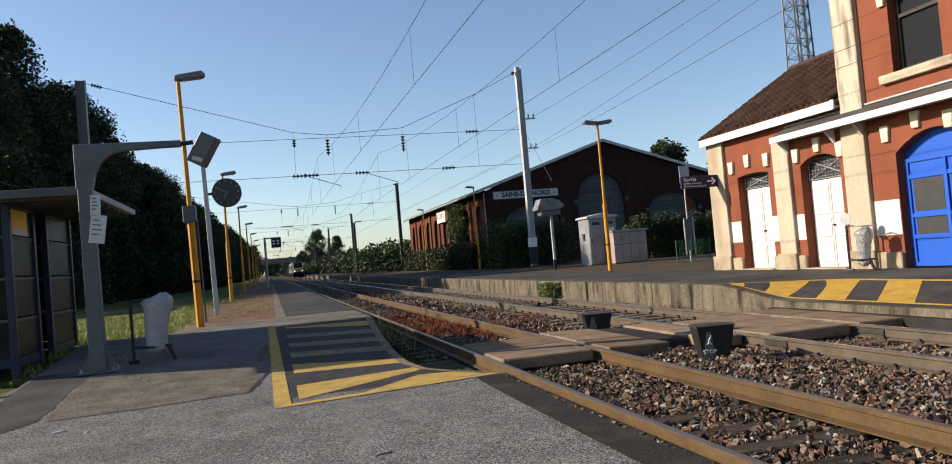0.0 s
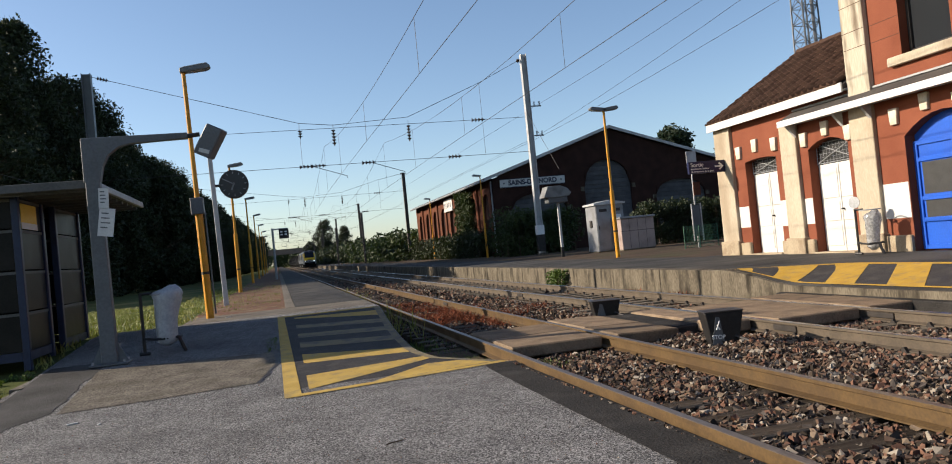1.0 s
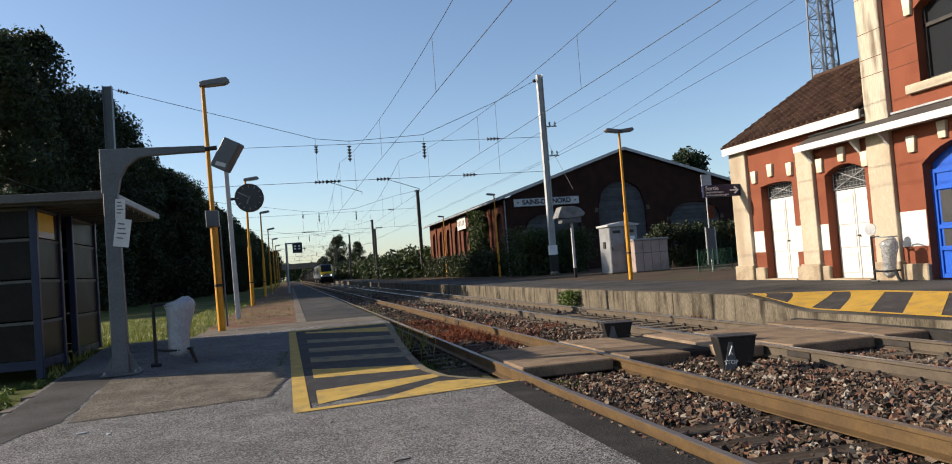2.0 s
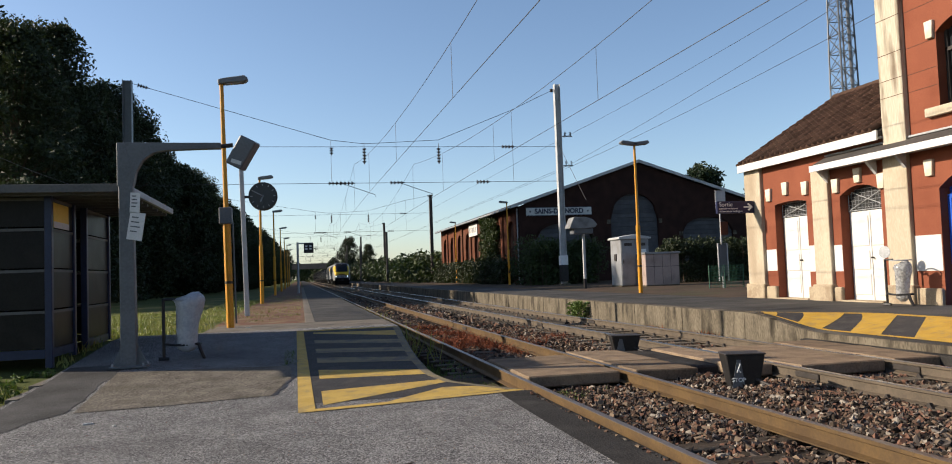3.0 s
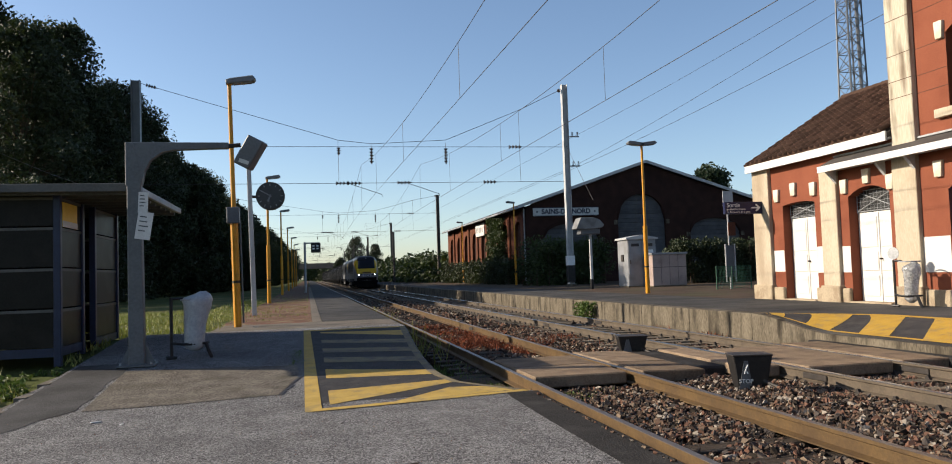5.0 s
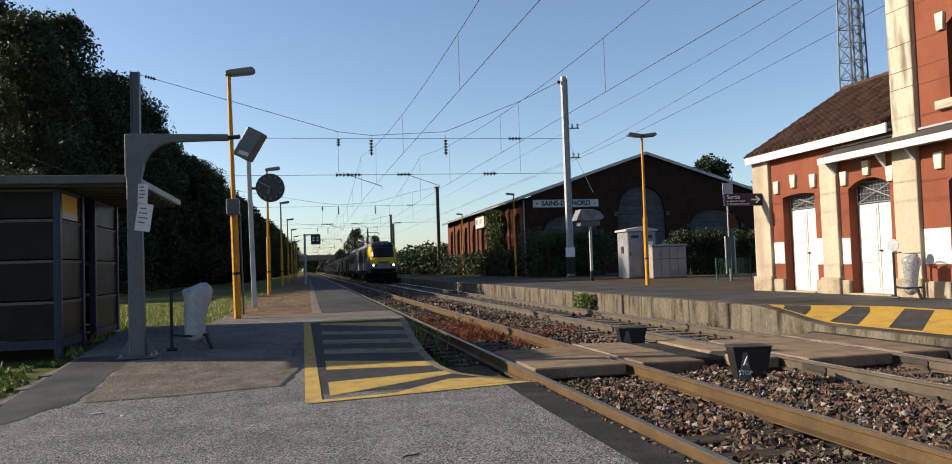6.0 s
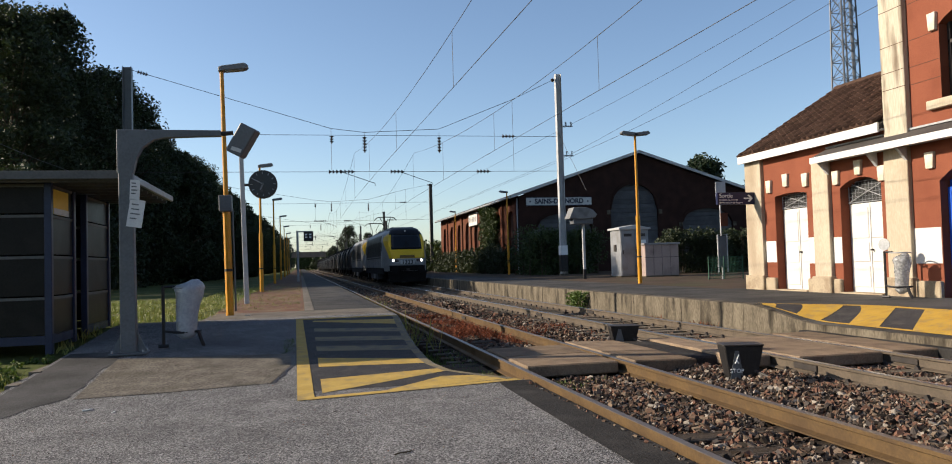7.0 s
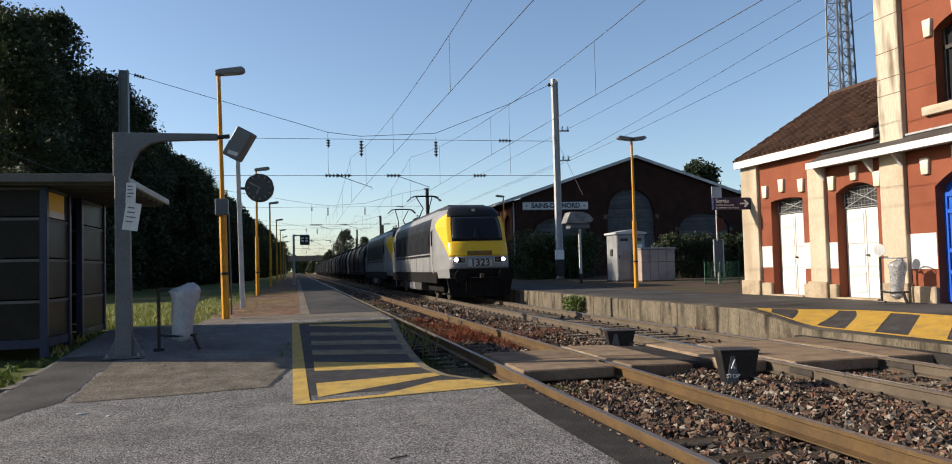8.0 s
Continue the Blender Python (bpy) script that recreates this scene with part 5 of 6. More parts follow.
for xa, xb, zt in ((18.3, 22.9, 5.3), (24.6, 28.7, 7.6), (30.9, 35.4, 5.5)):
    inf = part("infill", bbox(xa - 0.1, xb + 0.1, GY0 + 0.22, GY0 + 0.35, 0.2, zt), M["shutter"], shed, "grey horizontal infill boards")
    z = 0.4
    while z < zt - 0.3:
        part("board", bbox(xa - 0.08, xb + 0.08, GY0 + 0.17, GY0 + 0.23, z, z + 0.30, 0.01), M["shutter"], inf)
        z += 0.36
for xa, xb, zs, rise in ((18.3, 22.9, 3.9, 1.2), (24.6, 28.7, 5.3, 2.1), (30.9, 35.4, 4.2, 1.15)):
    bm = bmesh.new()
    pts = []
    for i in range(17):
        t = math.pi * i / 16
        c, s = -math.cos(t), math.sin(t)
        pts.append(((xa + xb) / 2 + c * (xb - xa) / 2, zs + rise * s))
    for (a, b), (c, d) in zip(pts, pts[1:]):
        prism(bm, [(a, b), (c, d), (c * 1.0, d + 0.32), (a, b + 0.32)], "y", GY0 - 0.06, GY0 + 0.02)
    bmesh.ops.remove_doubles(bm, verts=bm.verts[:], dist=1e-4)
    part("arch_ring", bm, M["brick_shaded"], shed)
    for x in (xa - 0.35, xb + 0.05):
        part("impost", bbox(x, x + 0.3, GY0 - 0.06, GY0 + 0.02, zs - 0.35, zs), M["concrete"], shed)
bm = bmesh.new()
y = GY0 + 0.4
bays = []
while y < GY1 - 3:
    bays.append((y + 0.9, y + 3.3))
    y += 4.3
edge = GY0 + 0.4
for ya, yb in bays:
    box(bm, GX0, GX0 + 0.4, edge, ya, 0.2, GZ - 0.2)
    k = 8
    for i in range(k):
        u, v = ya + (yb - ya) * i / k, ya + (yb - ya) * (i + 1) / k
        cz = lambda q: 4.3 + 1.2 * math.sqrt(max(0.0, 1 - ((2 * (q - ya) / (yb - ya)) - 1) ** 2))
        prism(bm, [(u, cz(u)), (v, cz(v)), (v, GZ - 0.2), (u, GZ - 0.2)], "x", GX0, GX0 + 0.4)
    edge = yb
box(bm, GX0, GX0 + 0.4, edge, GY1, 0.2, GZ - 0.2)
flank = part("flank_wall", bm, M["brick_side"], shed, "weathered red brick flank, coloured in its sunlit tone")
for ya, yb in bays:
    # Bay panels take the darker tone to stand in for shade.
    part("bay_panel", bbox(GX0 + 0.25, GX0 + 0.38, ya - 0.1, yb + 0.1, 0.2, 5.6), M["brick_shaded"], shed)
for i, (ya, yb) in enumerate(bays):
    part("buttress", bbox(GX0 - 0.16, GX0 + 0.02, ya - 0.78, ya - 0.12, 0.2, GZ - 0.5, 0.02), M["brick_side"], shed)
part("far_wall", bbox(GX0, GX1, GY1, GY1 + 0.4, 0.2, GZ), M["brick_side"], shed)
part("east_wall", bbox(GX1 - 0.4, GX1, GY0 + 0.4, GY1, 0.2, GZ - 0.2), M["brick_side"], shed)
bm = bmesh.new()
prism(bm, [(GX0 - 0.7, GZ - 0.22), (APX, APZ), (GX1 + 0.7, GZ - 0.22), (GX1 + 0.7, GZ - 0.42), (APX, APZ - 0.2), (GX0 - 0.7, GZ - 0.42)], "y", GY0 - 0.3, GY1 + 0.3)
sroof = part("roof", bm, M["slate"], shed, "low-pitched dark roof")
for sx in (-1, 1):
    bm = bmesh.new()
    e = GX0 - 0.72 if sx < 0 else GX1 + 0.72
    prism(bm, [(e, GZ - 0.42), (APX, APZ - 0.20), (APX, APZ + 0.04), (e, GZ - 0.18)], "y", GY0 - 0.36, GY0 - 0.30)
    part("bargeboard", bm, M["galv_light"], sroof, "pale verge board")
part("gutter", tube(bmesh.new(), (GX0 - 0.75, GY0 - 0.3, GZ - 0.36), (GX0 - 0.75, GY1, GZ - 0.36), 0.09, 0.09, 8), M["galv"], sroof)
part("downpipe", tube(bmesh.new(), (GX0 - 0.1, GY0 + 0.2, 0.3), (GX0 - 0.1, GY0 + 0.2, GZ - 0.4), 0.06, 0.06, 8), M["galv"], shed)
sb = thing("station_name_board", "pale station name board with dark capitals", "sign", (20.2, GY0 - 0.08, 6.05))
bd = part("board", bbox(-2.72, 2.72, -0.05, 0.04, -0.34, 0.34, 0.01), M["sign_white"], sb)
for a, b, c, d in ((-2.72, 2.72, 0.29, 0.34), (-2.72, 2.72, -0.34, -0.29)):
    part("border", bbox(a, b, -0.06, -0.045, c, d), M["sign_dark"], bd)
lettering("word", "SAINS-DU-NORD", 0.53, pose(0, -0.058, 0, 90, 0, 0), M["sign_dark"], bd, bold=0.022)
for x in (-2.4, 2.4):
    part("stud", bbox(x - 0.06, x + 0.06, -0.06, -0.048, -0.06, 0.06), M["sign_dark"], bd)
sb2 = thing("flank_name_board", "white name board on the shed's flank", "sign", (GX0 - 0.2, 76.0, 5.6))
b2 = part("board", bbox(-0.05, 0.05, -1.9, 1.9, -0.6, 0.6, 0.01), M["white_wall"], sb2)
for i in range(5):
    part("text_bar", bbox(-0.056, -0.05, 1.3 - i * 0.65, 1.6 - i * 0.65, -0.25, 0.25), M["grey_paint"], b2)
gl = thing("platform_hood", "grey curved metal hood on a slim post with a black foot", "sign", (13.9, 37.6, 0.4))
bm = bmesh.new()
prism(bm, [(-0.85, 3.02), (-0.15, 3.0), (0.5, 3.05), (0.62, 3.2), (0.4, 3.45), (0.05, 3.58), (-0.6, 3.58), (-0.72, 3.3)], "y", -0.4, 0.4)
part("hood", bevelled(bm, 0.02), M["hood_grey"], gl)
part("back_panel", bbox(-0.6, 0.42, -0.3, 0.3, 2.75, 3.02, 0.02), M["grey_paint"], gl)
part("post", bbox(-0.06, 0.06, -0.06, 0.06, 0.5, 2.8, 0.01), M["galv_light"], gl)
part("foot", bbox(-0.065, 0.065, -0.065, 0.065, 0, 0.5), M["black_paint"], gl)

# ---- cabinets, fence and signs in front of the hedge
cb = thing("equipment_cabinet", "tall pale grey equipment cabinet with a sloping cap", "cabinet", (16.95, 39.0, 0.4))
part("body", bbox(-0.78, 0.78, -0.68, 0.68, 0.06, 2.5, 0.02), M["cabinet"], cb)
part("plinth", bbox(-0.82, 0.82, -0.72, 0.72, -0.02, 0.06), M["concrete"], cb)
bm = bmesh.new()
prism(bm, [(-0.88, 2.46), (0.88, 2.46), (0.88, 2.54), (0.0, 2.70), (-0.88, 2.56)], "y", -0.78, 0.78)
part("cap", bevelled(bm, 0.01), M["galv_light"], cb, "pale sloping cap")
for x0, x1 in ((-0.74, -0.01), (0.01, 0.74)):
    dr = part("door", bbox(x0, x1, -0.705, -0.68, 0.14, 2.4, 0.006), M["cabinet"], cb)
    part("handle", bbox(x0 + 0.06, x0 + 0.1, -0.745, -0.705, 1.2, 1.4), M["iron_dark"], dr)
    part("vent", bbox(x0 + 0.15, x1 - 0.15, -0.71, -0.703, 2.1, 2.25), M["iron_dark"], dr)
part("lock_box", bbox(-0.84, -0.78, -0.15, 0.12, 1.35, 1.7, 0.01), M["iron_dark"], cb, "dark lock and cable box")
part("label_plate", bbox(0.3, 0.62, -0.712, -0.704, 1.75, 1.92), M["white_mark"], cb)
cc = thing("equipment_cabinet", "low weathered beige equipment cabinet", "cabinet", (17.95, 37.7, 0.4))
part("body", bbox(-0.92, 0.92, -0.45, 0.45, 0.05, 1.62, 0.02), M["cabinet_pink"], cc)
part("cap", bbox(-0.98, 0.98, -0.52, 0.52, 1.62, 1.72, 0.015), M["cabinet"], cc)
part("seam", bbox(-0.93, 0.93, -0.457, -0.44, 0.98, 1.0), M["iron_dark"], cc)
for x in (-0.46, 0.0, 0.46):
    part("seam", bbox(x - 0.006, x + 0.006, -0.458, -0.44, 0.1, 1.6), M["iron_dark"], cc)
part("plinth", bbox(-0.9, 0.9, -0.43, 0.43, -0.05, 0.06), M["concrete"], cc)
fn = thing("fence_panel", "low green wire fence round a notice stand", "fence", (17.1, 29.6, 0.4))
for x in (-0.8, -0.1, 0.75):
    part("post", tube(bmesh.new(), (x, 0, 0), (x, 0, 0.95), 0.025, 0.025, 6), M["green_fence"], fn)
for i in range(9):
    part("wire", tube(bmesh.new(), (-0.8, 0, 0.05 + i * 0.11), (0.75, 0, 0.05 + i * 0.11), 0.007, 0.007, 4), M["green_fence"], fn)
for i in range(26):
    x = -0.8 + 1.55 * i / 25
    part("upright_wire", tube(bmesh.new(), (x, 0, 0.03), (x, 0, 0.93), 0.005, 0.005, 4), M["green_fence"], fn)
ns = thing("notice_stand", "grey metal notice frame on a pole with a small red sign", "sign", (17.1, 29.9, 0.4))
part("pole", tube(bmesh.new(), (0, 0, 0), (0, 0, 4.0), 0.035, 0.035, 8), M["galv"], ns)
part("frame", path_tube(bmesh.new(), [(-0.2, -0.05, 0.3), (-0.2, -0.05, 1.85), (0.22, -0.05, 1.85), (0.22, -0.05, 0.3)], 0.03, 6), M["galv_light"], ns)
part("notice", bbox(-0.17, 0.19, -0.05, -0.03, 0.5, 1.8), M["grey_paint"], ns)
part("upper_panel", bbox(-0.2, 0.25, -0.05, -0.02, 3.3, 4.05), M["galv_light"], ns, "pale upper panel")
part("red_sign", bbox(-0.02, 0.3, -0.06, -0.03, 2.2, 2.75), M["brick_side"], ns, "faded red panel")
for x, y, h in ((16.9, 55.5, 2.6),):
    mk = thing("marker_post", "slim grey marker post with a black foot", "post", (x, y, 0.4))
    part("post", bbox(-0.07, 0.07, -0.07, 0.07, 0.5, h, 0.01), M["galv_light"], mk)
    part("foot", bbox(-0.075, 0.075, -0.075, 0.075, 0, 0.5), M["black_paint"], mk)


# ---- overhead line: masts, cross spans, wires
def steel_mast(label, at, h, w=0.16, material=None, group="overhead line masts", lean=0):
    p = thing("line_mast", label, "mast", at, group)
    bm = bmesh.new()
    t = 0.012
    prism(bm, [(-w, -w), (-w + 2 * t, -w), (-w + 2 * t, -t), (w - 2 * t, -t), (w - 2 * t, -w), (w, -w), (w, w), (w - 2 * t, w), (w - 2 * t, t), (-w + 2 * t, t), (-w + 2 * t, w), (-w, w)], "z", 0, h)
    part("column", bm, material or M["galv_light"], p)
    part("footing", bbox(-w * 1.6, w * 1.6, -w * 1.6, w * 1.6, -0.6, 0.12, 0.02), M["concrete"], p)
    return p


SPANS = (48.0, 100.0, 152.0, 204.0, 256.0, 308.0)
mR = steel_mast("tall galvanised steel mast beside the platform", (16.35, 48, 0.4), 12.9, 0.18)
part("white_band", bbox(-0.23, 0.23, -0.23, 0.23, 1.3, 1.9), M["white_mark"], mR)
part("black_band", bbox(-0.225, 0.225, -0.225, 0.225, 0.25, 1.3), M["black_paint"], mR)
for z in (7.6, 9.5):
    br = part("feeder_bracket", bbox(0.2, 0.9, -0.04, 0.04, z, z + 0.07), M["galv"], mR)
    for x in (0.45, 0.8):
        bm = bmesh.new()
        for i in range(4):
            tube(bm, (x, 0, z + 0.08 + i * 0.07), (x, 0, z + 0.12 + i * 0.07), 0.075, 0.03, 8)
        part("insulator", bm, M["insulator"], br)
steel_mast("tall galvanised steel mast among the trees", (-9.4, 48, -0.1), 13.2, 0.24, M["grey_paint"])
for i, y in enumerate(SPANS[1:]):
    steel_mast("dark weathered steel mast by the line", (16.5 - 0.6 * i, y, -0.3), 11.9, 0.19, M["pole_dark"])
    steel_mast("dark weathered steel mast by the trees", (-9.0, y, -0.3), 11.9, 0.19, M["pole_dark"])
poles = ((13.3, 124.0, 8.6), (13.0, 176.0, 8.6), (12.8, 230.0, 8.6))
for x, y, h in poles:
    steel_mast("dark weathered steel mast by the line", (x, y, -0.3), h, 0.16, M["pole_dark"])


def insulator_string(parent, p, q, r, n=5):
    bm = bmesh.new()
    p, q = Vector(p), Vector(q)
    for i in range(n):
        a, b = p.lerp(q, i / n), p.lerp(q, (i + 0.55) / n)
        tube(bm, a, b, r, r * 0.35, 8)
    tube(bm, p, q, r * 0.25, r * 0.25, 5)
    part("insulator", bm, M["insulator"], parent)


def cross_span(y, ht, xl, xr):
    c = thing("cross_span", "cable span across the tracks with brown insulators", "overhead line", (0, y, 0), "cross spans")
    k = ht / 13.0
    head = [(xl, 0, 13.0 * k), (1.97, 0, 9.67), (3.96, 0, 9.45), (8.54, 0, 9.69), (13.28, 0, 11.6 * (0.5 + k / 2)), (xr, 0, 13.0 * k)]
    part("head_cable", path_tube(bmesh.new(), head, 0.016, 5), M["wire"], c)
    for z in (9.27, 7.06):
        part("cross_wire", path_tube(bmesh.new(), [(xl, 0, z), (xr, 0, z)], 0.014, 5), M["wire"], c)
    for x, z in ((1.97, 9.67), (13.28, 11.6)):
        part("hanger", path_tube(bmesh.new(), [(x, 0, z * (1 if x < 5 else 0.5 + k / 2)), (x, 0, 7.06)], 0.010, 4), M["wire"], c)
    for x in (3.96, 8.54):
        part("hanger", path_tube(bmesh.new(), [(x, 0, 9.5), (x, 0, 9.1)], 0.012, 4), M["wire"], c)
        insulator_string(c, (x, 0, 9.15), (x, 0, 8.2), 0.14, 5)
    for a, b in ((head[0], head[1]), (head[-1], head[-2])):
        p, q = Vector(a).lerp(Vector(b), 0.05), Vector(a).lerp(Vector(b), 0.1)
        insulator_string(c, p, q, 0.12, 4)
    insulator_string(c, (2.0, 0, 9.2), (2.0, 0, 8.75), 0.14, 3)
    for x, z in ((2.2, 7.06), (2.9, 7.06), (5.9, 7.06), (11.3, 7.06), (13.0, 9.27)):
        insulator_string(c, (x - 0.4, 0, z), (x + 0.45, 0, z), 0.13, 4)
    for x, xe in ((AXIS_1 - 0.2, AXIS_1 + 1.0), (AXIS_2 - 0.3, AXIS_2 + 0.9)):
        part("steady_arm", path_tube(bmesh.new(), [(x - 0.7, 0, 7.02), (xe, 0, 6.35), (xe, 0, 6.2)], 0.018, 5), M["wire"], c)


cross_span(48.0, 13.0, -9.4, 16.2)
for i, y in enumerate(SPANS[1:]):
    cross_span(y, 11.5, -9.0, 16.4 - 0.6 * i)
part("stay", path_tube(bmesh.new(), [(0.0, -4.5, 5.0), (0, 0, 9)], 0.012, 4), M["wire"], mR)


def overhead(axis, label):
    o = thing("overhead_line", label, "overhead line", (0, 0, 0), "overhead lines")
    lo, hi = -56.0, 360.0

    def mess(y):
        t = ((y + 4) % 52) / 52
        return 6.8 + 1.4 * (2 * t - 1) ** 2

    off = lambda y: 0.2 * math.cos(math.pi * (y + 4) / 52)
    ys = steps(lo, hi, 2.6)
    part("messenger_wire", path_tube(bmesh.new(), [(axis + off(y), y, mess(y)) for y in ys], 0.008, 5), M["wire"], o)
    part("contact_wire", path_tube(bmesh.new(), [(axis + off(y), y, 5.5) for y in steps(lo, hi, 13)], 0.0075, 5), M["wire"], o)
    for y in steps(lo + 3, 150, 10.4):
        part("dropper", path_tube(bmesh.new(), [(axis + off(y), y, 5.5), (axis + off(y), y, mess(y))], 0.006, 4), M["wire"], o)


overhead(AXIS_1, "messenger and contact wire over the rusty track")
overhead(AXIS_2, "messenger and contact wire over the far track")
for x, z, up in ((16.8, 8.0, 3.9), (17.15, 8.0, 2.5), (16.8, 9.9, 1.6)):
    fd = thing("feeder_line", "feeder wire strung along the masts", "cable", (0, 0, 0), "feeder lines")
    pts = [(x, y, z if y > 48 else z + up * (48 - y) / 52 - 2.2 * (48 - y) * (y + 4) / 2704) for y in steps(-4, 308, 5.2)]
    part("wire", path_tube(bmesh.new(), pts, 0.009, 4), M["wire"], fd)
ld = thing("drop_cable", "slack cable leading to the shelter side", "cable", (0, 0, 0))
part("wire", path_tube(bmesh.new(), [(-9.3 - 0.9 * t, 48 - 30 * t, 6.2 + 0.2 * t - 1.2 * math.sin(math.pi * t) * 0.4) for t in [i / 8 for i in range(9)]], 0.012, 4), M["wire"], ld)

# ---- lattice radio mast behind the building
lm = thing("lattice_mast", "grey steel lattice radio mast", "mast", (46.95, 60.0, 0.3))
H = 34.0
wid = lambda z: 1.0 - 0.42 * z / H
corners = ((-1, -1), (1, -1), (1, 1), (-1, 1))
for sx, sy in corners:
    part("leg", tube(bmesh.new(), (sx * wid(0), sy * wid(0), 0), (sx * wid(H), sy * wid(H), H), 0.09, 0.07, 6), M["grey_paint"], lm)
lv = steps(0, H, 1.45)
for i, (a, b) in enumerate(zip(lv, lv[1:])):
    for (p, q), (u, v) in zip(corners, corners[1:] + corners[:1]):
        for e, f, r in (((p, q, a), (u, v, b), 0.035), ((u, v, a), (p, q, b), 0.035), ((p, q, b), (u, v, b), 0.04)):
            part("brace", tube(bmesh.new(), (e[0] * wid(e[2]), e[1] * wid(e[2]), e[2]), (f[0] * wid(f[2]), f[1] * wid(f[2]), f[2]), r, r, 4), M["grey_paint"], lm)
part("ladder", tube(bmesh.new(), (0.3, -wid(8), 0), (0.2, -wid(H), H), 0.16, 0.14, 6), M["grey_paint"], lm, "cable ladder up the mast")

# ---- trees and hedges
big = make_tree("tall dense broadleaf tree, dark against the sky", 18.5, 4.6, 260, 170, 0.15, M["leaf_dark"], 11, at=(-16.2, 57.6, 0), group="trackside trees", low=0.04)
big2 = make_tree("tall dense broadleaf tree with a ragged crown", 24.2, 7.5, 300, 170, 0.2, M["leaf_dark"], 12, at=(-26.0, 68.0, 0), group="trackside trees", low=0.04)
big3 = make_tree("spreading broadleaf tree in shade", 11.0, 4.2, 170, 110, 0.18, M["leaf_dark"], 13, at=(-10.0, 73.6, 0), group="trackside trees", low=0.04)
rr = random.Random(21)
# Copies at x -34.5 and -43 are unseen, added to shade the tracks.
row = [(-16, 50.5, big, 0.9), (-20, 66, big, 0.97), (-14, 65.6, big, 0.9), (-14, 72.8, big2, 0.66), (-34.5, 73, big, 1.95), (-43, 76, big2, 1.63), (-24, 69, big2, 0.95), (-20, 68.8, big, 1.06), (-19.2, 77.6, big2, 0.8),
       (-16.8, 105.6, big, 0.95), (-16.8, 116.8, big2, 0.74), (-16, 128, big, 1), (-16, 142, big2, 0.77), (-16, 86.4, big2, 0.57), (-10, 81.6, big3, 0.9), (-9.6, 89.6, big3, 0.95), (-10, 99, big3, 1),
       (-9.6, 110, big3, 1.05), (-9.6, 123, big3, 1.08), (-9.6, 138, big3, 1.1), (-9.2, 154, big3, 1.05), (-8.8, 171, big3, 1.1), (-8.8, 190, big3, 1.1), (-8.8, 211, big3, 1.2), (-15.2, 94.4, big, 0.75),
       (-6.6, 88, big3, 0.5), (-6.4, 104, big3, 0.6), (-6.6, 126, big3, 0.66), (-6.2, 150, big3, 0.7), (-6, 178, big3, 0.7), (-6, 205, big3, 0.8), (-6.4, 235, big3, 0.85), (-6.2, 268, big3, 0.85),
       # The low copies at y 38 to 65 are added to shade the verge.
       (-6, 300, big3, 0.9), (-14.2, 38, big3, 0.56), (-13.6, 43.5, big3, 0.62), (-13.2, 50, big3, 0.7), (-12.8, 57, big3, 0.75), (-12, 65, big3, 0.8)]
for x, y, src, s in row:
    src.scale = (s, s, s)
    copy_thing(src, pose(x, y, -0.2, 0, 0, rr.uniform(0, 360)))
    src.scale = (1, 1, 1)
tagged(make_hedge("undergrowth", "dark undergrowth below the trackside trees", -18, -10.8, 36, 110, -0.3, 5.6, 800, 0.17, M["leaf_dark"], 31, 1.1), kind="stuff")
make_hedge("hedge", "clipped dark green hedge behind the cabinets", 20.5, 27.2, 41.6, 43.0, 0.4, 2.75, 330, 0.09, M["leaf_dark"], 32, 0.42)
make_hedge("bramble_bush", "overgrown bush against the goods shed", 15.0, 20.2, 51, 55, 0.2, 3.2, 300, 0.11, M["leaf_mid"], 33, 0.75)
make_hedge("ivy", "ivy climbing the shed's flank", 16.3, 16.9, 66.5, 71.0, 0.4, 6.2, 190, 0.12, M["leaf_mid"], 34, 0.5)
make_hedge("bramble_bush", "dark scrub along the shed's flank", 15.4, 16.8, 60.5, 92, 0.2, 2.2, 260, 0.14, M["leaf_dark"], 35, 0.7)
make_hedge("scrub", "rough scrub beyond the goods shed", 13.5, 24, 96, 170, -0.2, 3.6, 300, 0.3, M["leaf_mid"], 36, 1.5)
make_hedge("scrub", "rough scrub along the far line", 12.5, 20, 170, 330, -0.2, 3.4, 200, 0.5, M["leaf_dark"], 37, 2.0)
make_hedge("weed_tuft", "green weed growing at the platform wall", 8.3, 8.66, 23.2, 24.3, -0.2, 0.36, 16, 0.05, M["weed"], 38, 0.2)
for x, y, s, src in ((21, 118, 0.42, big3), (25, 135, 0.42, big3), (18, 150, 0.4, big3), (20, 190, 0.5, big3), (13, 318, 0.85, big3), (19, 322, 0.95, big3), (25, 312, 0.9, big3), (31, 306, 0.8, big3), (30, 175, 0.5, big3), (33, 205, 0.6, big3)):
    src.scale = (s, s, s)
    copy_thing(src, pose(x, y, -0.3, 0, 0, rr.uniform(0, 360)))
    src.scale = (1, 1, 1)
cn = make_tree("dark conifer behind the goods shed roof", 13.6, 4.2, 150, 80, 0.24, M["leaf_pine"], 41, at=(50.5, 92, 0), group="conifers", low=0.3)
for x, y, s in ((47.0, 94, 0.88), (53.5, 96, 0.9), (58.5, 92, 0.86), (62, 95, 0.9)):
    cn.scale = (s, s, s)
    copy_thing(cn, pose(x, y, 0, 0, 0, rr.uniform(0, 360)))
    cn.scale = (1, 1, 1)
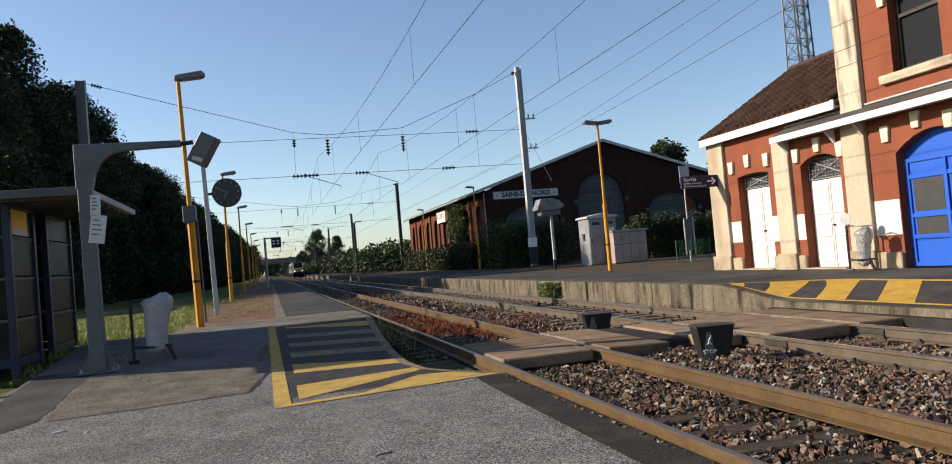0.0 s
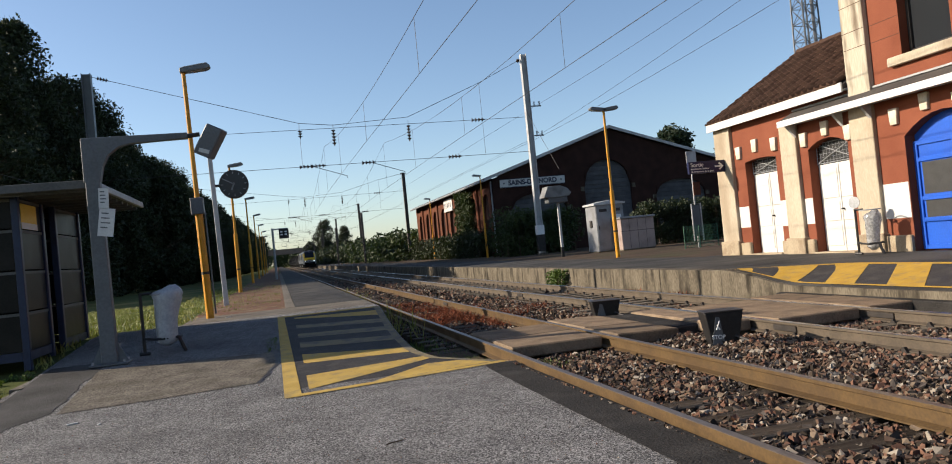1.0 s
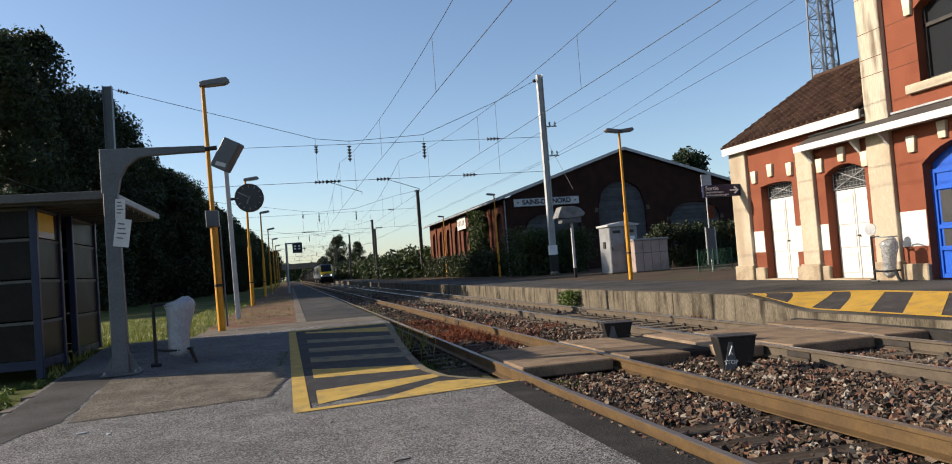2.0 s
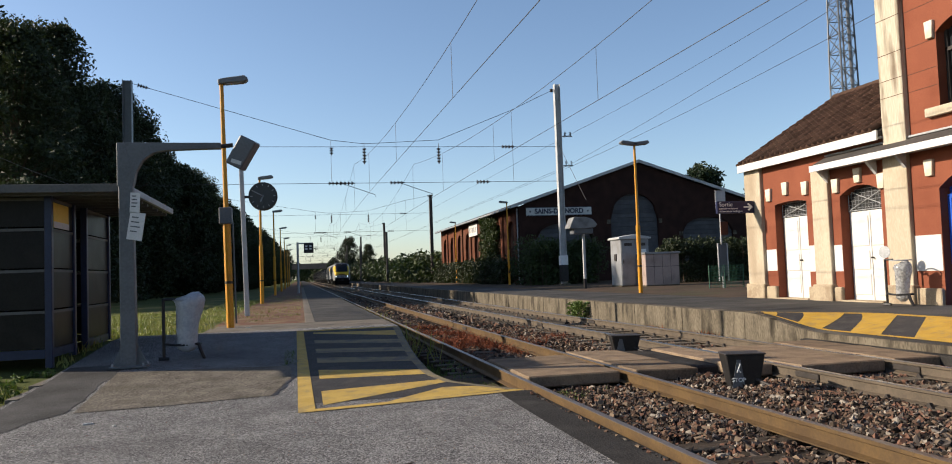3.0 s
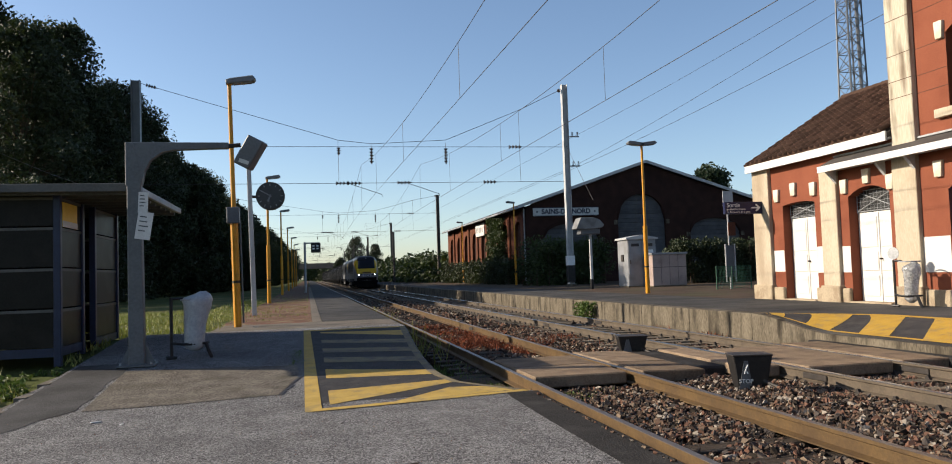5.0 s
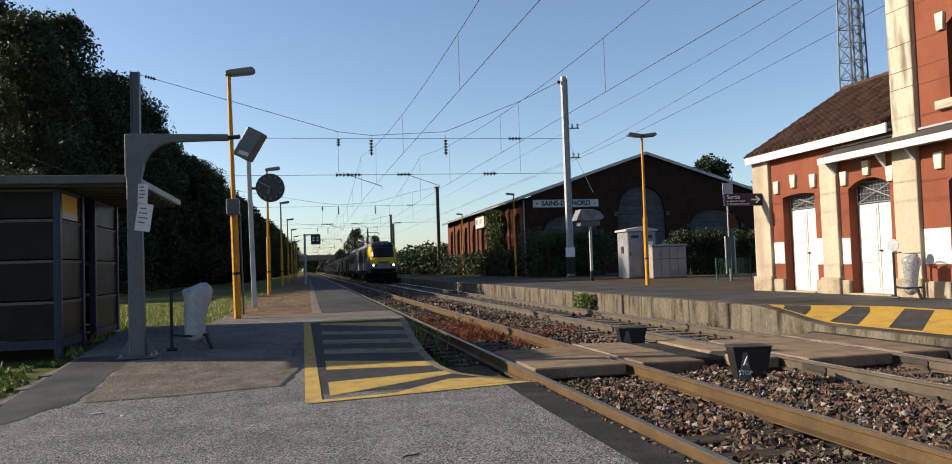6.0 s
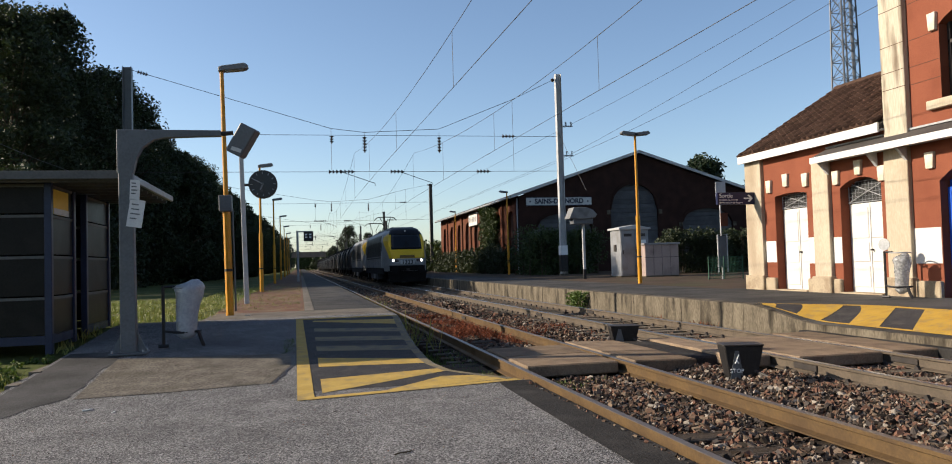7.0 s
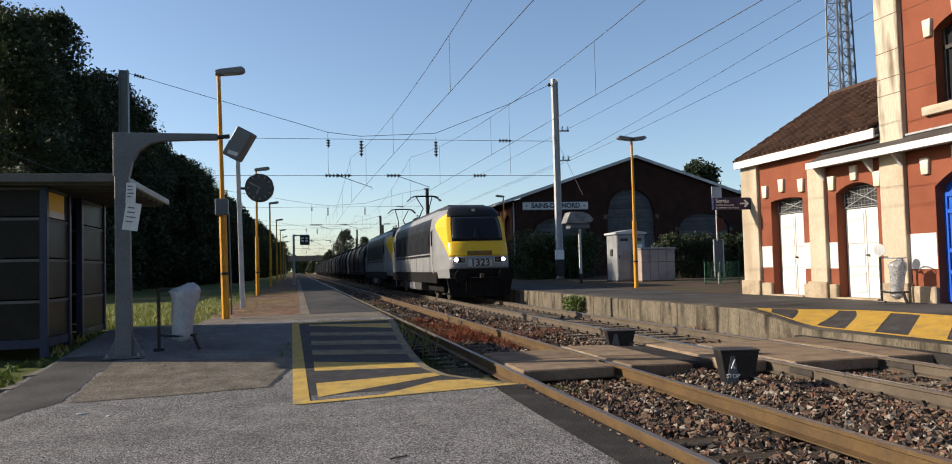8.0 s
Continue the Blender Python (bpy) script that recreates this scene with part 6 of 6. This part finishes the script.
make_tree("sunlit shrub beside the station building", 4.2, 1.5, 40, 60, 0.14, M["leaf_mid"], 44, at=(24.5, 36.5, 0.4), category="shrub", name="shrub", low=0.05)


def blades(name, label, n, x0, x1, y0, y1, zf, hmin, hmax, material, seed, keep=None, width=0.012, droop=0.35):
    g = np.random.default_rng(seed)
    x, y = g.uniform(x0, x1, n), g.uniform(y0, y1, n)
    if keep is not None:
        k = keep(x, y)
        x, y = x[k], y[k]
        n = len(x)
    z = np.array([zf(v) for v in y])
    a = g.uniform(0, 2 * np.pi, n)
    h = g.uniform(hmin, hmax, n)
    w = np.stack([np.cos(a), np.sin(a), 0 * a], -1) * (width * g.uniform(0.6, 1.4, n))[:, None]
    tip = np.stack([g.normal(0, droop, n) * h, g.normal(0, droop, n) * h, h], -1)
    p = np.stack([x, y, z - 0.02], -1)
    v = np.stack([p - w, p + w, p + tip], 1).reshape(-1, 3)
    return tagged(new(name, mesh_np(name, v, np.arange(3 * n).reshape(n, 3), material)), label, "grass", kind="stuff")


def patchy(seed, thr):
    def keep(x, y):
        return np.array([noise.noise((a * 0.8 + seed, b * 0.8, 0.3)) > thr for a, b in zip(x, y)])
    return keep


blades("grass_tufts", "dry green and straw grass beside the platform", 16000, -9, -3.62, 7.5, 30, lambda y: left_z(y) - 0.05, 0.05, 0.2, M["grass"], 51, patchy(0, -0.15))
tagged(make_hedge("weed_patch", "low broad-leaved weeds beside the platform edging", -4.7, -3.66, 9.6, 13.3, -0.02, 0.12, 70, 0.035, M["weed"], 63, 0.1), kind="stuff")
blades("grass_tufts", "dry sunlit grass behind the lamp posts", 9000, -6.5, -2.1, 18, 31, lambda y: 0.32, 0.04, 0.14, M["grass"], 64, patchy(31, -0.1), 0.013, 0.6)
blades("grass_fringe", "straggling grass round the lamp posts", 7000, -3.5, -1.9, 17.5, 45, lambda y: 0.34, 0.04, 0.16, M["grass"], 52, patchy(4, -0.05), 0.014)
blades("rail_weeds", "dry rust-coloured weeds between the rails", 9000, 2.95, 4.2, 12.8, 24, lambda y: -0.22, 0.04, 0.20, M["weed_red"], 53, patchy(9, -0.02), 0.011, 0.8)
blades("rail_weeds", "rusty weeds between the two tracks", 4500, 4.45, 6.2, 16, 22, lambda y: -0.22, 0.04, 0.16, M["weed_red"], 58, patchy(12, 0.12), 0.011, 0.9)
blades("rail_weeds", "tall dry weeds along the platform edge", 260, 2.0, 2.6, 14.5, 34, lambda y: -0.25, 0.25, 0.65, M["grass"], 54, None, 0.016)
blades("rail_weeds", "small green weeds in the ballast", 1500, 2.95, 4.2, 8.0, 9.8, lambda y: -0.2, 0.03, 0.1, M["weed"], 55, patchy(2, 0.2), 0.012)
blades("pit_weeds", "green weeds in the gap below the platform edge", 2600, 1.85, 2.66, 9.8, 18, lambda y: -0.26, 0.04, 0.16, M["weed"], 57, patchy(6, 0.0), 0.012)
blades("wall_weeds", "reddish weeds at the foot of the platform wall", 900, 8.3, 8.7, 14.5, 18.5, lambda y: -0.2, 0.05, 0.22, M["weed_red"], 56, patchy(3, 0.1), 0.014)

blades("crack_weeds", "small weeds and moss in the platform crack", 420, -0.27, -0.1, 10.5, 13.6, left_z, 0.02, 0.07, M["weed"], 62, patchy(21, -0.05), 0.010, 0.6)
twig = solo("twig", path_tube(bmesh.new(), [(-0.07, -0.02, 0.008), (-0.02, 0.0, 0.012), (0.03, 0.006, 0.01), (0.08, 0.03, 0.007)], 0.006, 5), M["bark"], "short dark twig lying on the asphalt", "twig")
twig.matrix_basis = pose(0.75, 6.22, left_z(6.22), 0, 0, 12)
blades("dry_grass", "dry straw and moss on the gravel", 3500, -2.0, 0.0, 19.4, 50, lambda y: 0.36, 0.02, 0.09, M["grass"], 59, patchy(15, 0.05), 0.012, 0.7)
for x, y, rz, ln in ((-2.25, 9.25, 20, 0.11), (-1.95, 9.05, 60, 0.04), (-1.15, 18.3, 10, 0.12)):
    lt = solo("litter_scrap", bevelled(bbox(-ln / 2, ln / 2, -0.012, 0.012, 0, 0.012), 0.003), M["paper"], "small pale scrap of litter on the ground", "litter")
    lt.matrix_basis = pose(x, y, left_z(y) + 0.002, 0, 0, rz)

tagged(make_hedge("far_wood", "distant wood beyond the bridge", -60, 70, 430, 460, -0.3, 8.0, 260, 0.8, M["leaf_mid"], 61, 3.0), kind="stuff")

# ---- road bridge at the end of the straight
br = thing("road_bridge", "low concrete road bridge over the line", "bridge", (0, 345, 0))
part("deck", bbox(-40, 60, -4, 4, 5.6, 6.9), M["bridge"], br)
for x in (-4.0, 13.0):
    part("abutment", bbox(x - 1.5 if x < 0 else x, x if x < 0 else x + 1.5, -4, 4, -0.5, 5.6), M["bridge"], br)
for s in (-1, 1):
    part("parapet", bbox(-40, 60, s * 3.9 - 0.1, s * 3.9 + 0.1, 6.9, 7.8), M["bridge"], br)
for x, y, s, src in ((-6, 372, 0.8, big), (22, 368, 0.8, big2), (8, 420, 0.55, big3), (32, 380, 0.9, big), (-18, 365, 0.9, big3)):
    src.scale = (s, s, s)
    copy_thing(src, pose(x, y, -0.3, 0, 0, rr.uniform(0, 360)))
    src.scale = (1, 1, 1)


# ---- the train
LOCO_LEN = 18.3
WZ = ((0.95, 1.46), (1.3, 1.5), (1.9, 1.5), (2.5, 1.49), (3.05, 1.47), (3.35, 1.42), (3.6, 1.34), (3.78, 1.22), (3.9, 1.08), (3.98, 0.88), (4.02, 0.5))
FZ = ((0.95, 0.06), (1.3, 0.0), (1.7, 0.02), (2.1, 0.12), (2.3, 0.22), (3.1, 0.62), (3.4, 0.80), (3.6, 0.96), (3.78, 1.16), (3.9, 1.40), (3.98, 1.75), (4.02, 2.2))


def interp(tab, z):
    for (a, u), (b, v) in zip(tab, tab[1:]):
        if z <= b:
            t = max(0.0, (z - a) / (b - a))
            return u + (v - u) * t
    return tab[-1][1]


TAPER, CAB = 0.80, 1.45


def nose(u, z, out=0.0):
    """A point of the front, u from -1 to 1 across; out lifts it off the skin. The front is narrower than the body."""
    w = interp(WZ, z) * TAPER
    return (u * (w + out), interp(FZ, z) + 0.2 * abs(u) ** 4 - out, z + out * 0.3)


def cab_side(s, z, t, out=0.0):
    """A point of the tapering cab side, t from 0 at the front corner to 1 at the full width."""
    w, y = interp(WZ, z), interp(FZ, z)
    return Vector((s * (w * (TAPER + (1 - TAPER) * t) + out), y + 0.2 + (CAB - 0.2) * t, z))


def nose_panel(u0, u1, z0, z1, out, n=8, k=6, shrink=0.0):
    bm = bmesh.new()
    g = []
    for j in range(k + 1):
        z = z0 + (z1 - z0) * j / k
        s = 1 - shrink * j / k
        g.append([bm.verts.new(nose((u0 + (u1 - u0) * i / n) * s, z, out)) for i in range(n + 1)])
    for j in range(k):
        for i in range(n):
            bm.faces.new((g[j][i], g[j][i + 1], g[j + 1][i + 1], g[j + 1][i]))
    ex = bmesh.ops.extrude_face_region(bm, geom=bm.faces[:])
    for v in ex["geom"]:
        if isinstance(v, bmesh.types.BMVert):
            v.co.y += 0.06
    return bm


def locomotive(label):
    lo = thing("locomotive", label, "locomotive", (AXIS_2, 204, 0), "locomotives")
    bm = bmesh.new()
    zs = [z for z, _ in WZ]
    rings = []
    us = [-1, -0.96, -0.85, -0.6, -0.3, 0, 0.3, 0.6, 0.85, 0.96, 1]
    for z in zs:
        front = [cab_side(-1, z, 1)] + [Vector(nose(u, z)) for u in us] + [cab_side(1, z, 1)]
        back = [Vector((p.x, LOCO_LEN - p.y, p.z)) for p in front[::-1]]
        rings.append([bm.verts.new(p) for p in front + back])
    k = len(rings[0])
    for a, b in zip(rings, rings[1:]):
        for i in range(k):
            bm.faces.new((a[i], a[(i + 1) % k], b[(i + 1) % k], b[i]))
    bm.faces.new(rings[0][::-1])
    bm.faces.new(rings[-1])
    body = part("body", bm, M["loco_grey"], lo, "light grey body shell", smooth=False)
    body.data.materials.append(M["loco_roof"])
    for p in body.data.polygons:
        p.material_index = 1 if p.center.z > 3.7 or (p.center.z > 3.4 and (p.center.y < 1.6 or p.center.y > LOCO_LEN - 1.6)) else 0
    for back in (False, True):
        M4 = Matrix.Identity(4) if not back else Matrix.Translation((0, LOCO_LEN, 0)) @ Matrix.Rotation(math.pi, 4, "Z")

        def put(name, bm, material, parent=lo, label=""):
            o = part(name, bm, material, parent, label, smooth=name in ("nose_panel", "brow", "windscreen", "light_band"))
            if parent is lo:
                o.matrix_basis = M4
            return o
        put("nose_panel", nose_panel(-1, 1, 1.80, 2.43, 0.012, 16, 6), M["loco_yellow"], label="yellow front panel")
        put("screen_surround", nose_panel(-0.9, 0.9, 2.42, 3.5, 0.014, 16, 8), M["loco_black"], label="black surround of the windscreen")
        for a, b in ((-1.0, -0.87), (0.87, 1.0)):
            put("windscreen_pillar", nose_panel(a, b, 2.425, 3.60, 0.018, 5, 10), M["loco_yellow"], label="yellow pillar beside the windscreen")
        put("brow", nose_panel(-0.99, 0.99, 3.44, 4.0, 0.024, 14, 8), M["loco_black"], label="black brow over the windscreen")
        put("windscreen", nose_panel(-0.84, 0.84, 2.47, 3.42, 0.03, 12, 8, 0.03), M["windscreen"], label="large black windscreen")
        # The recess is a flat panel in a darker ochre.
        put("recess", nose_panel(-0.42, 0.42, 1.83, 2.02, 0.016, 6, 2), M["recess"], label="brownish recess below the windscreen")
        put("light_band", nose_panel(-1, 1, 1.29, 1.80, 0.014, 14, 4), M["loco_grey"], label="grey band with the lamps")
        put("lower_apron", nose_panel(-1, 1, 0.96, 1.28, 0.02, 14, 4), M["bogie"], label="black lower apron")
        put("bumper_edge", nose_panel(-0.99, 0.99, 1.26, 1.31, 0.05, 14, 1), M["loco_black"])
        for s in (-1, 1):
            put("lamp_housing", nose_panel(s * 0.68 - 0.22, s * 0.68 + 0.22, 1.52, 1.79, 0.024, 8, 4), M["lamp_rim"], label="pale oval lamp housing")
            put("lamp_recess", nose_panel(s * 0.68 - 0.19, s * 0.68 + 0.19, 1.55, 1.76, 0.034, 8, 4), M["loco_black"])
            x, y, z = nose(s * 0.78, 1.66, 0.034)
            put("headlamp", tube(bmesh.new(), (x, y + 0.08, z), (x, y - 0.03, z), 0.085, 0.08, 16), M["headlight"] if not back else M["lens_off"], label="lit round headlamp" if not back else "")
            x, y, z = nose(s * 0.57, 1.66, 0.034)
            put("marker_lamp", tube(bmesh.new(), (x, y + 0.08, z), (x, y - 0.02, z), 0.09, 0.085, 16), M["marker_glass"])
            put("buffer", tube(tube(bmesh.new(), (s * 0.88, 0.3, 1.04), (s * 0.88, -0.35, 1.04), 0.11, 0.11, 12), (s * 0.88, -0.35, 1.04), (s * 0.88, -0.42, 1.04), 0.25, 0.25, 16), M["bogie"])
            put("wiper", path_tube(bmesh.new(), [nose(s * 0.30, 2.47, 0.06), nose(s * 0.12, 2.56, 0.06), nose(s * 0.02, 2.95, 0.06)], 0.014, 5), M["bogie"])
            for x, z in ((0.45, 0.62), (0.62, 0.55)):
                put("air_hose", path_tube(bmesh.new(), [(s * x, -0.02, 0.95), (s * x, -0.2, 0.85), (s * x, -0.2, z), (s * x, -0.04, z - 0.18)], 0.025, 6), M["bogie"])
            put("step_plate", bbox(s * 1.22 - 0.14, s * 1.22 + 0.14, 0.55, 1.15, 0.30, 0.34), M["iron_dark"])
            put("step_side", prism(bmesh.new(), [(0.55, 0.32), (0.6, 0.32), (0.5, 1.0), (0.3, 1.0)], "x", s * 1.16, s * 1.20), M["loco_grey"])
            put("handrail", path_tube(bmesh.new(), [(s * 1.53, 2.15, 1.15), (s * 1.56, 2.15, 1.25), (s * 1.56, 2.15, 2.3), (s * 1.53, 2.15, 2.4)], 0.018, 5), M["galv_light"])
        put("coupling_hook", bbox(-0.08, 0.08, -0.3, 0.1, 0.92, 1.12, 0.02), M["iron_dark"])
        put("plough", prism(bmesh.new(), [(-1.35, 0.95), (1.35, 0.95), (1.2, 0.2), (-1.2, 0.2)], "y", 0.1, 0.22), M["bogie"])
        if not back:
            put("fleet_plate", nose_panel(-0.40, 0.40, 1.40, 1.68, 0.018, 6, 2), M["lamp_rim"], label="pale plate with the fleet number")
            lettering("fleet_mark", "1323", 0.40, pose(0.0, -0.03, 1.54, 90, 0, 0), M["iron_dark"], lo, 0.008, bold=0.008)
        pt = put("top_lamp", tube(bmesh.new(), (0, 1.0, 3.72), (0, 1.12, 3.72), 0.07, 0.07, 10), M["lens_off"])
    for s in (-1, 1):
        bm = bmesh.new()
        y0, y1 = 3.1, LOCO_LEN - 3.1
        prism(bm, [(s * 1.46, 2.02), (s * 1.511, 2.02), (s * 1.503, 2.5), (s * 1.483, 3.05), (s * 1.434, 3.35), (s * 1.39, 3.5), (s * 1.33, 3.5)], "y", y0, y1)
        sp = part("side_panel", bm, M["loco_black"], lo, "black window-like side panel")
        for i in range(1, 6):
            y = y0 + (y1 - y0) * i / 6
            part("panel_joint", bbox(s * 1.505 - 0.012, s * 1.505 + 0.012, y - 0.02, y + 0.02, 2.05, 2.75), M["loco_roof"], sp)
        part("stripe", bbox(s * 1.505 - 0.01, s * 1.505 + 0.01, y0, y1, 1.86, 1.95), M["loco_black"], lo)
        for i in range(7):
            y = y0 + (y1 - y0) * i / 6
            part("seam", bbox(s * 1.50 - 0.006, s * 1.50 + 0.006, y - 0.012, y + 0.012, 1.05, 1.85), M["loco_roof"], lo)
        for ya in (2.3, LOCO_LEN - 2.85):
            dr = part("cab_door", bbox(s * 1.49 - 0.02, s * 1.49 + 0.02, ya, ya + 0.55, 1.1, 3.0, 0.01), M["loco_grey"], lo)
            part("window", bbox(s * 1.49 - 0.03, s * 1.49 + 0.03, ya + 0.1, ya + 0.45, 2.3, 2.95), M["windscreen"], dr)
        for flip in (False, True):
            bm = bmesh.new()
            prev = None
            for z, back in ((1.82, 0.03), (2.0, 0.16), (2.25, 0.36), (2.5, 0.62), (2.8, 0.92), (3.05, 1.12), (3.2, 1.12), (3.35, 0.95), (3.48, 0.55), (3.56, 0.12)):
                a, b = cab_side(s, z, 0, 0.012), cab_side(s, z, back / (CAB - 0.2), 0.012)
                if flip:
                    a.y, b.y = LOCO_LEN - a.y, LOCO_LEN - b.y
                now = (bm.verts.new(a), bm.verts.new(b))
                if prev:
                    bm.faces.new((prev[0], prev[1], now[1], now[0]))
                prev = now
            ext = bmesh.ops.extrude_face_region(bm, geom=bm.faces[:])
            for v in ext["geom"]:
                if isinstance(v, bmesh.types.BMVert):
                    v.co.x -= s * 0.03
            part("side_flash", bm, M["loco_yellow"], lo, "yellow flash on the cab side")
        part("sole_bar", bbox(s * 1.455 - 0.06, s * 1.455 + 0.06, 1.5, LOCO_LEN - 1.5, 0.74, 1.2), M["bogie"], lo)
        for y in (6.2, 8.2, 10.2):
            part("equipment_box", bbox(s * 1.15 - 0.3, s * 1.15 + 0.3, y, y + 1.7, 0.35, 0.85, 0.03), M["loco_roof"] if y != 8.2 else M["loco_grey"], lo)
    part("roof_deck", bbox(-0.8, 0.8, 2.4, LOCO_LEN - 2.4, 3.9, 4.05, 0.03), M["loco_roof"], lo)
    for yb in (3.9, LOCO_LEN - 3.9):
        bg = part("bogie", bbox(-1.15, 1.15, yb - 1.9, yb + 1.9, 0.35, 0.9, 0.04), M["bogie"], lo)
        for y in (yb - 1.45, yb + 1.45):
            for s in (-1, 1):
                part("wheel", tube(bmesh.new(), (s * 0.7, y, 0.575), (s * 0.84, y, 0.575), 0.575, 0.575, 24), M["iron_dark"], bg)
                part("axle_box", bbox(s * 1.05 - 0.12, s * 1.05 + 0.12, y - 0.2, y + 0.2, 0.4, 0.78, 0.02), M["bogie"], bg)
    for y in (13.6,):
        pg = part("pantograph", bbox(-0.6, 0.6, y - 0.5, y + 0.5, 4.05, 4.2, 0.02), M["bogie"], lo, "raised pantograph")
        bm = bmesh.new()
        for x in (-0.28, 0.28):
            tube(bm, (x, y + 0.5, 4.2), (x * 0.6, y - 0.55, 4.72), 0.035, 0.035, 6)
            tube(bm, (x * 0.6, y - 0.55, 4.72), (x * 1.6, y + 0.1, 5.40), 0.028, 0.028, 6)
        part("lever", bm, M["iron_dark"], pg)
        bm = bmesh.new()
        for dy in (-0.1, 0.25):
            path_tube(bm, [(-0.95, y + dy, 5.18), (-0.72, y + dy, 5.40), (-0.5, y + dy, 5.46), (0.5, y + dy, 5.46), (0.72, y + dy, 5.40), (0.95, y + dy, 5.18)], 0.03, 6)
        part("collector", bm, M["iron_dark"], pg)
        for x, dy in ((-0.5, -0.6), (0.5, -0.6), (0.5, 0.9)):
            bm = bmesh.new()
            for i in range(4):
                tube(bm, (x, y + dy, 4.05 + i * 0.08), (x, y + dy, 4.10 + i * 0.08), 0.09, 0.04, 8)
            part("insulator", bm, M["insulator"], pg)
    return lo


loco = locomotive("grey and blue electric locomotive with a yellow front, headlamps lit")
loco2 = copy_thing(loco, pose(AXIS_2, 204 + 2 * LOCO_LEN + 0.6, 0, 0, 0, 180))
tagged(loco2, "second grey and blue electric locomotive coupled behind the first")
for o in [c for c in loco2.children if c.name.startswith("headlamp")]:
    o.data = o.data.copy()
    o.data.materials[0] = M["lens_off"]
    tagged(o, "unlit round headlamp")


def wagon(label):
    w = thing("hood_wagon", label, "goods wagon", (AXIS_2, 245, 0), "goods wagons")
    L = 12.2
    arc = [(1.42, 1.15), (1.46, 2.4), (1.36, 3.0), (1.1, 3.5), (0.65, 3.82), (0.0, 3.95)]
    prof = arc + [(-x, z) for x, z in arc[-2::-1]]
    for i in range(4):
        a, b = i * L / 4, (i + 1) * L / 4
        s = 1.0 if i % 2 == 0 else 0.97
        bm = bmesh.new()
        prism(bm, [(x * s, 1.15 + (z - 1.15) * s) for x, z in prof], "y", a + (0.0 if i % 2 == 0 else -0.05), b + (0.0 if i % 2 == 0 else 0.05))
        hd = part("hood", bm, M["wagon"], w, "dark telescopic hood")
        for y in (a + 0.05,):
            bm = bmesh.new()
            for (x0, z0), (x1, z1) in zip(prof, prof[1:]):
                tube(bm, (x0 * (s + 0.012), y, 1.15 + (z0 - 1.15) * (s + 0.01)), (x1 * (s + 0.012), y, 1.15 + (z1 - 1.15) * (s + 0.01)), 0.035, 0.035, 5)
            part("rib", bm, M["wagon"], hd)
    part("frame", bbox(-1.4, 1.4, -0.1, L + 0.1, 0.9, 1.16, 0.02), M["bogie"], w)
    for yb in (2.2, L - 2.2):
        bg = part("bogie", bbox(-1.1, 1.1, yb - 1.2, yb + 1.2, 0.35, 0.9, 0.04), M["bogie"], w)
        for y in (yb - 0.9, yb + 0.9):
            for s in (-1, 1):
                part("wheel", tube(bmesh.new(), (s * 0.7, y, 0.46), (s * 0.84, y, 0.46), 0.46, 0.46, 16), M["iron_dark"], bg)
    for s in (-1, 1):
        for y, d in ((0, -1), (L, 1)):
            part("buffer", tube(bmesh.new(), (s * 0.88, y, 1.02), (s * 0.88, y + d * 0.5, 1.02), 0.2, 0.2, 10), M["bogie"], w)
    return w


WAGON_START = 2 * (LOCO_LEN + 0.6) + 0.3
wag = wagon("dark covered hood wagon in the goods train")
train = [(loco, 0.0, 0), (loco2, 2 * LOCO_LEN + 0.6, 180), (wag, WAGON_START, 0)]
for i in range(1, 14):
    train.append((copy_thing(wag, pose(AXIS_2, 245 + 13.2 * i, 0)), WAGON_START + 13.2 * i, 0))

FRONT = ((0.0, 206.0), (1.5, 174.3), (3.0, 142.0), (4.5, 109.6), (6.0, 76.3), (6.5, 65.1), (7.0, 53.8), (7.5, 42.3), (8.0, 30.8))


def motions():
    for ob, back, turn in train:
        walk(ob, [(t, pose(AXIS_2, y + back, 0, 0, 0, turn)) for t, y in FRONT])


motions()
